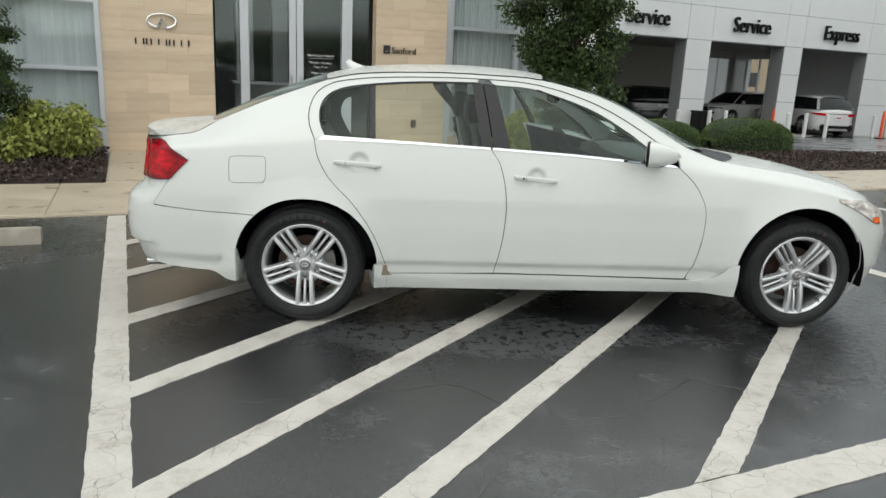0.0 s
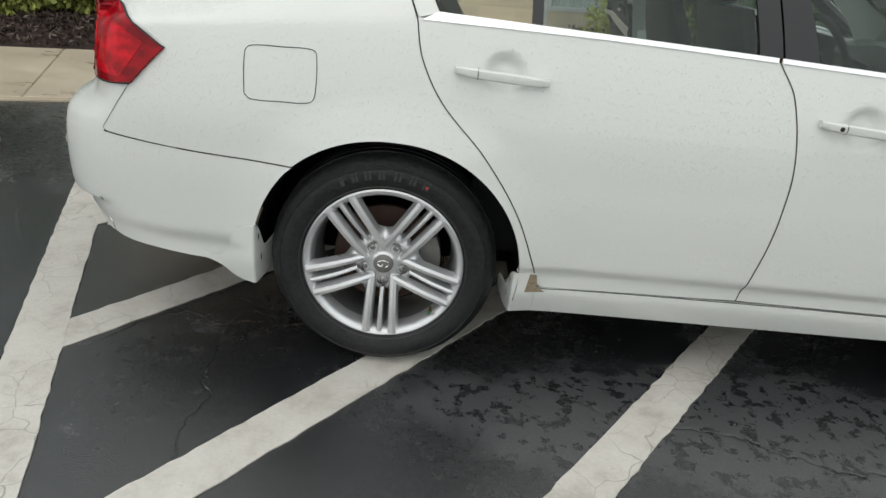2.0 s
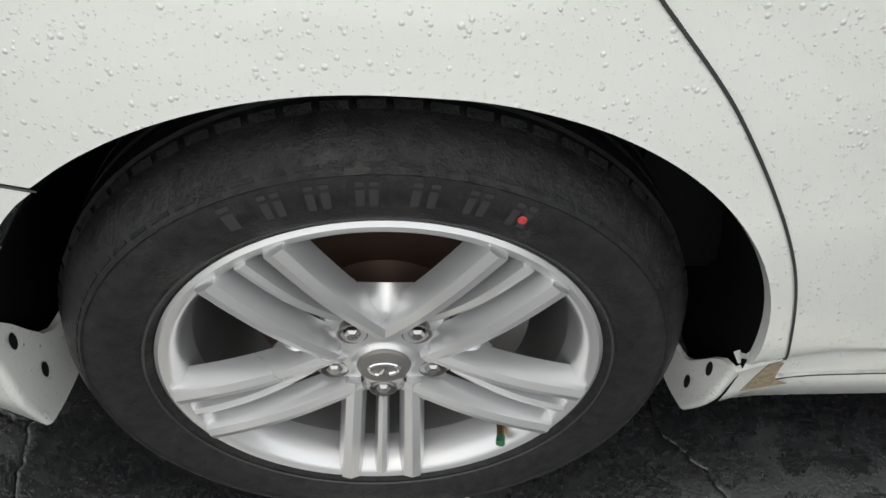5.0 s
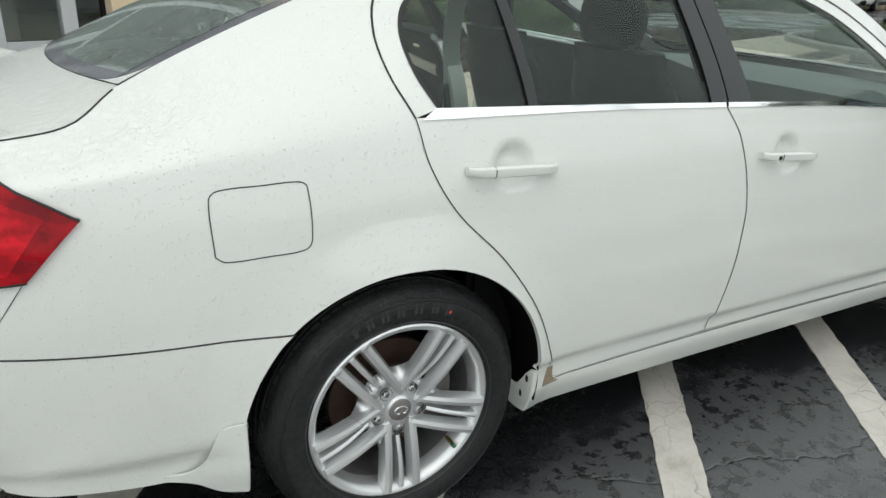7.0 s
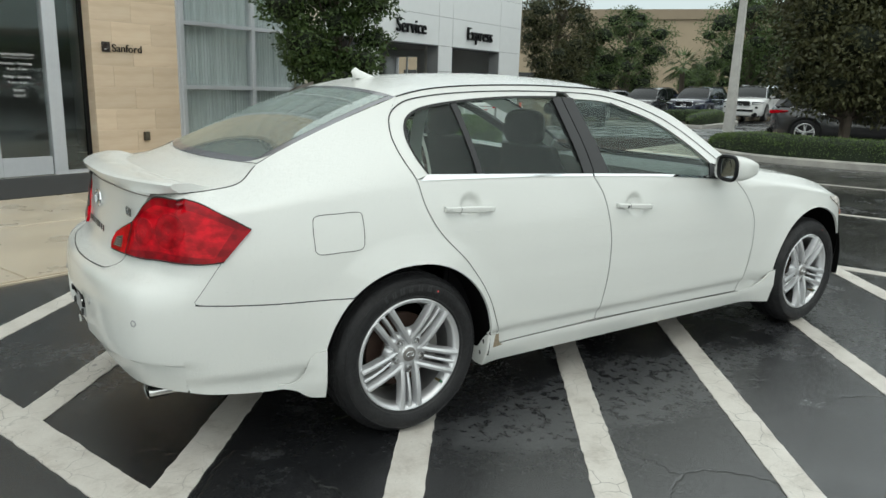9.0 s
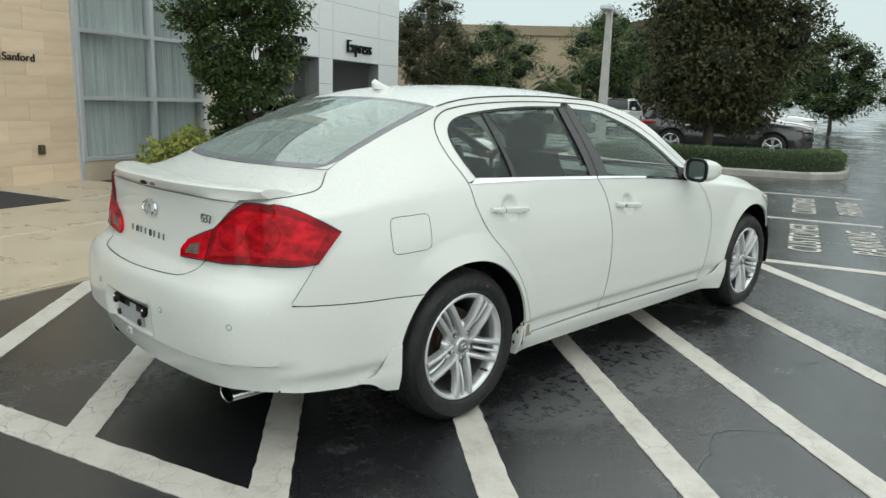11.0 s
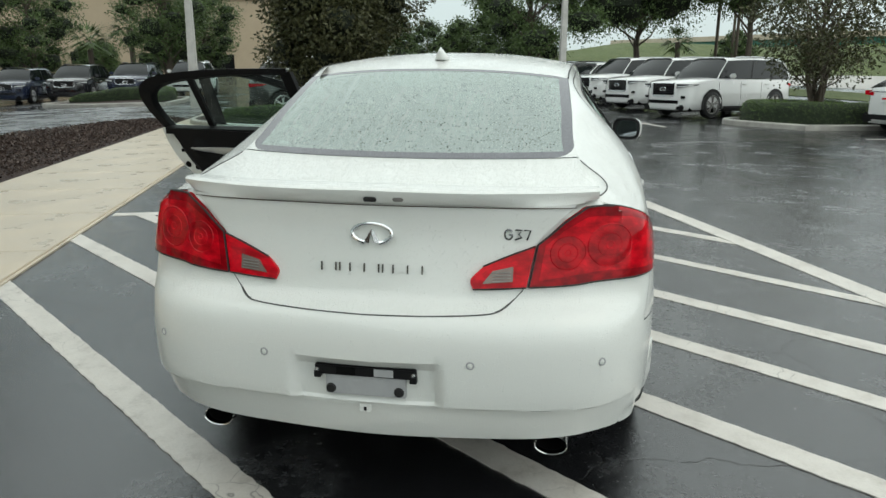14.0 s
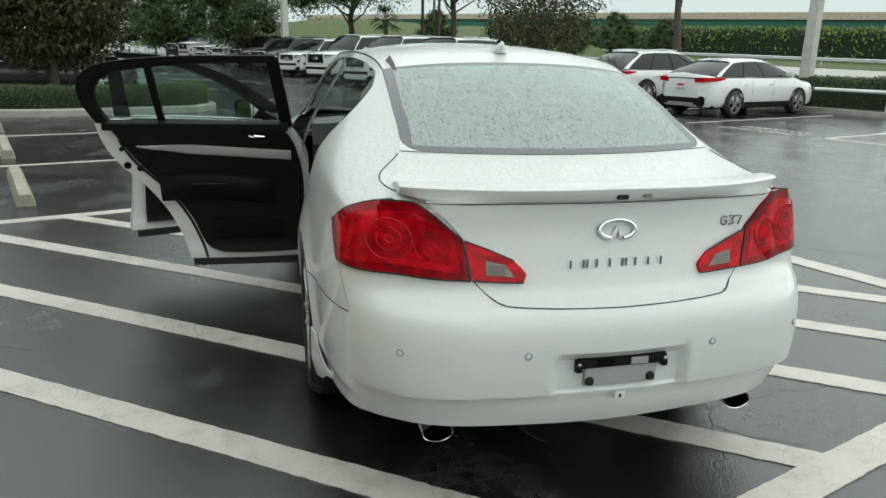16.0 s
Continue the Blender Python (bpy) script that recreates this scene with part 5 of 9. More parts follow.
def front_door(sgn, parent):
    d = panel("front_door", [front_door_lower()], sgn, parent)
    o = [(1.0, 1.363)] + FRAME_OUT[7:]
    i = [(1.03, 1.336)] + WIN_TOP[8:]
    panel("window_frame", [band(o, i, 44)], sgn, d, off=-0.001)
    panel("belt_moulding", [coons([(1.01, 0.991), (1.5, 0.969), (2.07, 0.928)], [(1.01, 1.003), (1.5, 0.981), (2.04, 0.942)], [(1.01, 0.991), (1.01, 1.003)], [(2.07, 0.928), (2.04, 0.942)], 26, 3)], sgn, d, CHROME, "chrome belt moulding", 0.004, 0.006)
    q = [tuple(p) for p in resample(WIN_TOP[7:], 300) if p[0] >= 1.04]
    panel("window", [coons([(1.114, 0.99), (1.5, 0.976), (1.86, 0.958)], [tuple(q[0])] + q[10:-10:10] + [q[-1]], [(1.114, 0.99), (1.04, q[0][1])], [(1.86, 0.958), q[-1]], 30, 14)], sgn, d, SIDEGLASS, "", -0.010, 0)
    panel("pillar_trim", [coons([(1.018, 1.002), (1.112, 0.996)], [(0.968, 1.342), (1.036, 1.338)], [(1.018, 1.002), (0.998, 1.15), (0.968, 1.342)], [(1.112, 0.996), (1.036, 1.338)], 6, 14)], sgn, d, GLOSSBLACK, "gloss black pillar trim", -0.001, 0.008)
    panel("mirror_base", [coons([(1.86, 0.956), (2.05, 0.938)], [(1.90, 1.022), (2.03, 0.950)], [(1.86, 0.956), (1.90, 1.022)], [(2.05, 0.938), (2.03, 0.950)], 6, 6)], sgn, d, BLACK, "black mirror base", 0.0, 0.008)
    handle(sgn, d, 1.135, 1.375, 0.852, 0.834, key=True)
    mirror(sgn, d)
    return d


def handle(sgn, door, u0, u1, z0, z1, key=False):
    """A pull handle over a round scoop."""
    def base_at(u):
        a, b = side(u0 - 0.02, (z0 + z1) / 2), side(u1 + 0.02, (z0 + z1) / 2)
        return a + (b - a) * (u - u0 + 0.02) / (u1 - u0 + 0.04)

    bm = bmesh.new()
    rows = []
    n = 26
    for k in range(n):
        t = k / (n - 1)
        u, z = u0 + (u1 - u0) * t, z0 + (z1 - z0) * t
        lift = 0.008 + 0.018 * min(1, math.sin(math.pi * t) * 2.2) ** 0.7 if 0 < t < 1 else 0.006
        h = 0.0135 * (1 - 0.25 * abs(2 * t - 1) ** 3)
        row = []
        for a in np.linspace(0, math.tau, 13):
            c, s = math.cos(a), math.sin(a)
            p = base_at(u)
            row.append(flip((p[0], p[1] + lift + 0.010 * c, z + (h * s * abs(s) ** -0.4 if abs(s) > 1e-6 else 0)), sgn))
        rows.append(row)
    sheet(bm, rows)
    bmesh.ops.remove_doubles(bm, verts=bm.verts, dist=1e-5)
    bmesh.ops.holes_fill(bm, edges=bm.edges)
    bmesh.ops.recalc_face_normals(bm, faces=bm.faces)
    h = part("handle", bm, BODY, door, "body coloured pull handle")
    sp = u0 + 0.06
    bm = bmesh.new()
    z = z0 + (z1 - z0) * 0.24
    q = base_at(sp)
    tube(bm, [flip((q[0], q[1] + (0.036 if abs(dz) < 0.008 else 0.028), z + dz), sgn) for dz in (-0.0135, -0.006, 0.006, 0.0135)], 0.0012, 6)
    part("handle_joint", bm, SEAL, h)
    if key:
        p = base_at(u0 + 0.045)
        p = (p[0], sgn * (p[1] + 0.034), z)
        bm = lathe(bmesh.new(), [(0.0, 0.004 * sgn), (0.006, 0.004 * sgn), (0.007, -0.01 * sgn)], 12, "Y", p)
        part("key_hole", bm, SEAL, h)


# low tint puts a reflection of dark trees into the mirror's colour
MIRROR = plain("mirror_glass_dark_reflection", (0.22, 0.24, 0.25), 0.03, 1.0, 10, 0.02)


def mirror(sgn, door):
    """Door mirror: white cap, black shell and the mirror itself."""
    cx, cy, cz = 1.905, 0.945, 1.010
    bm = bmesh.new()
    rows = []
    for k in range(9):
        t = k / 8
        r = math.sin(math.pi / 2 * min(1, 0.25 + t * 0.85)) if k else 0.02
        x = cx + 0.095 - 0.165 * t
        rows.append([(x + 0.02 * (math.cos(a) * 0.5), sgn * (cy + 0.088 * r * math.copysign(abs(math.cos(a)) ** 0.6, math.cos(a))), cz + 0.066 * r * math.copysign(abs(math.sin(a)) ** 0.6, math.sin(a))) for a in np.linspace(0, math.tau, 29)])
    sheet(bm, rows)
    bmesh.ops.remove_doubles(bm, verts=bm.verts, dist=1e-5)
    bmesh.ops.holes_fill(bm, edges=[e for e in bm.edges if len(e.link_faces) == 1 and e.verts[0].co.x > cx])
    bmesh.ops.recalc_face_normals(bm, faces=bm.faces)
    aim = Matrix.Translation((cx, sgn * cy, cz)) @ Matrix.Rotation(radians(21 * sgn), 4, "Z") @ Matrix.Translation((-cx, -sgn * cy, -cz))
    bmesh.ops.transform(bm, matrix=aim, verts=bm.verts)
    cap = part("mirror_housing", bm, BODY, door, "white door mirror cap")
    ring = [(cx - 0.064 - 0.004 * math.cos(a), sgn * (cy + 0.080 * math.copysign(abs(math.cos(a)) ** 0.6, math.cos(a))), cz + 0.060 * math.copysign(abs(math.sin(a)) ** 0.6, math.sin(a))) for a in np.linspace(0, math.tau, 29)[:-1]]
    bm = bmesh.new()
    bm.faces.new([bm.verts.new(p) for p in ring])
    bmesh.ops.transform(bm, matrix=aim, verts=bm.verts)
    part("mirror_glass", bm, MIRROR, cap, "", False)
    bm = bmesh.new()
    tube(bm, ring + [ring[0]], 0.010, 6, False)
    bmesh.ops.transform(bm, matrix=aim, verts=bm.verts)
    part("mirror_rim", bm, BLACK, cap)
    bm = bmesh.new()
    tube(bm, [(1.955, sgn * 0.80, 0.962), (1.945, sgn * 0.85, 0.962), (1.93, sgn * 0.90, 0.968)], [0.030, 0.026, 0.03], 10)
    part("mirror_arm", bm, BLACK, cap)


FRIT = plain("grey_ceramic_glass_edge", (0.13, 0.13, 0.145), 0.10, 0, 220, 0.6)
for ob in [o for o in car.children_recursive if o.name.startswith("glass_border")]:
    ob.data.materials[0] = FRIT
right_rear = rear_door(-1, car)
right_front = front_door(-1, car)
seam([(-0.398, 0.787), (-0.40, 0.895), (-0.385, 0.910), (-0.30, 0.914), (-0.225, 0.915), (-0.21, 0.905), (-0.208, 0.80), (-0.222, 0.781), (-0.30, 0.776), (-0.38, 0.775), (-0.398, 0.787)], -1, car, 0.0026, name="fuel_flap_joint", mat=GAPGREY, n=90)
for sgn in (-1, 1):
    seam([(A0[0] + 0.005, A0[1] - 0.002), (-0.55, 0.616), (UBQ + 0.03, 0.633), (UBQ, 0.641), (UBQ + 0.012, 0.66), (ULB, 0.777)], sgn, car, 0.0018, name="bumper_joint", mat=GAPGREY, n=60)

GAPDARK = plain("dark_panel_gap", (0.022, 0.022, 0.022), 0.6, 0, 60, 0.2)
for line in (DOOR_L, DOOR_B, DOOR_F):
    seam(line, -1, car, 0.0030, 0.0012, "door_joint", mat=GAPDARK, n=70)
seam(FRAME_OUT, -1, car, 0.0050, 0.0008, "frame_joint", n=120)
for door, line in ((right_rear, WIN_TOP[:8]), (right_front, WIN_TOP[8:])):
    seam([(p[0], p[1]) for p in line], -1, door, 0.009, 0.0006, "window_seal", n=70)
seam(DOOR_L, 1, car, 0.0035, 0.0012, "door_joint", n=70)
seam([(0.455, 0.2895), (0.8, 0.2945), (1.4, 0.296), (2.2, 0.286)], -1, car, 0.0028, 0.0045, "sill_joint", n=60)
# body-coloured bezel behind the tail lamps up to the edge of the deck
for sgn in (-1, 1):
    us = np.linspace(u_of_y(0.43, 0.87), -0.63, 22)
    rows = [[flip(side(u, z, -0.006), sgn) for u in us] for z in np.linspace(0.74, 0.948, 10)]
    last = []
    for u in us:
        p = lower(u, 0.985, -0.004)
        if u < TOP[0][0]:
            q = min(1.0, p[1] / TOP[0][2])
            last.append(flip(top(TOP[0][0], q), sgn))
        else:
            last.append(flip(rail(u)[0], sgn))
    bm = bmesh.new()
    sheet(bm, rows + [last])
    part("lamp_bezel", outward(bm), BODY, car)

# ---- tail lamps
LAMP_OUTER = dict(
    low=[(ULB + 0.006, 0.779), (-0.80, 0.772), (u_of_y(0.66, 0.765), 0.768), (u_of_y(0.56, 0.76), 0.762), (u_of_y(0.447, 0.757), 0.757)],
    high=[(-0.620, 0.880), (-0.70, 0.925), (-0.80, 0.965), (u_of_y(0.60, 0.98), 0.978), (u_of_y(0.55, 0.945), 0.945), (u_of_y(0.505, 0.905), 0.905), (u_of_y(0.468, 0.874), 0.874)],
)
LAMP_INNER = dict(
    low=[(u_of_y(0.440, 0.757), 0.757), (u_of_y(0.36, 0.752), 0.752), (u_of_y(0.292, 0.749), 0.749)],
    high=[(u_of_y(0.461, 0.870), 0.870), (u_of_y(0.39, 0.845), 0.843), (u_of_y(0.318, 0.812), 0.812)],
)


def on_tail(y, z, off):
    return lower(u_of_y(y, z), z, off)


for sgn in (-1, 1):
    lp, hp = LAMP_OUTER["low"], LAMP_OUTER["high"]
    lens = coons(lp, hp, [lp[0], (-0.655, 0.845), hp[0]], [lp[-1], hp[-1]], 40, 16)
    lamp = panel("tail_lamp", [lens], sgn, car, DEEPRED, "wet glossy red tail lamp", 0.012, 0.018)
    panel("reflector", [[row[3:-2] for row in lens[2:-2]]], sgn, lamp, RED, "bright red inner reflector", 0.0132, 0.0008)
    for y, z, r in ((0.660, 0.868, 0.062), (0.548, 0.852, 0.048)):
        ring = lambda q, o: [flip(on_tail(y + q * math.cos(a), z + q * math.sin(a), o), sgn) for a in np.linspace(0, math.tau, 33)]
        bm = bmesh.new()
        sheet(bm, [ring(r * 0.98, 0.0136), ring(r * 0.93, 0.0140), ring(r * 0.6, 0.0142), ring(r * 0.3, 0.0144), ring(r * 0.01, 0.0145)])
        part("lamp_bowl", outward(bm), MIDRED, lamp, "deep red round lamp bowl")
        for f, wide in ((1.0, 0.045), (0.55, 0.035), (0.22, 0.10)):
            bm = bmesh.new()
            sheet(bm, [ring(r * f, 0.0138), ring(r * (f - wide / 2), 0.0158), ring(r * (f - wide), 0.0140)])
            part("lamp_ring", outward(bm), RED, lamp)
    edge = resample(lp, 24), resample(hp, 24), resample([lp[-1], hp[-1]], 8)
    for line in edge:
        bm = tube(bmesh.new(), [flip(side(q[0], q[1], 0.0095), sgn) for q in line], 0.0034, 6)
        part("lamp_gasket", bm, SEAL, lamp)
    lp, hp = LAMP_INNER["low"], LAMP_INNER["high"]
    inner = panel("lid_lamp", [coons(lp, hp, [lp[0], hp[0]], [lp[-1], (u_of_y(0.284, 0.775), 0.775), hp[-1]], 20, 10)], sgn, lid, RED, "red lamp on the boot lid with a clear lower pane", 0.012, 0.018)
    for line in (resample(lp, 14), resample(hp, 14)):
        bm = tube(bmesh.new(), [flip(side(q[0], q[1], 0.0095), sgn) for q in line], 0.0034, 6)
        part("lamp_gasket", bm, SEAL, inner)
    lo = [(u_of_y(0.402, 0.773), 0.773), (u_of_y(0.318, 0.766), 0.766)]
    hi = [(u_of_y(0.402, 0.815), 0.815), (u_of_y(0.345, 0.802), 0.802)]
    rev = panel("reversing_lamp", [coons(lo, hi, [lo[0], hi[0]], [lo[1], hi[1]], 10, 6)], sgn, inner, plain("smoky_clear_lens", (0.20, 0.155, 0.135), 0.12, 0.3, 40, 0.3), "clear ribbed reversing lamp", 0.0145, 0.004)
    for k in range(4):
        z = 0.776 + 0.008 * k
        bm = tube(bmesh.new(), [flip(on_tail(y, z - 0.06 * (0.40 - y), 0.016), sgn) for y in (0.395, 0.37, 0.345)], 0.0016, 5)
        part("lamp_rib", bm, CALIPER, rev)

# ---- boot spoiler
sp = bmesh.new()
rows = []
for y in np.linspace(-0.635, 0.635, 61):
    q = abs(y) / 0.635
    x_tip = -0.985 + 0.155 * q ** 2.6
    base_x = -0.93 + 0.17 * q ** 2.6
    lead = -0.79 + 0.10 * q ** 3
    zt = 1.026 - 0.006 * q
    zl = 1.018 - 0.012 * q * q
    fx = on_tail(min(abs(y), 0.60), 0.974, 0.0)[0] if abs(y) < 0.60 else on_tail(0.60, 0.974, 0.0)[0] + (abs(y) - 0.60) * 3.0
    fx = max(fx, x_tip + 0.012 * q ** 6)
    th = 0.018 * (1 - 0.25 * q ** 8)
    rows.append([(lead, y, zl - 0.004), ((lead + x_tip) / 2, y, (zl + zt) / 2 + 0.009), (x_tip + 0.012, y, zt + 0.003), (x_tip, y, zt - 0.004), (x_tip + 0.003, y, zt - th), (x_tip * 0.55 + fx * 0.45, y, 0.990), (fx - 0.004, y, 0.979 + 0.014 * q ** 10), (fx + 0.03, y, 0.972 + 0.020 * q ** 10), (lead, y, zl - 0.03 + 0.018 * q ** 10), (lead, y, zl - 0.004)])
sheet(sp, rows)
bmesh.ops.remove_doubles(sp, verts=sp.verts, dist=1e-5)
bmesh.ops.holes_fill(sp, edges=[e for e in sp.edges if len(e.link_faces) == 1 and abs(e.verts[0].co.y) > 0.63 and abs(e.verts[1].co.y) > 0.63])
bmesh.ops.recalc_face_normals(sp, faces=sp.faces)
spoiler = part("spoiler", outward(sp, (-0.86, 0, 0.99)), BODY, lid, "low white boot lip spoiler")
part("lock_cap", boxed(-0.985, -0.018, 0.990, -0.966, 0.018, 1.004, bevel=0.003), SEAL, spoiler)
part("camera_slot", boxed(-0.983, -0.095, 0.993, -0.966, -0.065, 1.004, bevel=0.003), CALIPER, spoiler)
bm = tube(bmesh.new(), [(on_tail(abs(y), 0.976, 0.003)[0], y, 0.976) for y in np.linspace(-0.57, 0.57, 40)], 0.0013, 6)
part("spoiler_joint", bm, RUST, spoiler)

# ---- badges on the boot lid
mk = emblem(bmesh.new(), 0.058, 0.029, 0.0055)
bmesh.ops.transform(mk, matrix=pose(-0.960, 0, 0.896, 0, 0, 0) @ Matrix.Rotation(radians(-90), 4, "Z") @ pose(0, 0, 0, -6), verts=mk.verts)
part("badge", mk, CHROME, lid, "chrome oval emblem")
# badge chrome coloured dark, for the dark surroundings it would mirror
DARKCHROME = plain("chrome_with_dark_reflection", (0.20, 0.205, 0.21), 0.18, 1.0, 30, 0.1)
letter_bars(lid, pose(-0.970, 0, 0.797) @ Matrix.Rotation(radians(-90), 4, "Z") @ pose(0, 0, 0, -4), -0.148, 0.148, 0, 0.0245, 0.005, DARKCHROME)
tb = bmesh.new()
for y, w in ((-0.386, 0.022), (-0.414, 0.019), (-0.438, 0.019)):
    h = 0.014
    tube(tb, [(0, y - w / 2 * math.cos(a), h * math.sin(a)) for a in np.linspace(0.6, 5.9, 14)] + [(0, y - w / 2, 0), (0, y, 0)] if w > 0.02 else [(0, y + w / 2, h), (0, y - w / 2, h), (0, y, -h if y < -0.43 else 0.002)] + ([] if y < -0.43 else [(0, y - w / 2, -h * 0.5), (0, y + w / 2, -h)]), 0.0028, 6)
bmesh.ops.transform(tb, matrix=pose(-0.926, 0, 0.901), verts=tb.verts)
part("trim_badge", tb, DARKCHROME, lid, "small chrome trim badge")

# ---- number plate mount, parking sensors, tow eye cover
mount = part("plate_mount", boxed(-1.066, -0.148, 0.500, -1.040, 0.148, 0.532, bevel=0.004), BLACK, bumper, "black plate bracket with no plate")
PLASTIC = plain("grey_bumper_plastic", (0.34, 0.345, 0.35), 0.5, 0, 40, 0.1)
part("plate_recess", boxed(-1.060, -0.118, 0.440, -1.040, 0.118, 0.502, bevel=0.003), PLASTIC, mount, "bare grey plastic behind the missing plate")
for y in (-0.055, 0.055):
    part("bracket_slot", boxed(-1.068, y - 0.028, 0.505, -1.065, y + 0.028, 0.527), DARK if y > 0 else PLASTIC, mount, smooth=False)
for y in (-0.098, 0.102):
    part("grommet", lathe(bmesh.new(), [(0, -0.008), (0.012, -0.007), (0.015, 0)], 16, "X", (-1.060, y, 0.458)), SEAL, mount)
for y in (-0.14, 0.14):
    part("clip", boxed(-1.069, y - 0.010, 0.490, -1.050, y + 0.010, 0.512, bevel=0.002), BLACK, mount)
    part("screw", lathe(bmesh.new(), [(0, -0.004), (0.005, -0.003), (0.006, 0)], 10, "X", (-1.066, y, 0.516)), CHROME, mount)
part("tow_cover", boxed(-1.066, -0.018, 0.392, -1.060, 0.018, 0.416, bevel=0.002), BODY, bumper)
part("tow_slot", boxed(-1.0675, -0.004, 0.398, -1.065, 0.004, 0.409), SEAL, bumper, smooth=False)
for y, z in ((0.30, 0.556), (-0.30, 0.556), (0.66, 0.562), (-0.66, 0.562)):
    s = -1 if y < 0 else 1
    u = u_of_y(abs(y), z)
    rows = lambda r, o: [flip(lower(u + r * math.cos(a), z + r * math.sin(a), o), s) for a in np.linspace(0, math.tau, 25)]
    bm = bmesh.new()
    sheet(bm, [rows(0.012, 0.001), rows(0.0105, 0.0035), rows(0.0085, 0.0035), rows(0.0075, 0.0012)])
    sens = part("parking_sensor", bm, PLASTIC, bumper, "round parking sensor")
    bm = bmesh.new()
    sheet(bm, [rows(0.0072, 0.002), rows(0.004, 0.0035), rows(0.0003, 0.0038)])
    part("sensor_face", outward(bm), BODY, sens)

# ---- exhausts
STEEL = plain("polished_exhaust_steel", (0.62, 0.62, 0.61), 0.12, 1.0, 30, 0.08)
for sgn in (-1, 1):
    oval = lambda x, k: [(x + 0.125, sgn * 0.530 + 0.050 * k * math.cos(a), 0.262 + 0.031 * k * math.sin(a) + 0.02 * (x + 1.05)) for a in np.linspace(0, math.tau, 33)]
    bm = bmesh.new()
    sheet(bm, [oval(-0.72, 0.8), oval(-0.85, 0.98), oval(-1.045, 1.0), oval(-1.052, 0.985), oval(-1.050, 0.93), oval(-1.03, 0.91)])
    ex = part("exhaust_tip", bm, STEEL, car, "oval chrome exhaust tip")
    bm = bmesh.new()
    sheet(bm, [oval(-1.03, 0.91), oval(-0.84, 0.86), oval(-0.839, 0.01)])
    part("exhaust_bore", bm, DARK, ex)

# ---- shark fin
fin = bmesh.new()
rows = []
for t in np.linspace(0, 1, 9):
    zc = hermite(TOP, 0.25)[4] - 0.006
    k = 1 - t
    rows.append([(0.18 - 0.012 * t + (0.075 + 0.075 * math.cos(a)) * (0.15 + 0.85 * k ** 1.3), 0.036 * math.sin(a) * (0.12 + 0.88 * k ** 0.8), zc + 0.052 * t - 0.01 * (1 - math.cos(a)) * t) for a in np.linspace(0, math.tau, 25)])
sheet(fin, rows)
bmesh.ops.remove_doubles(fin, verts=fin.verts, dist=1e-5)
bmesh.ops.holes_fill(fin, edges=fin.edges)
bmesh.ops.recalc_face_normals(fin, faces=fin.faces)
part("roof_aerial", fin, BODY, roof, "white shark fin aerial")


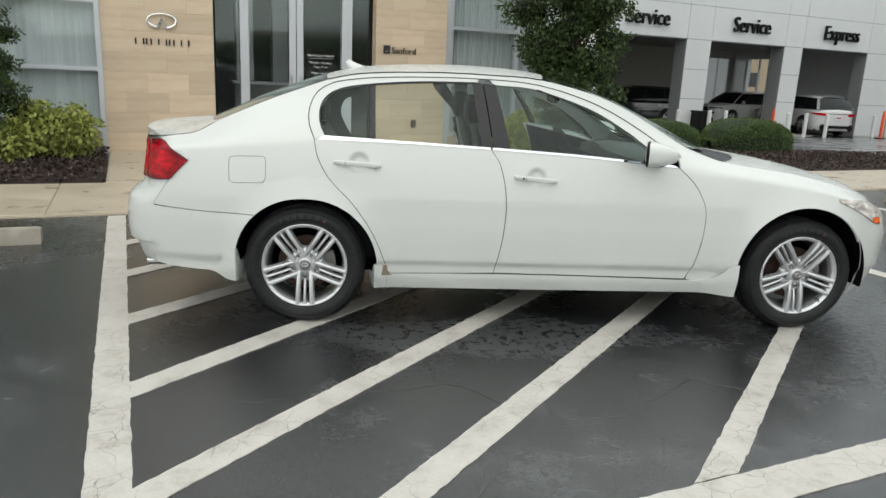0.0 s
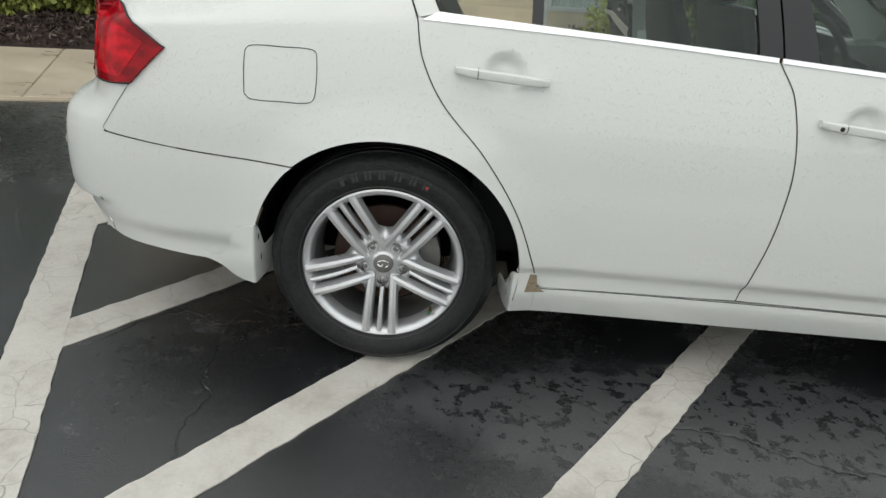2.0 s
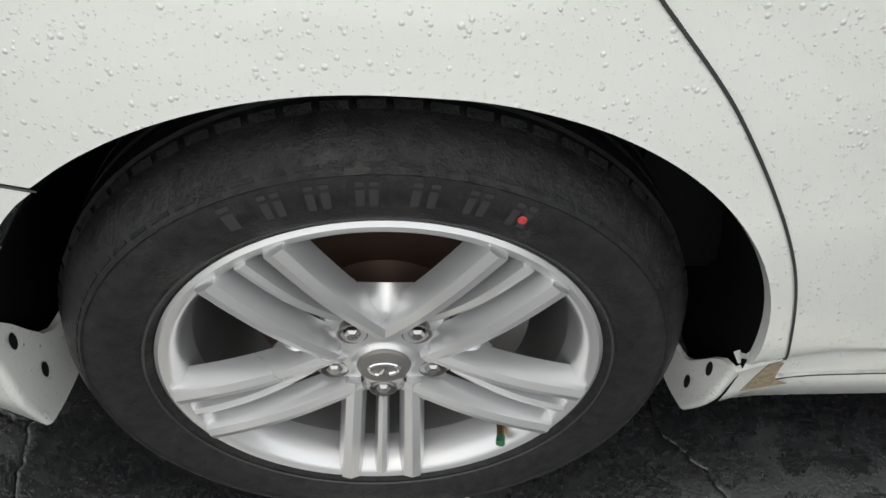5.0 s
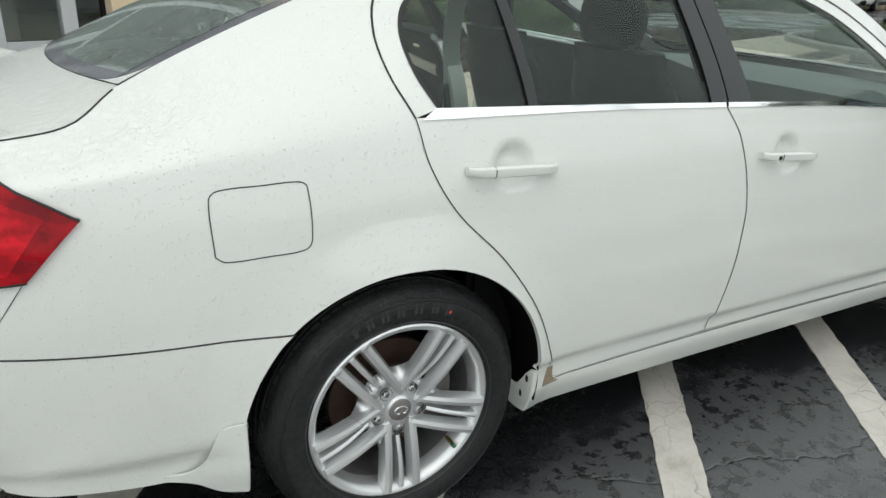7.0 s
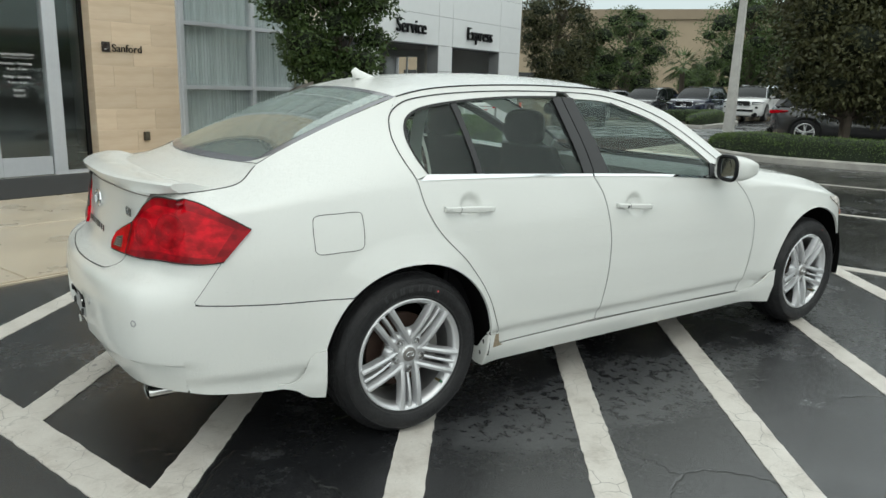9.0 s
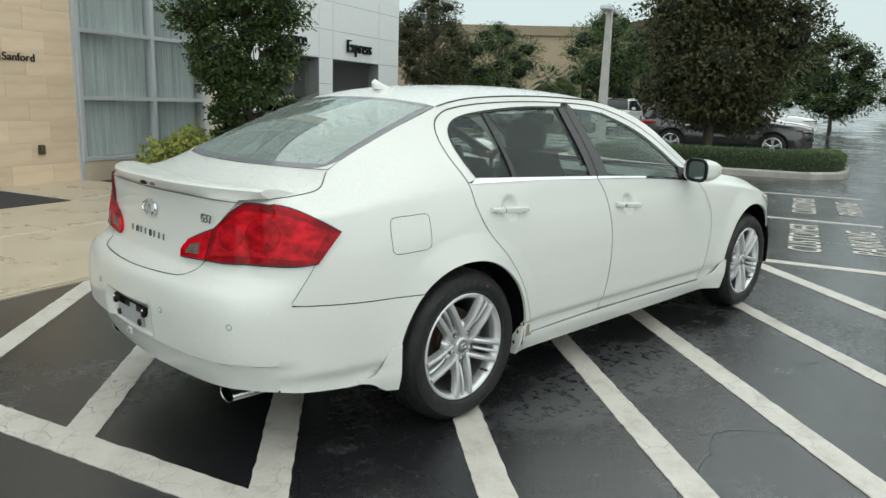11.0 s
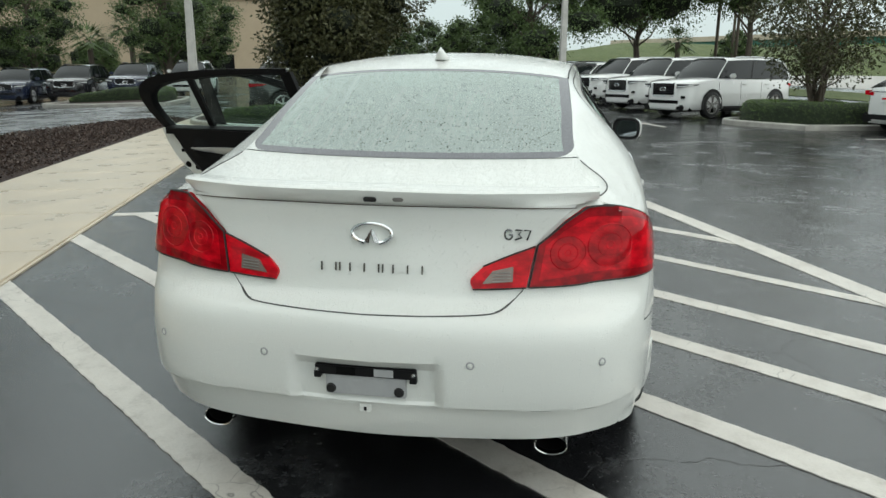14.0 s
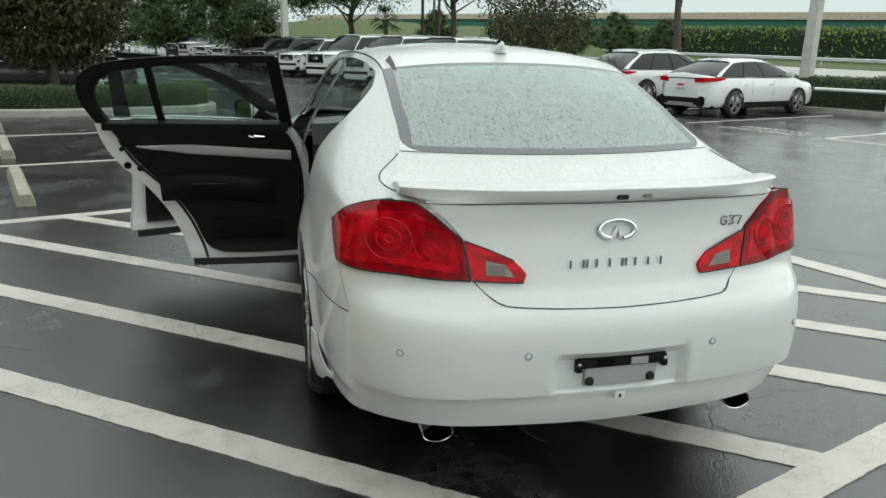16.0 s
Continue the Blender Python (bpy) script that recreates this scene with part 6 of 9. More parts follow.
# ---- wheels
def make_wheel(at, parent, sgn):
    """Tyre, five groups of split spokes, disc and caliper; the outer face looks to -y before the turn."""
    turn = Matrix.Translation(at) @ (Matrix.Identity(4) if sgn < 0 else Matrix.Rotation(math.pi, 4, "Z"))
    R, W = 0.327, 0.112

    def fix(bm):
        bmesh.ops.transform(bm, matrix=turn, verts=bm.verts)
        return bm

    prof = [(0.222, -0.060), (0.228, -0.088), (0.236, -0.098), (0.250, -0.107), (0.268, -0.113), (0.285, -0.1135), (0.2945, -0.1105), (0.2965, -0.1120), (0.2985, -0.1090), (0.309, -0.098), (0.315, -0.091), (0.3205, -0.082), (0.3255, -0.070), (0.327, -0.040), (0.327, 0.040), (0.3225, 0.084), (0.311, 0.100), (0.285, 0.113), (0.25, 0.107), (0.225, 0.06)]
    w = part("wheel", fix(lathe(bmesh.new(), prof, 96)), TYRE, parent, "silver alloy wheel with a wet black tyre")
    # shoulder blocks and circumferential grooves of the tread
    bm = bmesh.new()
    for k in range(72):
        a = math.tau * k / 72
        for y0, y1, r0, r1 in ((-0.1075, -0.062, 0.297, 0.3300), (0.062, 0.1075, 0.297, 0.3300)):
            pts = []
            for aa, rr, yy in ((a, 1, y0), (a + 0.066, 1, y0), (a + 0.078, 1, y1), (a + 0.010, 1, y1)):
                rad = r0 + 0.004 if abs(yy) > 0.09 else r1
                pts.append((rad * math.cos(aa), yy, rad * math.sin(aa)))
            base = [((0.288 if abs(p[1]) > 0.09 else 0.318) * p[0] / math.hypot(p[0], p[2]), p[1] * (0.93 if abs(p[1]) > 0.09 else 1.0), (0.288 if abs(p[1]) > 0.09 else 0.318) * p[2] / math.hypot(p[0], p[2])) for p in pts]
            t = [bm.verts.new(p) for p in pts]
            b = [bm.verts.new(p) for p in base]
            bm.faces.new(t)
            for i in range(4):
                bm.faces.new((t[i], t[(i + 1) % 4], b[(i + 1) % 4], b[i]))
    for yc in (-0.036, 0.0, 0.036):
        lathe(bm, [(0.326, yc - 0.013), (0.3305, yc - 0.0125), (0.3305, yc + 0.0125), (0.326, yc + 0.013)], 72)
    bmesh.ops.recalc_face_normals(bm, faces=bm.faces)
    part("tread", fix(bm), TYRE, w, "", True, 30)
    # raised sidewall strokes in place of the maker's lettering
    for k, (a0, wd) in enumerate(((118, 1.2), (111, 3.6), (103.5, 4.0), (95.5, 3.6), (86.5, 4.4), (77.5, 3.8), (69.5, 3.6))):
        for j in range(2):
            bm = bmesh.new()
            b0 = radians(a0 - j * wd * 0.62)
            pts = [(r * math.cos(b0 + da), -0.1142 - 0.0012 * (r > 0.27) + 0.004 * max(0, (r - 0.283) / 0.012), r * math.sin(b0 + da)) for r, da in ((0.266, 0.0), (0.266, -0.026), (0.290, -0.030), (0.290, -0.004))]
            t = [bm.verts.new(p) for p in pts]
            b = [bm.verts.new((p[0], p[1] + 0.004, p[2])) for p in pts]
            bm.faces.new(t[::-1])
            for i in range(4):
                bm.faces.new((t[i], t[(i + 1) % 4], b[(i + 1) % 4], b[i]))
            bmesh.ops.recalc_face_normals(bm, faces=bm.faces)
            part("sidewall_stroke", fix(bm), SIDEWALL, w, "", False)
    bm = lathe(bmesh.new(), [(0.241, -0.1035), (0.2425, -0.1052), (0.244, -0.1045)], 96)
    part("rim_guard", fix(bm), SIDEWALL, w)
    dot = lathe(bmesh.new(), [(0.0, -0.1163), (0.0035, -0.116), (0.0042, -0.1145)], 14, "Y", (0.108, 0, 0.253))
    part("paint_dot", fix(dot), plain("red_paint_dot", (0.45, 0.05, 0.05), 0.5), w, "small red paint dot")
    # rim: lip, barrel and spokes
    lipbm = lathe(bmesh.new(), [(0.205, -0.052), (0.210, -0.080), (0.217, -0.0945), (0.222, -0.0985), (0.229, -0.1005), (0.2335, -0.0975), (0.233, -0.090), (0.226, -0.08)], 96)
    rim = part("rim", fix(lipbm), ALLOY, w)
    part("barrel", fix(lathe(bmesh.new(), [(0.206, -0.055), (0.200, -0.02), (0.196, 0.05), (0.205, 0.095)], 72)), BARREL, rim, "inner barrel, its alloy coloured darker for shade")

    def spoke(bm, l0, l1, r0, r1, half0, half1, y0, y1, crown, ang):
        """A bar of wedge section from the hub to the lip; l: offset across, r: along."""
        n = 12
        ca, sa = math.cos(ang), math.sin(ang)
        rows = []
        for k in range(n):
            t = k / (n - 1)
            r, l = r0 + (r1 - r0) * t, l0 + (l1 - l0) * t
            h = half0 + (half1 - half0) * t
            y = y0 + (y1 - y0) * t - 0.012 * math.sin(math.pi * t) * 0.6
            row = []
            for dl, dy in ((-h * 1.15, 0.020), (-h, 0.004), (-h * 0.72, -crown * 0.75), (0, -crown), (h * 0.72, -crown * 0.75), (h, 0.004), (h * 1.15, 0.020)):
                p, q = r, l + dl
                row.append((p * ca - q * sa, y + dy, p * sa + q * ca))
            rows.append(row)
        # sloped end facet on the lip
        end = []
        for (x, y, z) in rows[-1]:
            d = math.hypot(x, z)
            end.append((x * (d + 0.0065) / d, max(y + 0.016, -0.088), z * (d + 0.0065) / d))
        rows.append(end)
        sheet(bm, rows)

    for k in range(5):
        phi = radians(270 + 72 * k)
        for args in ((-0.0320, -0.0395, 0.034, 0.219, 0.0120, 0.0145, -0.074, -0.0965, 0.0115), (0.0320, 0.0395, 0.034, 0.219, 0.0120, 0.0145, -0.074, -0.0965, 0.0115), (0.0, 0.0, 0.080, 0.218, 0.0068, 0.0088, -0.064, -0.0925, 0.0095)):
            bm = bmesh.new()
            spoke(bm, *args, phi)
            bmesh.ops.recalc_face_normals(bm, faces=bm.faces)
            part("spoke", fix(bm), ALLOY, rim, "", True, 24)
        # saddle that closes the group round the nut, down to the two slots
        bm = bmesh.new()
        rows = []
        for c in np.linspace(-0.024, 0.024, 13):
            far = 0.100 - 0.010 * (abs(abs(c) - 0.013) / 0.013) ** 2
            rows.append([(a * math.cos(phi) - c * math.sin(phi), -0.0655 - 0.10 * max(0, abs(c) - 0.016) + 0.020 * t ** 3, a * math.sin(phi) + c * math.cos(phi)) for t, a in ((t, 0.062 + (far - 0.062) * t) for t in np.linspace(0, 1, 7))])
        sheet(bm, rows)
        bmesh.ops.recalc_face_normals(bm, faces=bm.faces)
        part("saddle", fix(bm), ALLOY, rim, "", True, 60)
    # webs that round out the crotch between neighbouring bars
    for k in range(5):
        phi = radians(270 + 36 + 72 * k)
        bm = bmesh.new()
        rows = []
        for c in np.linspace(-0.027, 0.027, 11):
            a0 = 0.0825 + abs(c) / 0.727 - 0.010
            a1 = max(0.106 + 14 * c * c, a0 + 0.004)
            rows.append([(a * math.cos(phi) - c * math.sin(phi), -0.080 + 0.024 * t * t - 0.008 * (abs(c) / 0.027) ** 2, a * math.sin(phi) + c * math.cos(phi)) for t, a in ((t, a0 + (a1 - a0) * t) for t in np.linspace(0, 1, 6))])
        sheet(bm, rows)
        bmesh.ops.recalc_face_normals(bm, faces=bm.faces)
        part("web", fix(bm), ALLOY, rim, "", True, 60)
    hub = lathe(bmesh.new(), [(0.0, -0.083), (0.028, -0.083), (0.033, -0.078), (0.037, -0.0765), (0.042, -0.077), (0.062, -0.072), (0.070, -0.058), (0.072, -0.02)], 60)
    part("hub", fix(hub), ALLOY, rim)
    cap = part("centre_cap", fix(lathe(bmesh.new(), [(0.0, -0.0895), (0.020, -0.0890), (0.0275, -0.0865), (0.0295, -0.083)], 40)), CALIPER, rim, "grey centre cap")
    em = emblem(bmesh.new(), 0.016, 0.010, 0.0019)
    bmesh.ops.transform(em, matrix=pose(0, -0.0895, 0.002), verts=em.verts)
    part("cap_emblem", fix(em), CHROME, cap)
    for k in range(5):
        a = radians(270 + 72 * k)
        c = (0.0572 * math.cos(a), 0, 0.0572 * math.sin(a))
        # well ring in grey, not alloy: the pocket's shade is in its colour
        part("nut_well", fix(lathe(bmesh.new(), [(0.0162, -0.0765), (0.0150, -0.0770), (0.0138, -0.066)], 20, "Y", c)), CALIPER, rim)
        part("wheel_nut", fix(lathe(bmesh.new(), [(0.0, -0.0800), (0.0062, -0.0800), (0.0092, -0.0770), (0.0098, -0.060)], 6, "Y", c)), NUT, rim, "", False)
    vx, vz = 0.150, -0.146
    bm = tube(bmesh.new(), [(vx, -0.055, vz), (vx * 0.985, -0.082, vz * 0.985), (vx * 0.965, -0.100, vz * 0.965)], [0.0055, 0.0055, 0.0045], 10)
    valve = part("valve", fix(bm), BRASS, rim, "short brass valve stem")
    part("valve_cap", fix(tube(bmesh.new(), [(vx * 0.972, -0.094, vz * 0.972), (vx * 0.960, -0.104, vz * 0.960)], 0.0058, 10)), GREENCAP, valve, "green valve cap")
    # brake
    part("brake_disc", fix(lathe(bmesh.new(), [(0.070, -0.030), (0.078, -0.012), (0.085, -0.006), (0.152, -0.006), (0.154, 0.0), (0.152, 0.012), (0.05, 0.012)], 60)), RUST, w, "rusty brake disc")
    cb = bmesh.new()
    for k in range(12):
        a = radians((-38 if sgn < 0 else 142) + k * 6)
        rr = [0.105, 0.165]
        for r in rr:
            for y in (-0.032, 0.03):
                cb.verts.new((r * math.cos(a), y, r * math.sin(a)))
    vs = list(cb.verts)
    for k in range(11):
        q, r = vs[4 * k: 4 * k + 4], vs[4 * k + 4: 4 * k + 8]
        for i, j in ((0, 1), (1, 3), (3, 2), (2, 0)):
            cb.faces.new((q[i], q[j], r[j], r[i]))
    for q in (vs[:4], vs[-4:]):
        cb.faces.new((q[0], q[1], q[3], q[2]))
    bmesh.ops.recalc_face_normals(cb, faces=cb.faces)
    part("brake_caliper", fix(cb), CALIPER, w)
    return w


SIDEWALL = plain("raised_sidewall_rubber", (0.028, 0.028, 0.029), 0.5, 0, 60, 0.2)
# silver alloy again, darkened to put the shade inside the rim into it
BARREL = plain("inner_alloy_darkened_for_shade", (0.36, 0.36, 0.365), 0.38, 0.8, 30, 0.12)
NUT = plain("steel_wheel_nut", (0.42, 0.42, 0.42), 0.25, 1.0, 60, 0.1)
BRASS = plain("brass_valve", (0.40, 0.30, 0.14), 0.35, 0.9, 60, 0.15)
GREENCAP = plain("green_valve_cap", (0.03, 0.12, 0.06), 0.4)
for x in (0.0, 2.85):
    for sgn in (-1, 1):
        make_wheel((x, sgn * 0.762, 0.328 + fall(x, sgn * 0.762)), car, sgn)

# ---- wheel wells, underbody
for cx, cz, r in ((0.01, 0.325, 0.385), (2.845, 0.346, 0.40)):
    for sgn in (-1, 1):
        bm = bmesh.new()
        sheet(bm, [[(cx + r * math.cos(a), sgn * y, cz + r * math.sin(a)) for a in np.linspace(radians(-11), radians(191), 33)] for y in (0.862, 0.80, 0.62, 0.50)])
        part("wheel_well", bm, DARK, car, "black wheel well liner")
        bm = bmesh.new()
        bm.faces.new([bm.verts.new((cx + r * math.cos(a), sgn * 0.50, cz + r * math.sin(a))) for a in np.linspace(radians(-11), radians(191), 33)])
        part("well_back", bm, DARK, car, smooth=False)
ub = bmesh.new()
for x0, x1, w in ((-0.92, -0.40, 0.42), (0.42, 2.44, 0.74), (3.25, 3.40, 0.5)):
    box(ub, x0, -w, 0.20 if x0 > 0 else 0.30, x1, w, 0.34)
box(ub, -0.40, -0.49, 0.21, 0.41, 0.49, 0.40)
box(ub, 2.44, -0.49, 0.21, 3.25, 0.49, 0.40)
part("underbody", ub, DARK, car, "dark underbody", False)
# dark backing behind the joints between the panels
for line in (DOOR_L[:6], DOOR_B, DOOR_F):
    seam(line, -1, car, 0.040, -0.016, "joint_backing", SEAL)
jb = bmesh.new()
sheet(jb, [[flip(lower(u, z, -0.035), s) for u, s in [(q, -1) for q in np.linspace(-0.75, UREAR, 20)] + [(q, 1) for q in np.linspace(UREAR, -0.75, 20)]] for z in np.linspace(0.60, 0.92, 14)])
part("joint_backing", jb, SEAL, car)

# rust-eaten foot of the rear door opening
panel("rust_patch", [coons([(0.420, 0.279), (0.482, 0.281)], [(0.430, 0.340), (0.4495, 0.338)], [(0.420, 0.279), (0.424, 0.300), (0.430, 0.340)], [(0.482, 0.281), (0.464, 0.2905), (0.456, 0.302), (0.4495, 0.338)], 10, 8)], -1, car, plain("flaking_rust", (0.25, 0.20, 0.135), 0.8, 0, 170, 0.75, 0.9), "flaked grey-brown rust patch at the sill", 0.0075, 0.001)

# ---------------------------------------------------------------- inside the sedan
inside = part("cabin_floor", boxed(0.30, -0.70, 0.34, 2.30, 0.70, 0.37), TRIM, car, "black carpet", False)
part("parcel_shelf", boxed(-0.52, -0.56, 1.035, -0.10, 0.56, 1.055, bevel=0.01), TRIM, car, "black parcel shelf")
part("rear_bulkhead", boxed(-0.16, -0.66, 0.37, -0.10, 0.66, 1.04), TRIM, car, "", False)


def seat_back(x, y, w, tall, lean, name="seat_back"):
    bm = bmesh.new()
    rows = []
    for k in range(9):
        t = k / 8
        ww = w * (0.94 + 0.12 * math.sin(math.pi * t)) * (1 if t < 0.85 else 0.86)
        d = 0.065 * (1 - 0.35 * t)
        cx, cz = x - lean * t, 0.50 + tall * t
        rows.append([(cx + d * math.copysign(abs(math.cos(a)) ** 0.6, math.cos(a)), y + ww * math.copysign(abs(math.sin(a)) ** 0.5, math.sin(a)), cz) for a in np.linspace(0, math.tau, 25)])
    sheet(bm, rows)
    bmesh.ops.remove_doubles(bm, verts=bm.verts, dist=1e-5)
    bmesh.ops.holes_fill(bm, edges=bm.edges)
    bmesh.ops.recalc_face_normals(bm, faces=bm.faces)
    return bm


def headrest(x, y, z, w=0.13):
    bm = bmesh.new()
    bmesh.ops.create_uvsphere(bm, u_segments=20, v_segments=12, radius=1)
    for v in bm.verts:
        v.co = Vector([math.copysign(abs(c) ** 0.65, c) for c in v.co])
        v.co = Vector((x + 0.055 * v.co.x, y + w * v.co.y, z + 0.09 * v.co.z))
    return bm


for y in (-0.36, 0.36):
    st = part("front_seat", seat_back(1.18, y, 0.24, 0.60, 0.20), TRIM, car, "black leather front seat")
    part("headrest", headrest(0.95, y, 1.185), TRIM, st)
    part("cushion", boxed(1.10, y - 0.24, 0.42, 1.62, y + 0.24, 0.56, bevel=0.05), TRIM, st)
    for dy in (-0.05, 0.05):
        part("headrest_post", tube(bmesh.new(), [(0.985, y + dy, 1.06), (0.965, y + dy, 1.14)], 0.006, 8), CHROME, st)
bench = part("rear_seat", seat_back(0.22, 0.0, 0.60, 0.54, 0.22), TRIM, car, "black leather rear bench")
part("cushion", boxed(0.20, -0.62, 0.42, 0.68, 0.62, 0.56, bevel=0.05), TRIM, bench)
for y in (-0.38, 0.38):
    part("headrest", headrest(-0.01, y, 1.09, 0.14), TRIM, bench)
dash = bmesh.new()
rows = []
for y in np.linspace(-0.70, 0.70, 25):
    rows.append([(1.98, y, 0.62), (1.90, y, 0.80), (1.93, y, 0.93 + 0.03 * math.exp(-((y - 0.36) / 0.14) ** 2)), (2.05, y, 0.955 + 0.02 * math.exp(-((y - 0.36) / 0.14) ** 2)), (2.40, y, 0.945)])
sheet(dash, rows)
part("dashboard", dash, plain("dark_grey_dashboard", (0.055, 0.058, 0.058), 0.38, 0, 140, 0.15, 0.2), car, "dark grey dashboard")
bm = bmesh.new()
wc = Vector((1.72, 0.36, 0.88))
tube(bm, [wc + Vector((-0.075 * math.sin(a), 0.185 * math.cos(a), 0.17 * math.sin(a))) for a in np.linspace(0, math.tau, 33)], 0.016, 8, False)
for a in (0.1, math.pi - 0.1, -math.pi / 2):
    tube(bm, [wc + Vector((0.03, 0, 0)), wc + Vector((-0.075 * math.sin(a), 0.18 * math.cos(a), 0.165 * math.sin(a)))], 0.016, 6)
tube(bm, [wc + Vector((0.0, 0, 0)), wc + Vector((0.26, 0, -0.07))], 0.05, 10)
part("steering_wheel", bm, TRIM, car, "black steering wheel")
rm = part("interior_mirror", boxed(1.50, -0.125, 1.235, 1.53, 0.125, 1.30, bevel=0.012), BLACK, car)
part("mirror_stem", tube(bmesh.new(), [(1.53, 0, 1.27), (1.60, 0, 1.33)], 0.008, 8), BLACK, rm)
hl_bm = bmesh.new()
sheet(hl_bm, [[top(u, s, -0.02) for s in np.linspace(-0.94, 0.94, 25)] for u in np.linspace(0.12, 1.28, 14)])
part("headlining", hl_bm, plain("pale_grey_headlining", (0.42, 0.42, 0.40), 0.9), car, "pale grey headlining")
for sgn in (-1, 1):
    # inner pillars and the edge of the door opening
    for pts, w in (([(1.05, 0.35), (1.06, 0.80), (1.01, 1.05), (0.965, 1.33)], 0.075), ([(0.40, 0.36), (0.22, 0.70), (0.06, 0.90), (0.02, 1.10), (0.06, 1.24)], 0.05), ([(2.16, 0.36), (2.20, 0.70), (2.10, 0.93), (1.75, 1.20), (1.32, 1.35)], 0.05)):
        if sgn < 0:
            seam(pts[2:], sgn, car, w, -0.055, "inner_pillar", TRIM, 16)
        else:
            seam(pts, sgn, car, w * 1.2, -0.02, "door_pillar", BODY, 24)
            seam(pts, sgn, car, w * 0.7, -0.012, "door_seal", SEAL, 24)
seam([(0.30, 0.62), (0.10, 0.88), (0.02, 1.08), (0.08, 1.24), (0.22, 1.30)], 1, car, 0.17, -0.05, "inner_pillar", plain("grey_beige_pillar_trim", (0.16, 0.145, 0.125), 0.8, 0, 120, 0.1), 24)
part("door_sill", boxed(0.42, 0.66, 0.26, 2.20, 0.82, 0.345, bevel=0.012), BODY, car)
part("sill_plate", boxed(0.50, 0.70, 0.345, 2.10, 0.80, 0.350), BLACK, car, smooth=False)
for y in (-0.705,):
    for u0, u1, z1 in ((0.14, 1.0, 0.98), (1.06, 2.08, 0.93)):
        tr = part("door_trim", boxed(u0 + 0.10, y - 0.03, 0.36, u1, y, z1, bevel=0.02), TRIM, car, "black inner door trim")


# ---------------------------------------------------------------- the two open doors on the far side
def inner_shell(door, pts_low, pts_high, start, end, depth, mat, name, label="", n=40, m=30):
    """The inner face of a door, set in from its skin."""
    bm = bmesh.new()
    rows = coons(pts_low, pts_high, start, end, n, m)
    sheet(bm, [[flip(lower(q[0], q[1], -depth), 1) for q in row] for row in rows])
    return part(name, bm, mat, door, label)


def swing(door, hinge, degrees):
    door.matrix_basis = Matrix.Translation(hinge) @ Matrix.Rotation(radians(degrees), 4, "Z") @ Matrix.Translation(-Vector(hinge))


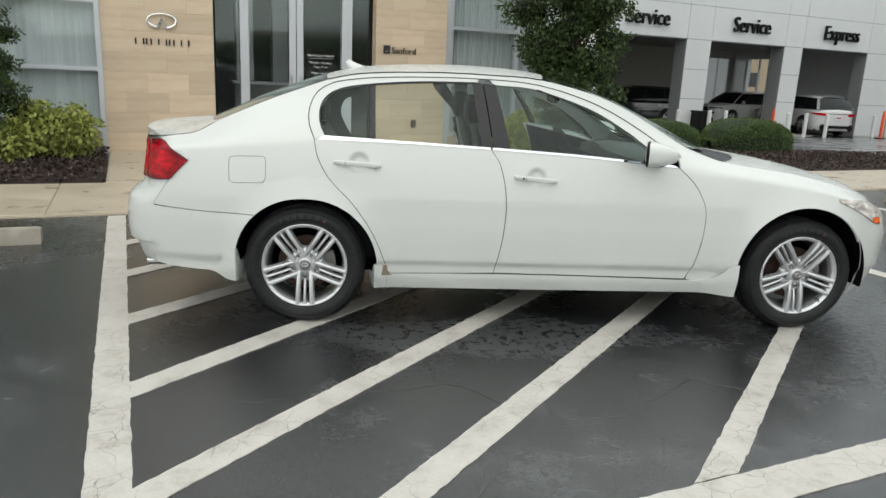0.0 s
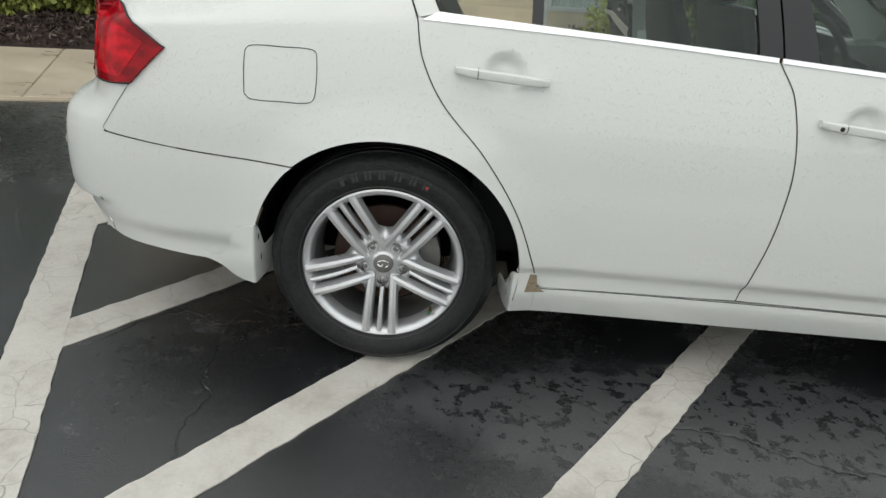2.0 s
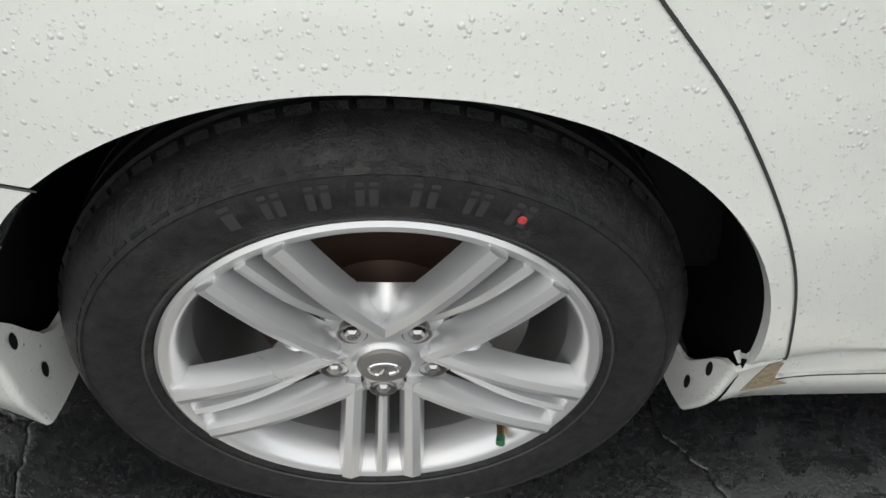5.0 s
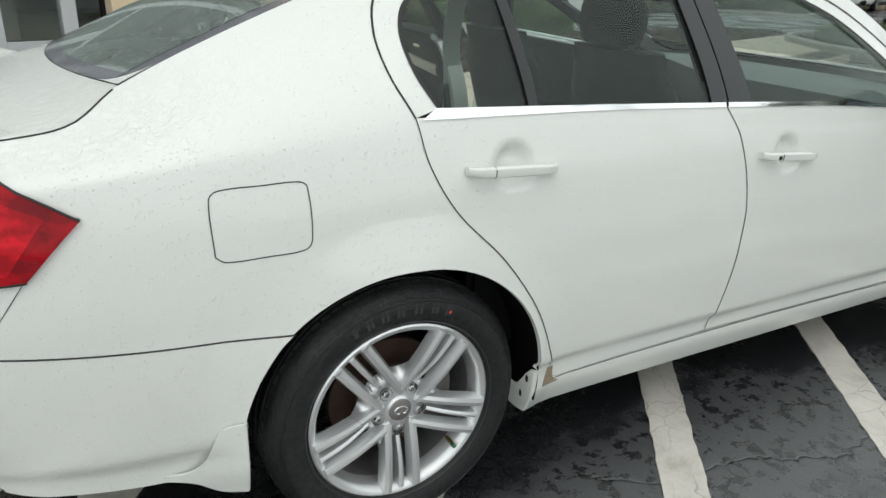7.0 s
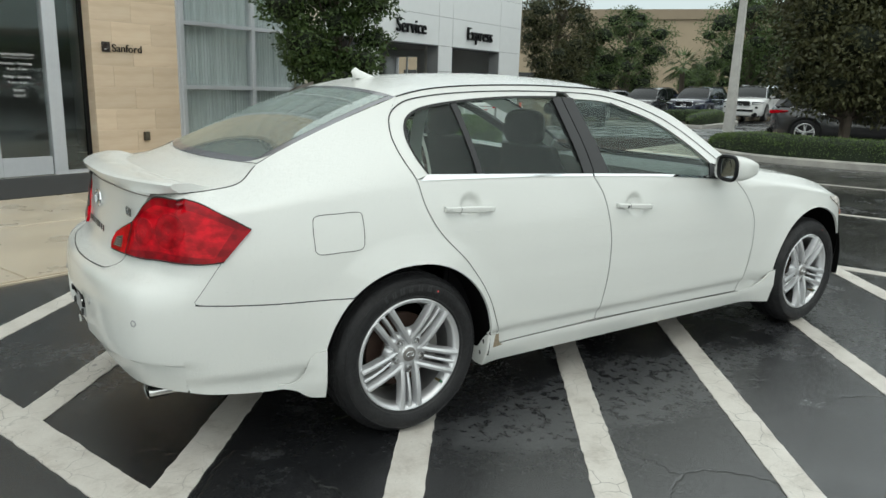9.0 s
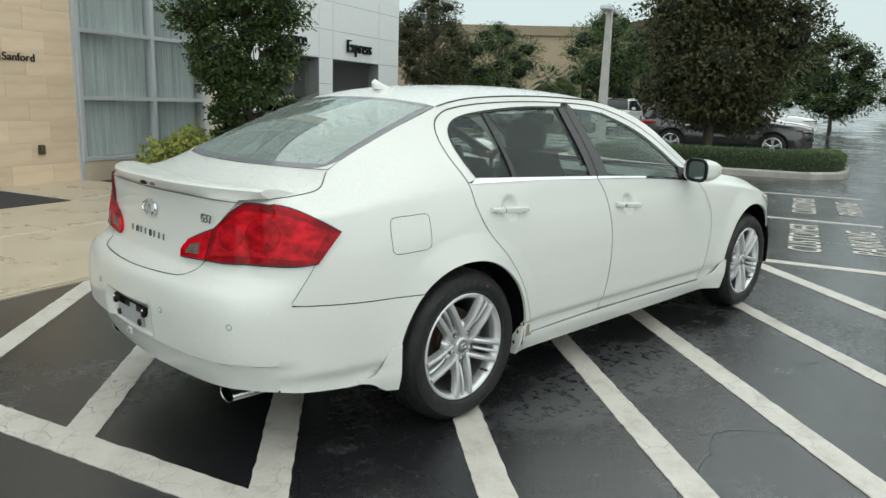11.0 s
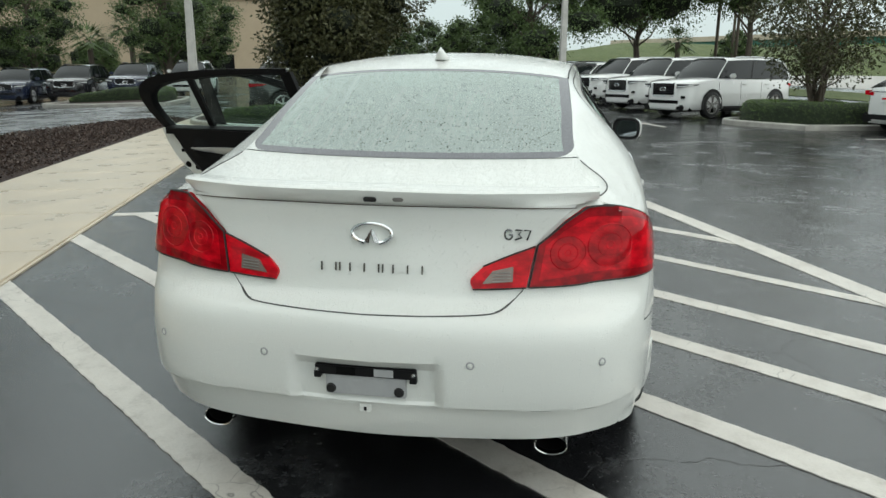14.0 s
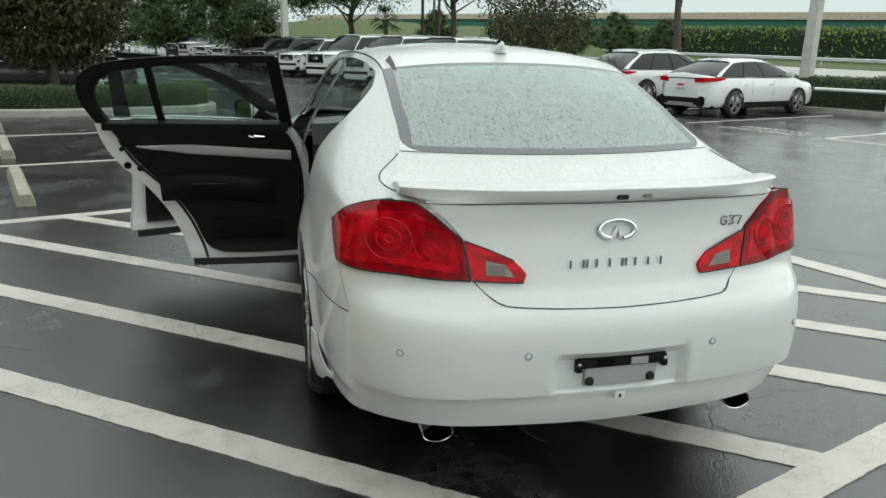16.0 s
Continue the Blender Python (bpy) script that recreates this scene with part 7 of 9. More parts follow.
def left_rear_door():
    d = rear_door(1, car)
    left, right = shift(DOOR_L, G)[::-1], shift(DOOR_B, -G)[::-1]
    bottom = [left[0], (0.50, 0.290), (0.60, 0.294), (0.85, 0.298), right[0]]
    topl = [left[-1], (0.5, 1.010), right[-1]]
    # white pressed edge, then the black trim card inside it
    inner_shell(d, bottom, topl, left, right, 0.075, BODY, "door_inner", "white inner pressing of the door")
    bm = bmesh.new()
    loop = resample(left, 24) + resample(topl, 12)[1:] + resample(right[::-1], 24)[1:] + resample(bottom[::-1], 12)[1:]
    sheet(bm, [[flip(lower(q[0], q[1], -dd), 1) for q in loop] for dd in (0.0, 0.035, 0.075)])
    part("door_edge", bm, BODY, d)
    inL, inR = [(p[0] + 0.118 - 0.012 * max(0, 1 - abs(p[1] - 0.65) * 3) - 0.05 * max(0, p[1] - 0.88) / 0.13, p[1]) for p in left], [(p[0] - 0.035, p[1]) for p in right]
    inL[0] = (0.63, 0.335)
    lowc = [(0.63, 0.335), (0.75, 0.330), (0.95, 0.332), (inR[0][0], 0.335)]
    inR[0] = lowc[-1]
    topc = [inL[-1], (0.5, 1.010), inR[-1]]
    card = inner_shell(d, lowc, topc, inL, inR, 0.102, TRIM, "trim_card", "black padded door trim card")
    bm = bmesh.new()
    loop = resample(inL, 24) + resample(topc, 12)[1:] + resample(inR[::-1], 24)[1:] + resample(lowc[::-1], 12)[1:]
    sheet(bm, [[flip(lower(q[0], q[1], -dd), 1) for q in loop] for dd in (0.074, 0.096, 0.102)])
    part("trim_edge", bm, TRIM, card)

    def at(u, z, dd):
        return flip(lower(u, z, -dd), 1)

    bm = bmesh.new()
    rows = []
    for t in np.linspace(0, 1, 20):
        u = 0.24 + 0.76 * t
        z = 0.905 - 0.050 * t
        h = 0.005 + 0.021 * min(1, t * 3)
        rows.append([at(u, z - h, 0.103), at(u, z - h * 0.8, 0.110), at(u, z, 0.113), at(u, z + h * 0.8, 0.110), at(u, z + h, 0.103)])
    sheet(bm, rows)
    part("trim_strip", bm, SILVER, card, "brushed aluminium trim strip")
    # armrest with pull cup
    bm = bmesh.new()
    rows = []
    for t in np.linspace(0, 1, 24):
        u = 0.33 + 0.58 * t
        zc = 0.665 + 0.02 * math.sin(math.pi * t) + 0.03 * (1 - t)
        out = 0.065 * min(1, math.sin(math.pi * min(max(t, 0.02), 0.98)) * 2.4) ** 0.8
        rows.append([at(u, zc + 0.060, 0.101), at(u, zc + 0.055, 0.103 + out * 0.8), at(u, zc + 0.030, 0.103 + out), at(u, zc - 0.010, 0.103 + out), at(u, zc - 0.055, 0.103 + out * 0.5), at(u, zc - 0.085, 0.101)])
    sheet(bm, rows)
    arm = part("armrest", bm, TRIM, card, "padded black armrest")
    part("switch_plate", boxed(0.50, 0.628, 0.722, 0.68, 0.668, 0.730, bevel=0.003), GLOSSBLACK, arm)
    bm = bmesh.new()
    rows = []
    for t in np.linspace(0, 1, 14):
        u = 0.58 + 0.36 * t
        out = 0.035 * min(1, math.sin(math.pi * min(max(t, 0.03), 0.97)) * 3) ** 0.7
        rows.append([at(u, 0.520, 0.101), at(u, 0.515, 0.104 + out), at(u, 0.44, 0.104 + out * 0.8), at(u, 0.40, 0.101)])
    sheet(bm, rows)
    part("door_pocket", bm, TRIM, card, "moulded door pocket")
    cup = bmesh.new()
    rows = [[at(0.84 + r * 1.5 * math.cos(a), 0.958 + r * 0.8 * math.sin(a), 0.103 + o) for a in np.linspace(0, math.tau, 25)] for r, o in ((0.046, 0.0), (0.044, 0.006), (0.038, 0.004), (0.034, -0.02), (0.001, -0.02))]
    sheet(cup, rows)
    hc = part("handle_cup", cup, BLACK, card)
    bm = tube(bmesh.new(), [at(0.80, 0.962, 0.098), at(0.82, 0.958, 0.116), at(0.87, 0.955, 0.112)], [0.014, 0.012, 0.007], 8)
    part("inner_handle", bm, CHROME, hc, "chrome inner door handle")
    # latch holes in the pressing, foot seal and window surround
    for u, z, r in ((0.155, 0.885, 0.012), (0.175, 0.80, 0.019), (0.235, 0.785, 0.017)):
        bm = bmesh.new()
        bm.faces.new([bm.verts.new(at(u + r * math.cos(a), z + r * math.sin(a), 0.0775)) for a in np.linspace(0, math.tau, 17)[:-1]])
        part("latch_hole", bm, DARK, d, smooth=False)
    bm = tube(bmesh.new(), [at(q[0] + 0.088, q[1], 0.080) for q in resample(left, 30) if q[1] < 0.95], 0.007, 8)
    part("door_seal", bm, SEAL, d, "black rubber door seal")
    bm = bmesh.new()
    sheet(bm, [[at(u, 0.298, dd) for u in np.linspace(0.47, 1.04, 10)] for dd in (0.0, 0.05, 0.085)])
    sheet(bm, [[at(u, z, 0.085) for u in np.linspace(0.47, 1.04, 10)] for z in (0.298, 0.262)])
    part("foot_seal", bm, SEAL, d, "black rubber strip under the door")
    # black inner window surround
    bm = bmesh.new()
    oo, ii = resample(FRAME_OUT[:7], 44), resample([(p[0] + 0.01, p[1] - 0.012) for p in WIN_TOP[:8]], 44)
    sheet(bm, [[flip(side(*(o + (i - o) * k), -dd), 1) for o, i in zip(oo, ii)] for k, dd in ((0, 0.004), (0.05, 0.045), (0.85, 0.05), (1.0, 0.03), (1.0, 0.008))])
    fr = part("inner_frame", bm, TRIM, d, "black inner window frame")
    bm = bmesh.new()
    sheet(bm, [[flip(side(u, z, -dd), 1) for u, dd in ((u0, 0.006), (u0, 0.045), (u1, 0.045), (u1, 0.006))] for u0, u1, z in ((0.955, 1.01, 1.0), (0.93, 0.99, 1.15), (0.90, 0.962, 1.345))])
    part("inner_post", bm, TRIM, d)
    bm = bmesh.new()
    sheet(bm, [[flip(side(u, z, -dd), 1) for u, dd in ((u0, 0.010), (u0, 0.028), (u1, 0.028), (u1, 0.010))] for u0, u1, z in ((0.343, 0.378, 1.02), (0.332, 0.367, 1.325))])
    part("inner_divider", bm, TRIM, d)
    bm = bmesh.new()
    sheet(bm, [[flip(side(u, z, -dd), 1) for u in np.linspace(0.085, 0.99, 20)] for z, dd in ((1.034, 0.012), (1.034, 0.04), (1.02, 0.085), (0.985, 0.102))])
    part("window_ledge", bm, TRIM, d)
    swing(d, (1.07, 0.80, 0), -93.7)
    return d


left_rear = left_rear_door()
left_front = front_door(1, car)
_l, _r = shift(DOOR_B, G)[::-1], shift(DOOR_F, -G)[::-1]
_b, _t = [_l[0], (1.6, 0.298), _r[0]], [_l[-1], (1.5, 0.968), _r[-1]]
inner_shell(left_front, _b, _t, _l, _r, 0.075, BODY, "door_inner", "white inner pressing of the door")
inner_shell(left_front, [(1.14, 0.35), (1.6, 0.345), (2.08, 0.345)], [(1.10, 0.985), (1.5, 0.965), (2.02, 0.93)], [(1.14, 0.35), (1.15, 0.7), (1.10, 0.985)], [(2.08, 0.345), (2.12, 0.7), (2.02, 0.93)], 0.10, TRIM, "trim_card", "black padded door trim card")
bm = bmesh.new()
_loop = resample(_l, 24) + resample(_t, 12)[1:] + resample(_r[::-1], 24)[1:] + resample(_b[::-1], 12)[1:]
sheet(bm, [[flip(lower(q[0], q[1], -dd), 1) for q in _loop] for dd in (0.0, 0.035, 0.075)])
part("door_edge", bm, BODY, left_front)
bm = bmesh.new()
oo, ii = resample([(1.0, 1.363)] + FRAME_OUT[7:], 40), resample([(1.03, 1.33)] + [(p[0] - 0.01, p[1] - 0.012) for p in WIN_TOP[8:]], 40)
sheet(bm, [[flip(side(*(o + (i - o) * k), -dd), 1) for o, i in zip(oo, ii)] for k, dd in ((0, 0.004), (0.05, 0.045), (0.85, 0.05), (1.0, 0.03), (1.0, 0.008))])
part("inner_frame", bm, TRIM, left_front, "black inner window frame")
bm = bmesh.new()
sheet(bm, [[flip(lower(u, 0.296, -dd), 1) for u in np.linspace(1.08, 2.14, 10)] for dd in (0.0, 0.05, 0.09)])
sheet(bm, [[flip(lower(u, z, -0.09), 1) for u in np.linspace(1.08, 2.14, 10)] for z in (0.296, 0.262)])
part("foot_seal", bm, SEAL, left_front)
swing(left_front, (2.15, 0.80, 0), -70)

# ---------------------------------------------------------------- planting
def leaf_mesh(name, centres, normals, size, mat, seed=1, aspect=0.45, droop=0.3):
    """Many single leaves: each a folded blade of four corners on its own."""
    rng = np.random.default_rng(seed)
    n = len(centres)
    c = np.asarray(centres, float)
    nn = np.asarray(normals, float)
    d = rng.normal(size=(n, 3)) + nn * 0.9
    d[:, 2] -= droop
    d /= np.linalg.norm(d, axis=1, keepdims=True) + 1e-9
    side_v = np.cross(d, rng.normal(size=(n, 3)))
    side_v /= np.linalg.norm(side_v, axis=1, keepdims=True) + 1e-9
    lift = np.cross(side_v, d)
    s = size * rng.uniform(0.6, 1.25, size=(n, 1))
    p0 = c
    p1 = c + d * s * 0.5 + side_v * s * aspect * 0.5 + lift * s * 0.06
    p2 = c + d * s - lift * s * 0.08
    p3 = c + d * s * 0.5 - side_v * s * aspect * 0.5 + lift * s * 0.06
    verts = np.stack([p0, p1, p2, p3], 1).reshape(-1, 3)
    me = bpy.data.meshes.new(name)
    me.vertices.add(4 * n)
    me.vertices.foreach_set("co", verts.ravel())
    me.loops.add(4 * n)
    me.loops.foreach_set("vertex_index", np.arange(4 * n))
    me.polygons.add(n)
    me.polygons.foreach_set("loop_start", np.arange(0, 4 * n, 4))
    me.polygons.foreach_set("loop_total", np.full(n, 4))
    me.materials.append(mat)
    me.update()
    me.validate()
    return me


def clumps(rng, blobs, per, shell=0.55):
    """Points near the skins of ragged blobs (x, y, z, rx, ry, rz)."""
    pts, nor = [], []
    for b in blobs:
        b = np.array(b)
        k = max(20, int(per * (b[3] * b[4] + b[3] * b[5] + b[4] * b[5]) / 3))
        v = rng.normal(size=(k, 3))
        v /= np.linalg.norm(v, axis=1, keepdims=True)
        r = shell + (1 - shell) * rng.random((k, 1)) ** 0.6
        r *= 1 + 0.16 * np.sin(v[:, :1] * 7 + b[0] * 5) + 0.14 * np.sin(v[:, 2:] * 8 + b[1] * 3)
        pts.append(b[:3] + v * r * b[3:])
        nor.append(v)
    return np.concatenate(pts), np.concatenate(nor)


def tree(label, at, height, spread, trunk_r, mat, leaves, size, seed, low=0.25, lobes=26, columns=False, group="", stems=1, name="tree", core=0.62, lean=0.0):
    rng = np.random.default_rng(seed)
    t = thing(name, label, "tree", Matrix.Translation((at[0], at[1], at[2] if len(at) > 2 else fall(*at[:2]))), group)
    bm = bmesh.new()
    blobs = []
    for sidx in range(stems):
        a = math.tau * sidx / max(1, stems) + rng.uniform(0, 1)
        off = (0.12 * spread if stems > 1 else 0.0)
        pts = [(0.05 * off * math.cos(a) + (0.04 * trunk_r), 0.05 * off * math.sin(a), -0.05)]
        for k in range(1, 7):
            q = k / 6
            pts.append((off * 2.4 * q * math.cos(a) + rng.normal() * trunk_r * 0.5 + lean * q, off * 2.4 * q * math.sin(a) + rng.normal() * trunk_r * 0.5, height * 0.82 * q))
        tube(bm, pts, [trunk_r * (1.15 - 0.95 * k / 6) / (1 if stems == 1 else 1.6) for k in range(7)], 9)
    for k in range(lobes):
        q = low + (1 - low) * (k + 0.5) / lobes
        f = math.sin(math.pi * min(1, (q - low) / (1 - low) * 0.86 + 0.12)) ** 0.7
        if columns:
            f = (1 - (q - low) / (1 - low)) ** 0.75 * 0.9 + 0.1
        a = k * 2.399 + rng.uniform(-0.4, 0.4)
        r = spread * f * rng.uniform(0.35, 0.85)
        c = (r * math.cos(a) + lean * q, r * math.sin(a), height * q)
        base = (lean * q * 0.8, 0, max(height * 0.12, height * (q - 0.22)))
        mid = [(base[i] + c[i]) / 2 + rng.normal() * 0.06 * spread for i in range(3)]
        tube(bm, [base, mid, c], [trunk_r * 0.36, trunk_r * 0.22, trunk_r * 0.07], 6)
        s = spread * rng.uniform(0.24, 0.42) * (0.65 + 0.5 * f)
        blobs.append((*c, s, s, s * rng.uniform(0.55, 0.8)))
    part("trunk", bm, TRUNKBARK, t)
    area = sum((b[3] * b[4] + b[3] * b[5] + b[4] * b[5]) / 3 for b in blobs)
    pts, nor = clumps(rng, blobs, leaves / area, 0.35)
    pts[:, 2] = np.maximum(pts[:, 2], 0.05)
    crown = new("crown", leaf_mesh("crown", pts, nor, size, mat, seed))
    crown.parent = t
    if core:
        # added dark blobs block light and give the crown its inner shade
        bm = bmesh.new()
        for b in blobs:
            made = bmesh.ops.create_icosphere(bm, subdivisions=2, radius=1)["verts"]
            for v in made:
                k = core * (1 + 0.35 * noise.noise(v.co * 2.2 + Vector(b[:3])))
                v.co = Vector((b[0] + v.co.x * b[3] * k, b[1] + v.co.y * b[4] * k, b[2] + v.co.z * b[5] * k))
        inner = part("inner_foliage", bm, CORE, t, "dark blobs added inside the crown for its inner shade")
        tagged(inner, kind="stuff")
    return t


# near-black green: the crown's inner shade put into a colour
CORE = plain("dark_crown_filler", (0.008, 0.013, 0.005), 0.95, 0, 6, 0.5)


def bush(label, at, r, h, mat, leaves, size, seed, name="shrub", category="shrub", group="", aspect=0.62):
    rng = np.random.default_rng(seed)
    t = thing(name, label, category, Matrix.Translation((at[0], at[1], fall(*at[:2]) + 0.06)), group)
    bm = bmesh.new()
    for k in range(7):
        a = k * 0.9
        tube(bm, [(0.03 * math.cos(a), 0.03 * math.sin(a), -0.06), (0.3 * r * math.cos(a), 0.3 * r * math.sin(a), h * 0.4), (0.6 * r * math.cos(a), 0.6 * r * math.sin(a), h * 0.7)], [0.012, 0.009, 0.004], 6)
    part("stem", bm, TRUNKBARK, t)
    blobs = [(rng.uniform(-0.5, 0.5) * r, rng.uniform(-0.5, 0.5) * r, h * rng.uniform(0.3, 0.66), r * 0.55, r * 0.55, h * 0.34) for _ in range(9)]
    pts, nor = clumps(rng, blobs, leaves / (9 * 0.25 * r * (r + h)), 0.45)
    pts[:, 2] = np.clip(pts[:, 2], 0.02, h * 1.05)
    c = new("foliage", leaf_mesh("foliage", pts, nor, size, mat, seed, aspect))
    c.parent = t
    return t


def hedge(label, line, width, height, leaves, seed, mat=None, size=0.035, base=0.05, name="hedge"):
    """A clipped hedge along a plan line, with a dense leafy skin over a dark core."""
    rng = np.random.default_rng(seed)
    q = resample([np.array(p) for p in line], max(12, int(sum(math.dist(a, b) for a, b in zip(line, line[1:])) / 0.4)), len(line) > 2)
    t = thing(name, label, "hedge")
    rows = []
    prof = [(math.cos(a), math.sin(a)) for a in np.linspace(0, math.pi, 11)]
    for i, p in enumerate(q):
        d = q[min(i + 1, len(q) - 1)] - q[max(i - 1, 0)]
        d = d / np.linalg.norm(d)
        n = np.array((-d[1], d[0]))
        end = min(1, 0.12 + 0.88 * math.sqrt(min(i, len(q) - 1 - i) / 4))
        g = fall(*p) + base
        w = width / 2 * (1 + 0.10 * noise.noise((i * 0.5, seed, 0))) * end
        hh = height * (1 + 0.09 * noise.noise((i * 0.45, seed, 5))) * (0.30 + 0.70 * end)
        rows.append([(p[0] + n[0] * w * math.copysign(abs(c) ** 0.5, c), p[1] + n[1] * w * math.copysign(abs(c) ** 0.5, c), g - 0.04 + hh * s ** 0.45) for c, s in prof])
    # added dark body: the shade behind the leaf skin is in its colour
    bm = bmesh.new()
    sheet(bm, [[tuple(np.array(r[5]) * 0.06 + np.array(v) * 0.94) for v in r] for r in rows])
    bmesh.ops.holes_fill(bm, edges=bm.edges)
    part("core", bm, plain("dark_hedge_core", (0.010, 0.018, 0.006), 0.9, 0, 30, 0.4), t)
    R = np.array(rows)
    i = rng.random(leaves) * (len(rows) - 1.001)
    j = rng.random(leaves) * 9.999
    i0, j0 = i.astype(int), j.astype(int)
    fi, fj = (i - i0)[:, None], (j - j0)[:, None]
    pts = (R[i0, j0] * (1 - fi) + R[i0 + 1, j0] * fi) * (1 - fj) + (R[i0, j0 + 1] * (1 - fi) + R[i0 + 1, j0 + 1] * fi) * fj
    cen = (R[i0, 0] + R[i0, 10]) / 2
    nor = pts - cen
    nor /= np.linalg.norm(nor, axis=1, keepdims=True) + 1e-9
    pts = pts + nor * rng.uniform(-0.03, 0.015, size=(leaves, 1))
    f = new("foliage", leaf_mesh("foliage", pts, nor, size, mat or BOXWOOD, seed, 0.55, 0.0))
    f.parent = t
    tagged(f, kind="stuff")
    return t


def chips(label, poly, count, seed):
    """Loose bark chips strewn over a bed."""
    rng = np.random.default_rng(seed)
    us, vs = [p[0] for p in poly], [p[1] for p in poly]
    pts = []
    while len(pts) < count:
        u, v = rng.uniform(min(us), max(us)), rng.uniform(min(vs), max(vs))
        inside = False
        for a, b in zip(poly, poly[1:] + poly[:1]):
            if (a[1] > v) != (b[1] > v) and u < (b[0] - a[0]) * (v - a[1]) / (b[1] - a[1]) + a[0]:
                inside = not inside
        if inside:
            x, y = lot(u, v)
            rim = min(1.0, 0.35 + (v - min(vs)) / 0.45)
            pts.append((x, y, fall(x, y) + 0.02 + rim * rng.uniform(0.085, 0.115)))
    flat = rng.normal(size=(count, 3)) * (1, 1, 0.22)
    ob = new("bark_chips", leaf_mesh("bark_chips", pts, flat * 2.0, 0.062, CHIP, seed, 0.36, 0.0))
    tagged(ob, label, "mulch", kind="stuff")


chips("loose brown bark chips on the bed", [(-4.6, 4.38), (-1.42, 4.38), (-1.42, 7.4), (-4.6, 7.4)], 9000, 71)
chips("loose brown bark chips on the bed", [(4.44, 4.38), (9, 4.38), (13, 4.38), (19.0, 4.38), (16.6, 5.9), (13, 6.75), (9.5, 7.25), (7.2, 7.5), (4.5, 7.35)], 26000, 72)
# bed beside the entrance
tree("dark glossy evergreen holly with layered open crown in mulch", (*lot(5.63, 5.55), 0.08), 4.3, 0.98, 0.055, HOLLY, 30000, 0.075, 11, 0.13, 36, group="holly trees")
tree("dense conical evergreen shrub beside the showroom glazing", (*lot(-2.76, 6.0), 0.08), 3.3, 0.66, 0.05, HOLLY, 15000, 0.055, 12, 0.06, 26, True)
bush("yellow-green variegated shrub in brown mulch", lot(-1.98, 6.1), 0.50, 0.78, CROTON, 9000, 0.075, 13, group="variegated shrubs")
bush("yellow-green variegated shrub in brown mulch", lot(-2.5, 5.85), 0.42, 0.62, CROTON, 6500, 0.075, 14, group="variegated shrubs")
bush("yellow-green variegated shrub below the holly", lot(4.95, 6.35), 0.62, 0.82, CROTON, 9000, 0.078, 15, group="variegated shrubs")
bush("yellow-green variegated shrub below the holly", lot(6.5, 6.7), 0.45, 0.74, CROTON, 6500, 0.078, 16, group="variegated shrubs")
bush("dark green low shrub at the foot of the holly", lot(5.95, 5.5), 0.62, 0.85, HOLLY, 2600, 0.075, 17)
hedge("clipped dark green hedge mound in mulch", [lot(8.0, 7.2), lot(9.1, 7.5), lot(10.3, 7.6)], 1.25, 0.66, 9000, 21)
hedge("clipped dark green hedge mound in mulch", [lot(10.2, 7.1), lot(11.2, 7.2), lot(12.45, 7.05)], 1.5, 0.74, 12000, 22)


# kerbed islands
def island(poly, label):
    pts = [lot(u, v) for u, v in poly]
    q = resample(pts + [pts[0]], 120, True)[:-1]
    cx, cy = sum(p[0] for p in q) / len(q), sum(p[1] for p in q) / len(q)

    def ring(f, z):
        out = []
        for p in q:
            l = math.hypot(p[0] - cx, p[1] - cy)
            k = (l - f) / l
            x, y = cx + (p[0] - cx) * k, cy + (p[1] - cy) * k
            out.append((x, y, fall(x, y) + z))
        return out + [out[0]]

    t = thing("planted_island", label, "island", kind="structure")
    bm = bmesh.new()
    sheet(bm, [ring(0, -0.05), ring(0.0, 0.12), ring(0.03, 0.15), ring(0.15, 0.15), ring(0.16, 0.05)])
    bmesh.ops.remove_doubles(bm, verts=bm.verts, dist=1e-4)
    bmesh.ops.recalc_face_normals(bm, faces=bm.faces)
    part("kerb", bm, KERB, t, "rain-dark concrete kerb")
    bm = bmesh.new()
    bm.faces.new([bm.verts.new(p) for p in ring(0.155, 0.10)[:-1]])
    part("soil", bm, MULCH, t, "brown mulch", False)


island([(14.2, -2.3), (15.2, -3.0), (18.4, -2.9), (19.3, -1.5), (19.3, 3.6), (17.6, 4.0), (16.2, 3.5), (14.2, 1.4)], "kerbed planted island with hedge and magnolia")
hedge("clipped light green hedge along an island kerb", [lot(16.6, 3.1), lot(14.85, 1.1), lot(14.75, -1.0), lot(15.5, -2.45), lot(18.2, -2.35)], 0.95, 0.52, 17000, 23, base=0.1)
tree("broad magnolia with bronze and dark green leaves", (*lot(17.4, 0.2), 0.1), 6.4, 2.35, 0.13, MAGNOLIA, 46000, 0.13, 31, 0.17, 46, stems=3, group="magnolias", core=0.42)
island([(13.7, -11.7), (16.3, -11.0), (17.3, -12.0), (17.2, -16.8), (13.8, -17.0)], "kerbed planted island with hedge and crepe myrtle")
hedge("clipped green hedge round an island", [lot(14.3, -16.4), lot(14.3, -12.4), lot(15.4, -11.75), lot(16.5, -12.2), lot(16.6, -16.0)], 0.9, 0.62, 17000, 24, base=0.1)
tree("open crepe myrtle with many thin stems", (*lot(15.9, -13.5), 0.1), 4.2, 2.3, 0.085, MAGNOLIA, 9500, 0.12, 32, 0.30, 46, stems=7, core=0)
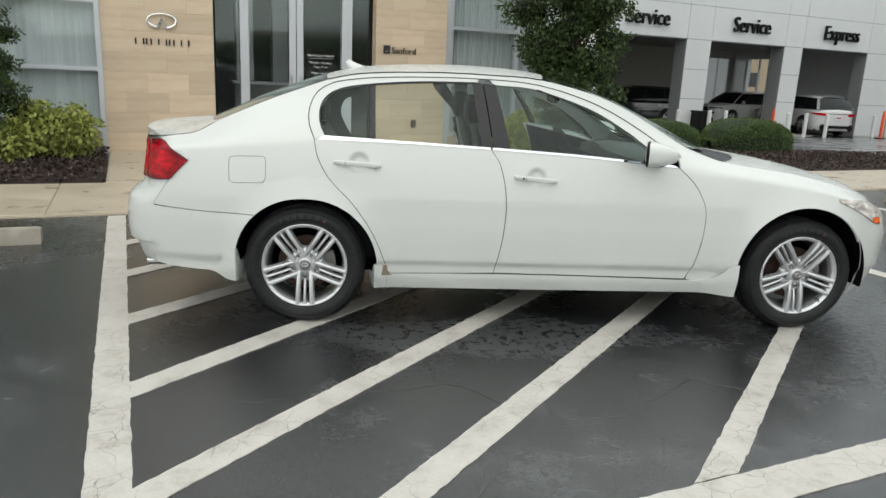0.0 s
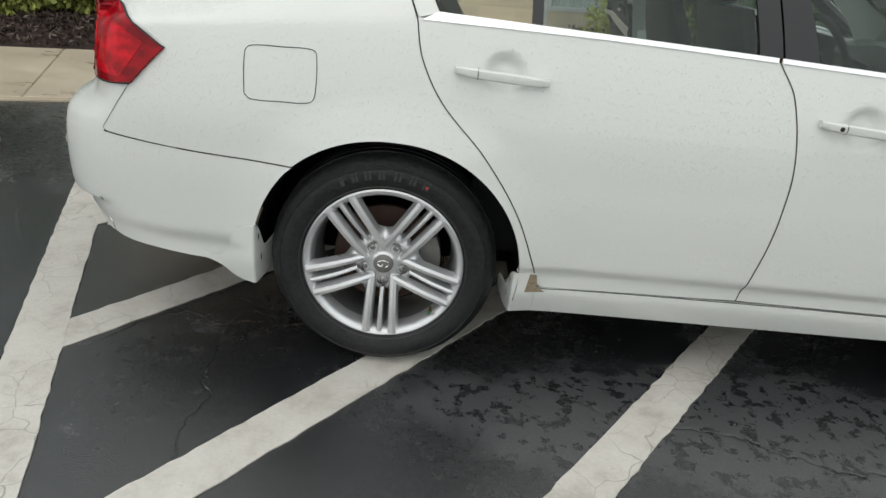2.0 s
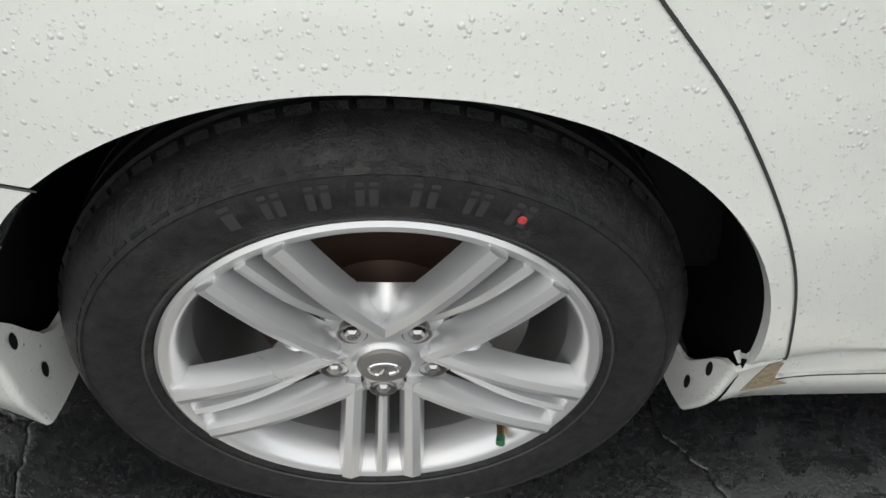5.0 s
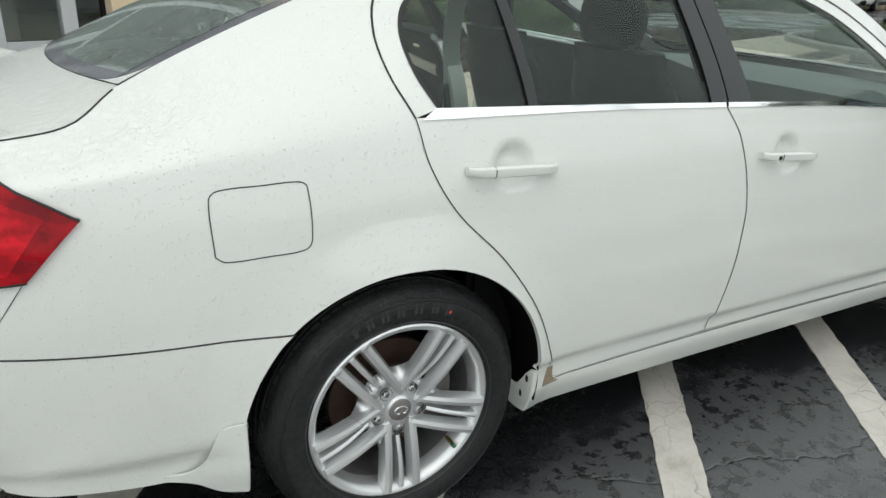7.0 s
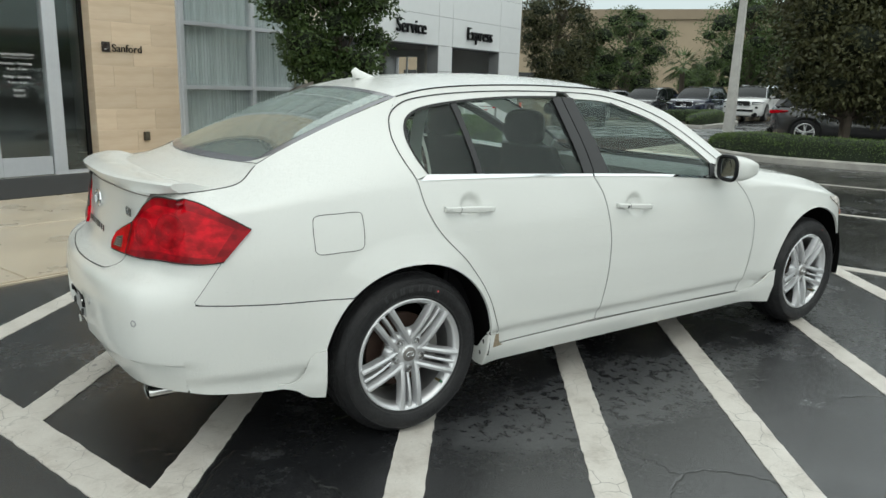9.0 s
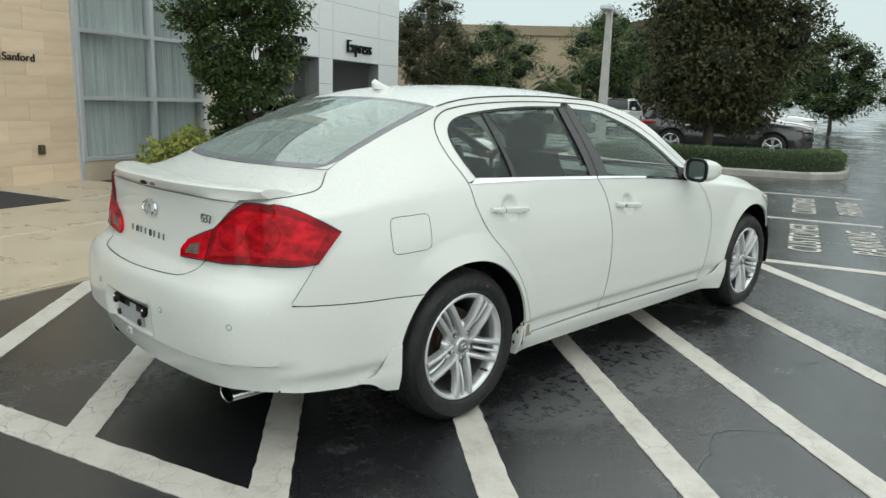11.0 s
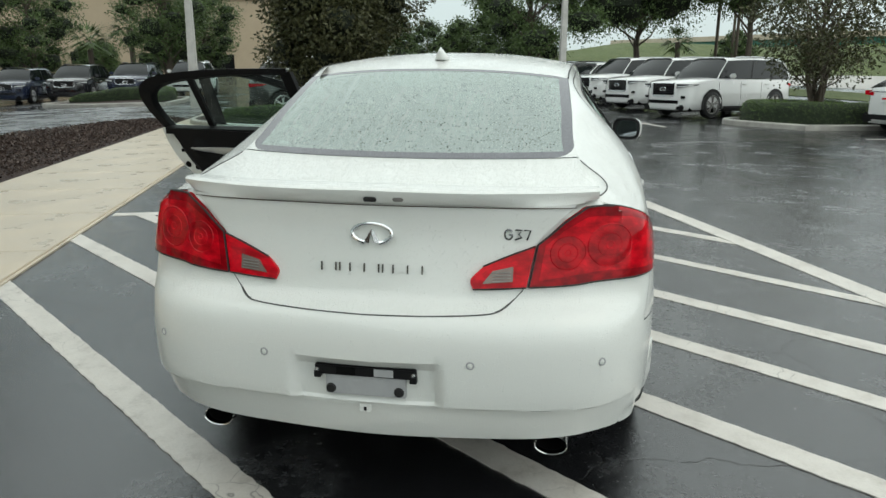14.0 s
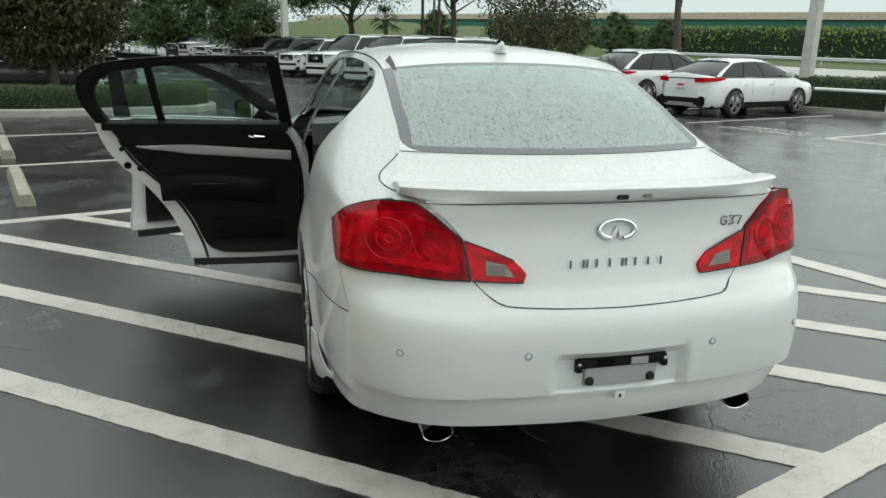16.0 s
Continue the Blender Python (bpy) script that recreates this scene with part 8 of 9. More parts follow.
island([(26.5, 6.4), (31.5, 6.4), (31.8, 8.0), (31.0, 12.0), (29.8, 12.0), (27.0, 8.6)], "kerbed island beside the service drive")
hedge("low clipped hedge on a far island", [lot(27.4, 7.3), lot(30.8, 7.4), lot(30.6, 11.2)], 0.9, 0.55, 9000, 25, base=0.1)
hedge("rough hedge behind a white rail", [lot(-14, -19.9), lot(4, -19.9), lot(14, -19.9)], 1.3, 0.95, 16000, 26, size=0.06)

# far trees
tree("tall bronze magnolia beyond the service drive", (33.5, 34.5), 9.0, 3.0, 0.2, MAGNOLIA, 26000, 0.17, 33, 0.12, 36, group="magnolias", core=0.42)
for i, (x, y, h, s) in enumerate(((40.3, 24.4, 7.2, 3.3), (38, 32.2, 7.0, 3.3), (47, 25.2, 6.8, 3.2), (44.5, 26.4, 5.2, 1.3), (52, 19, 6.4, 2.8), (62, 44, 3.6, 2.4), (55, 53, 6, 3.4), (30.5, 41, 7.0, 3.5))):
    tree("grey-green live oak on the far side of the car park", (x, y), h, s, 0.2, OAK, 16000, 0.16, 40 + i, 0.22, 26, group="live oaks", core=0.45)
for i, (x, y, h, s, low, leaves) in enumerate(((41.5, 1.6, 10.5, 4.2, 0.14, 26000), (48, -5.2, 10.8, 7.4, 0.42, 34000), (45, -11.5, 10.4, 5.4, 0.50, 22000), (35, -22.2, 11.5, 4.6, 0.55, 11000), (58, 8, 4.9, 2.3, 0.14, 3000), (66, 4, 6.0, 3.4, 0.2, 3000), (74, 14, 5.6, 3.2, 0.14, 3000), (69, 10.2, 4.4, 2.2, 0.14, 2600), (46, 12, 5.5, 3.0, 0.18, 3000), (62, -14.5, 4.2, 1.7, 0.2, 2000), (64, 22, 7, 4.6, 0.18, 3000), (53, 4.5, 6.2, 2.6, 0.2, 3200), (85, -44, 5.5, 3.0, 0.12, 2200), (90, -54, 5.0, 3.2, 0.12, 2200), (80, -36, 4.6, 2.4, 0.12, 2200), (84, -28, 4.2, 2.2, 0.12, 1800))):
    tree("tall spreading live oak beyond the parked cars" if h > 8 else "rounded live oak beyond the parked cars", (x, y), h, s, 0.02 * h, OAK, leaves if h > 8 else 3 * leaves, 0.19 if h > 8 else 0.20, 60 + i, low, 28, group="tall oaks" if h > 8 else "far oaks", core=0.5)


def palm(at, h, seed, size=1.9):
    rng = np.random.default_rng(seed)
    t = thing("palm", "sabal palm with drooping fan fronds", "palm", Matrix.Translation((at[0], at[1], fall(*at))), "palms")
    part("trunk", tube(bmesh.new(), [(0, 0, -0.1), (0.06, 0, h * 0.5), (0, 0.03, h)], [0.24, 0.2, 0.2], 10), TRUNKBARK, t)
    bm = bmesh.new()
    for k in range(34):
        a, el = k * 2.4, rng.uniform(-0.5, 1.2)
        d = Vector((math.cos(a) * math.cos(el), math.sin(a) * math.cos(el), math.sin(el)))
        side_v = d.cross(Vector((0, 0, 1))).normalized()
        c = Vector((0, 0, h)) + d * size * 0.5
        for j in range(9):
            b = (j - 4) * 0.27
            tip = c + (d * math.cos(b) + side_v * math.sin(b)) * size * 0.55 - Vector((0, 0, 0.25 * size * (0.4 + abs(b))))
            w = side_v * 0.035 * size
            bm.faces.new([bm.verts.new(p) for p in (c - w, c + w, tip)])
        bm.faces.new([bm.verts.new(p) for p in (Vector((0, 0, h)) - side_v * 0.02, Vector((0, 0, h)) + side_v * 0.02, c + side_v * 0.02, c - side_v * 0.02)])
    part("crown", bm, OAK, t, smooth=False)
    return t


palm((59, -9.4), 3.2, 5, 1.7)
palm((50, 33), 4.4, 6, 2.2)
palm((47, 34.5), 3.4, 7, 2.0)


# ---------------------------------------------------------------- poles, sign, rail
POLE = concrete("grey_concrete_pole", (0.50, 0.49, 0.46), (0.36, 0.35, 0.33), 3, 0.7)


def light_pole(at, h=9.0, w=0.17, heads=2):
    t = thing("light_pole", "tall square concrete car park light pole", "lamp post", Matrix.Translation((at[0], at[1], fall(*at))) @ LOTM, "light poles")
    bm = bmesh.new()
    sheet(bm, [[(sx * w * f, sy * w * f, z) for sx, sy in ((-1, -1), (1, -1), (1, 1), (-1, 1), (-1, -1))] for z, f in ((-0.05, 1.0), (h, 0.6))])
    bmesh.ops.remove_doubles(bm, verts=bm.verts, dist=1e-5)
    bmesh.ops.holes_fill(bm, edges=bm.edges)
    part("shaft", bm, POLE, t)
    for sgn in (-1, 1)[:heads]:
        arm = part("arm", tube(bmesh.new(), [(0, 0, h - 0.2), (sgn * 0.5, 0, h - 0.1)], 0.04, 8), METALFRAME, t)
        part("lamp_head", boxed(sgn * 0.5 - 0.3, -0.2, h - 0.22, sgn * 0.5 + 0.3, 0.2, h - 0.06, bevel=0.03), METALFRAME, arm)
    return t


light_pole((22.63, 13.22), 5.2)
light_pole((37.45, -0.34), 9.5)
light_pole((16.2, -15.2), 10.5, 0.16)
for x, y in ((52, -11), (55, -13), (61, -14)):
    t = thing("utility_pole", "dark wooden utility pole beside the road", "utility pole", Matrix.Translation((x, y, fall(x, y))), "utility poles")
    part("shaft", tube(bmesh.new(), [(0, 0, -0.2), (0, 0, 12)], [0.12, 0.09], 10), TRUNKBARK, t)
    part("crossarm", boxed(-0.9, -0.05, 10.9, 0.9, 0.05, 11.05), TRUNKBARK, t, smooth=False)
sg = thing("pylon_sign", "tall pale panelled dealer sign", "sign", Matrix.Translation((49.4, 3.5, fall(49.4, 3.5))) @ LOTM @ Matrix.Rotation(radians(-62), 4, "Z"))
part("frame", boxed(-0.95, -0.25, 0, 0.95, 0.25, 3.75, bevel=0.02), METALFRAME, sg)
for k in range(4):
    part("sign_panel", boxed(-0.86, -0.27, 0.35 + 0.72 * k, 0.86, -0.252, 1.0 + 0.72 * k), PANEL, sg, smooth=False)
letter_bars(sg, Matrix(), -0.6, 0.6, 3.42, 0.2, 0.28, BLACK)
em = emblem(bmesh.new(), 0.5, 0.24, 0.05)
bmesh.ops.transform(em, matrix=pose(0, 0, 3.98), verts=em.verts)
part("sign_emblem", em, BLACK, sg)
rl = thing("rail_fence", "white painted pipe rail along the car park edge", "fence")
for k in range(12):
    x, y = lot(-16 + 2.6 * k, -18.6)
    part("post", tube(bmesh.new(), [(x, y, -0.05), (x, y, 0.62)], 0.045, 10), PANEL, rl)
a, b = lot(-16, -18.6), lot(12.6, -18.6)
part("rail", tube(bmesh.new(), [(*a, 0.62), (*b, 0.62)], 0.05, 10), PANEL, rl)
kb = bmesh.new()
box(kb, -18, -18.2, -0.05, 14, -18.0, 0.13, bevel=0.02)
on_lot(solid("kerb", kb, KERB, "concrete kerb at the car park's edge", "kerb", kind="structure"))
bed([(-18, -18.25), (14, -18.25), (14, -21.5), (-18, -21.5)], "mulch strip behind the kerb")
for u in (8.15, 11.25, 4.95, 1.75, -1.5):
    painted(lot_rect(u - 0.05, -17.3, u + 0.05, -11.45), label="white stall line of the opposite row")
for u0 in (6.35, 9.7, 3.3):
    for word, v in (("CUSTOMER", -11.45), ("PARKING", -11.98)):
        ob = words(word, 0.46, 0.001, LOTM @ pose(u0, v, 0.004, 0, 0, 180) @ Matrix.Diagonal((0.8, 1, 1, 1)), PAINT, "stall_lettering")
        tagged(ob, "white painted stencil words on the asphalt of a stall", "road marking", "stall words")
painted(lot_rect(1.75, -11.45, 4.95, -11.33), label="white bay border line of the opposite row")

# ---------------------------------------------------------------- road, verge, overpass, far building
def strip(name, u0, u1, v0, v1, z, mat, label, category, kind="structure"):
    bm = bmesh.new()
    us, vs = np.linspace(u0, u1, 40), np.linspace(v0, v1, 8)
    sheet(bm, [[(*lot(u, v), fall(*lot(u, v)) + (z(u, v) if callable(z) else z)) for u in us] for v in vs])
    bmesh.ops.recalc_face_normals(bm, faces=bm.faces)
    return solid(name, outward(bm, (20, -40, -500)), mat, label, category, kind=kind)


GRASSLAND = Nodes("mown_grass", 0.9)
_g = GRASSLAND.noise(1.2, 6, 0.7)
GRASSLAND.set("Base Color", GRASSLAND.ramp(_g, (0.3, (0.050, 0.070, 0.020)), (0.55, (0.085, 0.110, 0.032)), (0.75, (0.14, 0.135, 0.058))))
GRASSLAND.bump(GRASSLAND.noise(40, 4), 0.6, 0.05)
GRASSLAND = GRASSLAND.m
# pale grey puts the sky mirrored in the wet drive into its colour
DRIVE = concrete("wet_service_drive_sky_sheen", (0.175, 0.178, 0.185), (0.11, 0.112, 0.118), 0.9, 0.32)
strip("service_drive", 7.25, 27.5, 4.5, 16.15, 0.006, DRIVE, "wet asphalt of the service drive, coloured pale grey for mirrored sky", "asphalt")
strip("verge", -60, 220, -30, -24, 0.03, GRASSLAND, "green grass verge", "grass", "stuff")
strip("road", -80, 320, -66, -34, 0.02, KERB, "pale wet concrete highway", "road")
strip("verge", -80, 320, -92, -67, 0.04, GRASSLAND, "green grass verge beyond the road", "grass", "stuff")
strip("embankment", -80, 420, -150, -90, lambda u, v: 0.05 + 0.035 * max(0, -v - 92) * (1 + 0.25 * math.sin(u * 0.07)), GRASSLAND, "rough green embankment beyond the road", "grass", "stuff")
berm_bm = bmesh.new()
sheet(berm_bm, [[(88 + 60 * h + 6 * math.sin(a * 9), -46 + 62 * a, fall(88 + 60 * h, 0) + 4.2 * math.sin(math.pi / 2 * min(1, h * 1.6)) * (0.35 + 0.65 * smooth01(1.0, 0.55, a)) + 0.5 * noise.noise((h * 9, a * 14, 1))) for a in np.linspace(0, 1, 40)] for h in np.linspace(0, 1, 12)])
solid("embankment", outward(berm_bm, (100, -20, -200)), GRASSLAND, "grassy highway embankment behind the trees", "grass", kind="stuff")
gr = thing("guard_rail", "grey steel guard rail beside the highway", "guard rail")
pa, pb = lot(-60, -78), lot(230, -78)
bm = bmesh.new()
sheet(bm, [[(*lot(u, -78 + d), fall(*lot(u, -78)) + z) for u in np.linspace(-60, 230, 30)] for z, d in ((0.45, 0), (0.55, 0.08), (0.65, 0.0), (0.75, 0.08), (0.85, 0))])
part("beam", bm, METALFRAME, gr)
for k in range(40):
    u = -60 + 7.4 * k
    x, y = lot(u, -78.1)
    g = fall(x, y)
    part("post", boxed(x - 0.07, y - 0.07, g - 0.1, x + 0.07, y + 0.07, g + 0.8), METALFRAME, gr, smooth=False)
SCRUB = leaf_material("light_green_scrub", (0.055, 0.10, 0.024), (0.17, 0.23, 0.06), 0.6)
hedge("rough green scrub along the embankment", [lot(-60, -96), lot(40, -96), lot(120, -96), lot(230, -96)], 5.0, 4.2, 20000, 27, SCRUB, 0.5, 0.2)
for k in range(12):
    u = 10 + 15 * k + 5 * math.sin(k * 2.3)
    bush("wild green bush below the overpass", lot(u, -99 - 3 * math.cos(k * 1.7)), 3.0 + 0.9 * math.sin(k * 1.3), 4.6 + 1.5 * math.sin(k * 3.1), SCRUB, 2600, 0.42, 130 + k, group="wild bushes")
op = thing("overpass", "highway overpass with green steel girders and concrete parapet", "bridge")
GREENSTEEL = plain("green_girder_paint", (0.02, 0.12, 0.085), 0.5, 0, 1, 0.2)


def deck(z0, z1, w, mat, name, out=0.0):
    bm = bmesh.new()
    pts = [(90, -175), (150, -128), (215, -85), (330, -20)]
    rows = []
    for x, y in resample(pts, 20):
        g = fall(x, 0)
        rows.append([(x - out, y + out, g + z0), (x - out, y + out, g + z1), (x + w, y - w, g + z1), (x + w, y - w, g + z0), (x - out, y + out, g + z0)])
    sheet(bm, rows)
    part(name, bm, mat, op, smooth=False)


deck(5.2, 8.3, 8, GREENSTEEL, "girder")
deck(8.3, 10.0, 8, WALK, "parapet", 0.5)
for x, y in resample([(90, -175), (150, -128), (215, -85)], 6):
    part("pier", boxed(x + 1, y - 4, -2, x + 3, y + 1, fall(x, 0) + 5.3), KERB, op, smooth=False)
far = thing("far_building", "tan commercial building behind the trees", "building", Matrix.Translation((72, 60, fall(72, 60))) @ Matrix.Rotation(radians(-52), 4, "Z"))
TAN = plain("tan_render", (0.36, 0.29, 0.20), 0.8, 0, 1, 0.1)
part("wall", boxed(-45, 0, -2, 30, 20, 9.8), TAN, far, smooth=False)
part("parapet", boxed(-45.2, -0.3, 9.8, 30.2, 20, 11.0), plain("brown_parapet", (0.27, 0.215, 0.15), 0.8, 0, 1, 0.1), far, smooth=False)
for k in range(9):
    w = part("window", boxed(-40 + 7.4 * k, -0.06, 1.2, -36 + 7.4 * k, 0.05, 3.0), GLOSSBLACK, far, smooth=False)
bm = prism(bmesh.new(), [(14, -0.5), (26, -0.5), (26, 3), (14, 3)], 10.4, 11.4)
for v in bm.verts:
    if v.co.z > 11.0:
        v.co.z += (v.co.x - 14) / 12 * 2.6
part("gable", bm, TRUNKBARK, far, "dark sloped roof feature", False)

# ---------------------------------------------------------------- other parked vehicles
CARWHITE = plain("white_car_paint", (0.68, 0.685, 0.675), 0.22, 0, 4, 0.03, Coat_Weight=1.0, Coat_Roughness=0.03)
CARBLACK = plain("black_car_paint", (0.012, 0.012, 0.014), 0.15, 0, 4, 0.1, Coat_Weight=1.0, Coat_Roughness=0.03)
CARBLUE = plain("dark_blue_car_paint", (0.018, 0.026, 0.055), 0.18, 0.2, 4, 0.1, Coat_Weight=1.0, Coat_Roughness=0.03)
CARGREY = plain("charcoal_car_paint", (0.045, 0.045, 0.048), 0.2, 0.3, 4, 0.1, Coat_Weight=1.0, Coat_Roughness=0.03)
HEADGLASS = plain("dark_headlamp_glass", (0.06, 0.063, 0.067), 0.06, 0.2, 30, 0.3)
PRIVACY = plain("dark_car_glass", (0.008, 0.010, 0.011), 0.05, 0, 10, 0.1, Specular_IOR_Level=0.3)


def parked_car(label, paint, L=4.9, W=1.95, H=1.75, belt=1.08, hood=1.02, tail=1.05, cab=(0.30, -0.44), rake=(0.20, 0.10), wheel_r=0.38, base=0.58, name="suv", group="parked suvs", rims=None):
    """A parked vehicle; nose to +x, wheels on z = 0. cab: where the cabin's foot starts and ends, as shares of the length."""
    t = thing(name, label, "car", None, group)
    hl, hw = L / 2, W / 2
    xs = np.linspace(-hl, hl, 41)

    def half(x):
        q = abs(x) / hl
        return hw * (1 - 0.05 * q ** 2 - 0.26 * max(0, (q - 0.80) / 0.20) ** 2.6)

    def crest(x):
        q = x / L
        if q > cab[0]:
            k = (q - cab[0]) / (0.5 - cab[0])
            return belt + (hood - belt) * min(1, k * 2.5) - 0.30 * max(0, k - 0.45) ** 1.6
        if q < cab[1]:
            return belt + (tail - belt) * min(1, (cab[1] - q) * 12)
        return belt

    bm = bmesh.new()
    rows = []
    low = 0.24
    for x in xs:
        w, z1 = half(x), crest(x)
        q = abs(x) / hl
        pinch = 1 - 0.10 * max(0, (q - 0.93) / 0.07)
        sec = [(w * 0.90, low), (w * 0.985, low + 0.10), (w, 0.5), (w * 0.995, 0.72), (w * 0.975, z1 - 0.12), (w * 0.93, z1 - 0.035), (w * 0.84, z1), (0, z1 + 0.035)]
        row = [(x, y * pinch, z) for y, z in sec]
        rows.append(row + [(x, -y, z) for x, y, z in row[::-1][1:]] + [row[0]])
    for k, d in ((0, -1), (-1, 1)):
        for out, wide, tall in ((0.022, 0.955, 0.94), (0.040, 0.87, 0.84)):
            edge = rows[1 if out > 0.03 else 0] if k == 0 else rows[-2 if out > 0.03 else -1]
            x0 = -hl if d < 0 else hl
            end = [(x0 + d * out, y * wide, 0.62 + (z - 0.62) * tall) for x, y, z in edge]
            rows = [end] + rows if k == 0 else rows + [end]
    sheet(bm, rows)
    bmesh.ops.remove_doubles(bm, verts=bm.verts, dist=1e-4)
    bmesh.ops.holes_fill(bm, edges=[e for e in bm.edges if len(e.link_faces) == 1])
    bmesh.ops.recalc_face_normals(bm, faces=bm.faces)
    body = part("body", bm, paint, t, "", True, 40)
    # cabin: dark glass sides, painted roof and pillars
    x0, x1 = cab[1] * L, cab[0] * L
    r0, r1 = x0 + rake[1] * L, x1 - rake[0] * L
    wb, wr = hw * 0.90, hw * 0.70

    def cabin(f, s):
        """f: along 0..1 from the tail, s: height share."""
        xb, xr = x0 + (x1 - x0) * f, r0 + (r1 - r0) * f
        x = xb + (xr - xb) * s
        w = wb + (wr - wb) * s - 0.05 * abs(2 * f - 1) ** 4
        z = belt + (H - 0.05 - belt) * (s ** 0.85) - (0.05 * (2 * f - 1) ** 2 + 0.07 * max(0, 0.35 - f) ** 1.5) * s
        return x, w, z

    gl = bmesh.new()
    fs = np.linspace(0, 1, 21)
    for sgn in (-1, 1):
        sheet(gl, [[(p[0], sgn * p[1], p[2]) for p in (cabin(f, s) for s in np.linspace(0, 0.93, 6))] for f in fs])
    for f in (0, 1):
        a = [cabin(f, s) for s in np.linspace(0, 0.95, 6)]
        sheet(gl, [[(p[0] + (0.06 if f else -0.06) * (1 - k * k), p[1] * k, p[2] + 0.02 * (1 - k * k)) for k in np.linspace(-1, 1, 9)] for p in a])
    bmesh.ops.remove_doubles(gl, verts=gl.verts, dist=1e-4)
    bmesh.ops.recalc_face_normals(gl, faces=gl.faces)
    cabin_glass = part("window", gl, PRIVACY, t, "dark window glass")
    rf = bmesh.new()
    rows = []
    for f in np.linspace(-0.02, 1.02, 17):
        p = cabin(f, 0.90)
        q = cabin(f, 1.0)
        rows.append([(p[0], p[1] * 1.012, p[2]), (q[0], q[1] * 0.99, q[2]), (q[0], q[1] * 0.80, q[2] + 0.035), (q[0], 0, q[2] + 0.05)] + [(q[0], -q[1] * 0.80, q[2] + 0.035), (q[0], -q[1] * 0.99, q[2]), (p[0], -p[1] * 1.012, p[2])])
    sheet(rf, rows)
    bmesh.ops.recalc_face_normals(rf, faces=rf.faces)
    part("roof", rf, paint, t)
    for sgn in (-1, 1):
        for f, w, mat in ((0.0, 0.10, paint), (0.30, 0.016, BLACK), (0.58, 0.020, BLACK), (1.0, 0.030, paint)):
            bm = bmesh.new()
            sheet(bm, [[(p[0], sgn * (p[1] + 0.006), p[2]) for p in (cabin(min(1, max(0, f + d)), s) for s in np.linspace(0, 0.95, 5))] for d in (-w / 2, w / 2)])
            part("pillar", bm, mat, t)
        # lower black cladding, arches and wheels
        for fx in (-base / 2, base / 2):
            cx = fx * L + (0.02 if fx > 0 else -0.02)
            bm = bmesh.new()
            ring = lambda r, o: [(cx + r * math.cos(a), sgn * (half(cx) + o), max(0.2, wheel_r + r * math.sin(a))) for a in np.linspace(-0.35, math.pi + 0.35, 23)]
            sheet(bm, [ring(wheel_r * 1.19, 0.002), ring(wheel_r * 1.13, 0.012), ring(wheel_r * 1.06, 0.006), ring(wheel_r * 0.4, -0.02)])
            part("wheel_arch", bm, SEAL if paint is CARWHITE else BLACK, t)
            y = sgn * (half(cx) - 0.085)
            wheel = part("wheel", lathe(bmesh.new(), [(wheel_r * 0.66, sgn * 0.10), (wheel_r * 0.80, sgn * 0.112), (wheel_r * 0.95, sgn * 0.09), (wheel_r, sgn * 0.06), (wheel_r, -sgn * 0.1), (wheel_r * 0.6, -sgn * 0.1)], 28, "Y", (cx, y, wheel_r)), TYRE, t)
            rim = bmesh.new()
            for k in range(5):
                for dd in (-0.16, 0.16):
                    a = math.tau * k / 5 + 0.3
                    p0 = (cx + 0.05 * math.cos(a), y + sgn * 0.098, wheel_r + 0.05 * math.sin(a))
                    p1 = (cx + wheel_r * 0.66 * math.cos(a + dd), y + sgn * 0.104, wheel_r + wheel_r * 0.66 * math.sin(a + dd))
                    tube(rim, [p0, p1], 0.022, 6)
            lathe(rim, [(wheel_r * 0.62, sgn * 0.095), (wheel_r * 0.68, sgn * 0.114), (wheel_r * 0.71, sgn * 0.106)], 28, "Y", (cx, y, wheel_r))
            lathe(rim, [(0.0, sgn * 0.112), (0.06, sgn * 0.108), (0.07, sgn * 0.08)], 16, "Y", (cx, y, wheel_r))
            part("rim", rim, rims or ALLOY, wheel)
            part("rim_back", lathe(bmesh.new(), [(0.0, sgn * 0.05), (wheel_r * 0.67, sgn * 0.05)], 24, "Y", (cx, y, wheel_r)), DARK, wheel)
        sill = bmesh.new()
        sheet(sill, [[(x, sgn * (half(x) * (0.93 if z < 0.3 else 0.992) + 0.006), z) for x in np.linspace(-base / 2 * L + wheel_r * 1.15, base / 2 * L - wheel_r * 1.15, 8)] for z in (0.22, 0.30, 0.36)])
        part("sill", sill, BLACK, t)
        # mirror, lamps, door joints, handles
        mx = x1 - 0.10 * L
        part("door_mirror", boxed(mx - 0.06, sgn * (hw * 0.94) - 0.02 if sgn > 0 else -hw * 0.94 - 0.20, belt + 0.0, mx + 0.06, sgn * (hw * 0.94) + 0.20 if sgn > 0 else -hw * 0.94 + 0.02, belt + 0.15, bevel=0.04), paint, t)
        for xx in (0.02 * L, -0.20 * L):
            part("handle", boxed(xx - 0.10, min(sgn * half(xx) * 0.985, sgn * (half(xx) * 0.985 + 0.03)), belt - 0.20, xx + 0.10, max(sgn * half(xx) * 0.985, sgn * (half(xx) * 0.985 + 0.03)), belt - 0.165, bevel=0.01), CHROME if paint is not CARWHITE else paint, t)
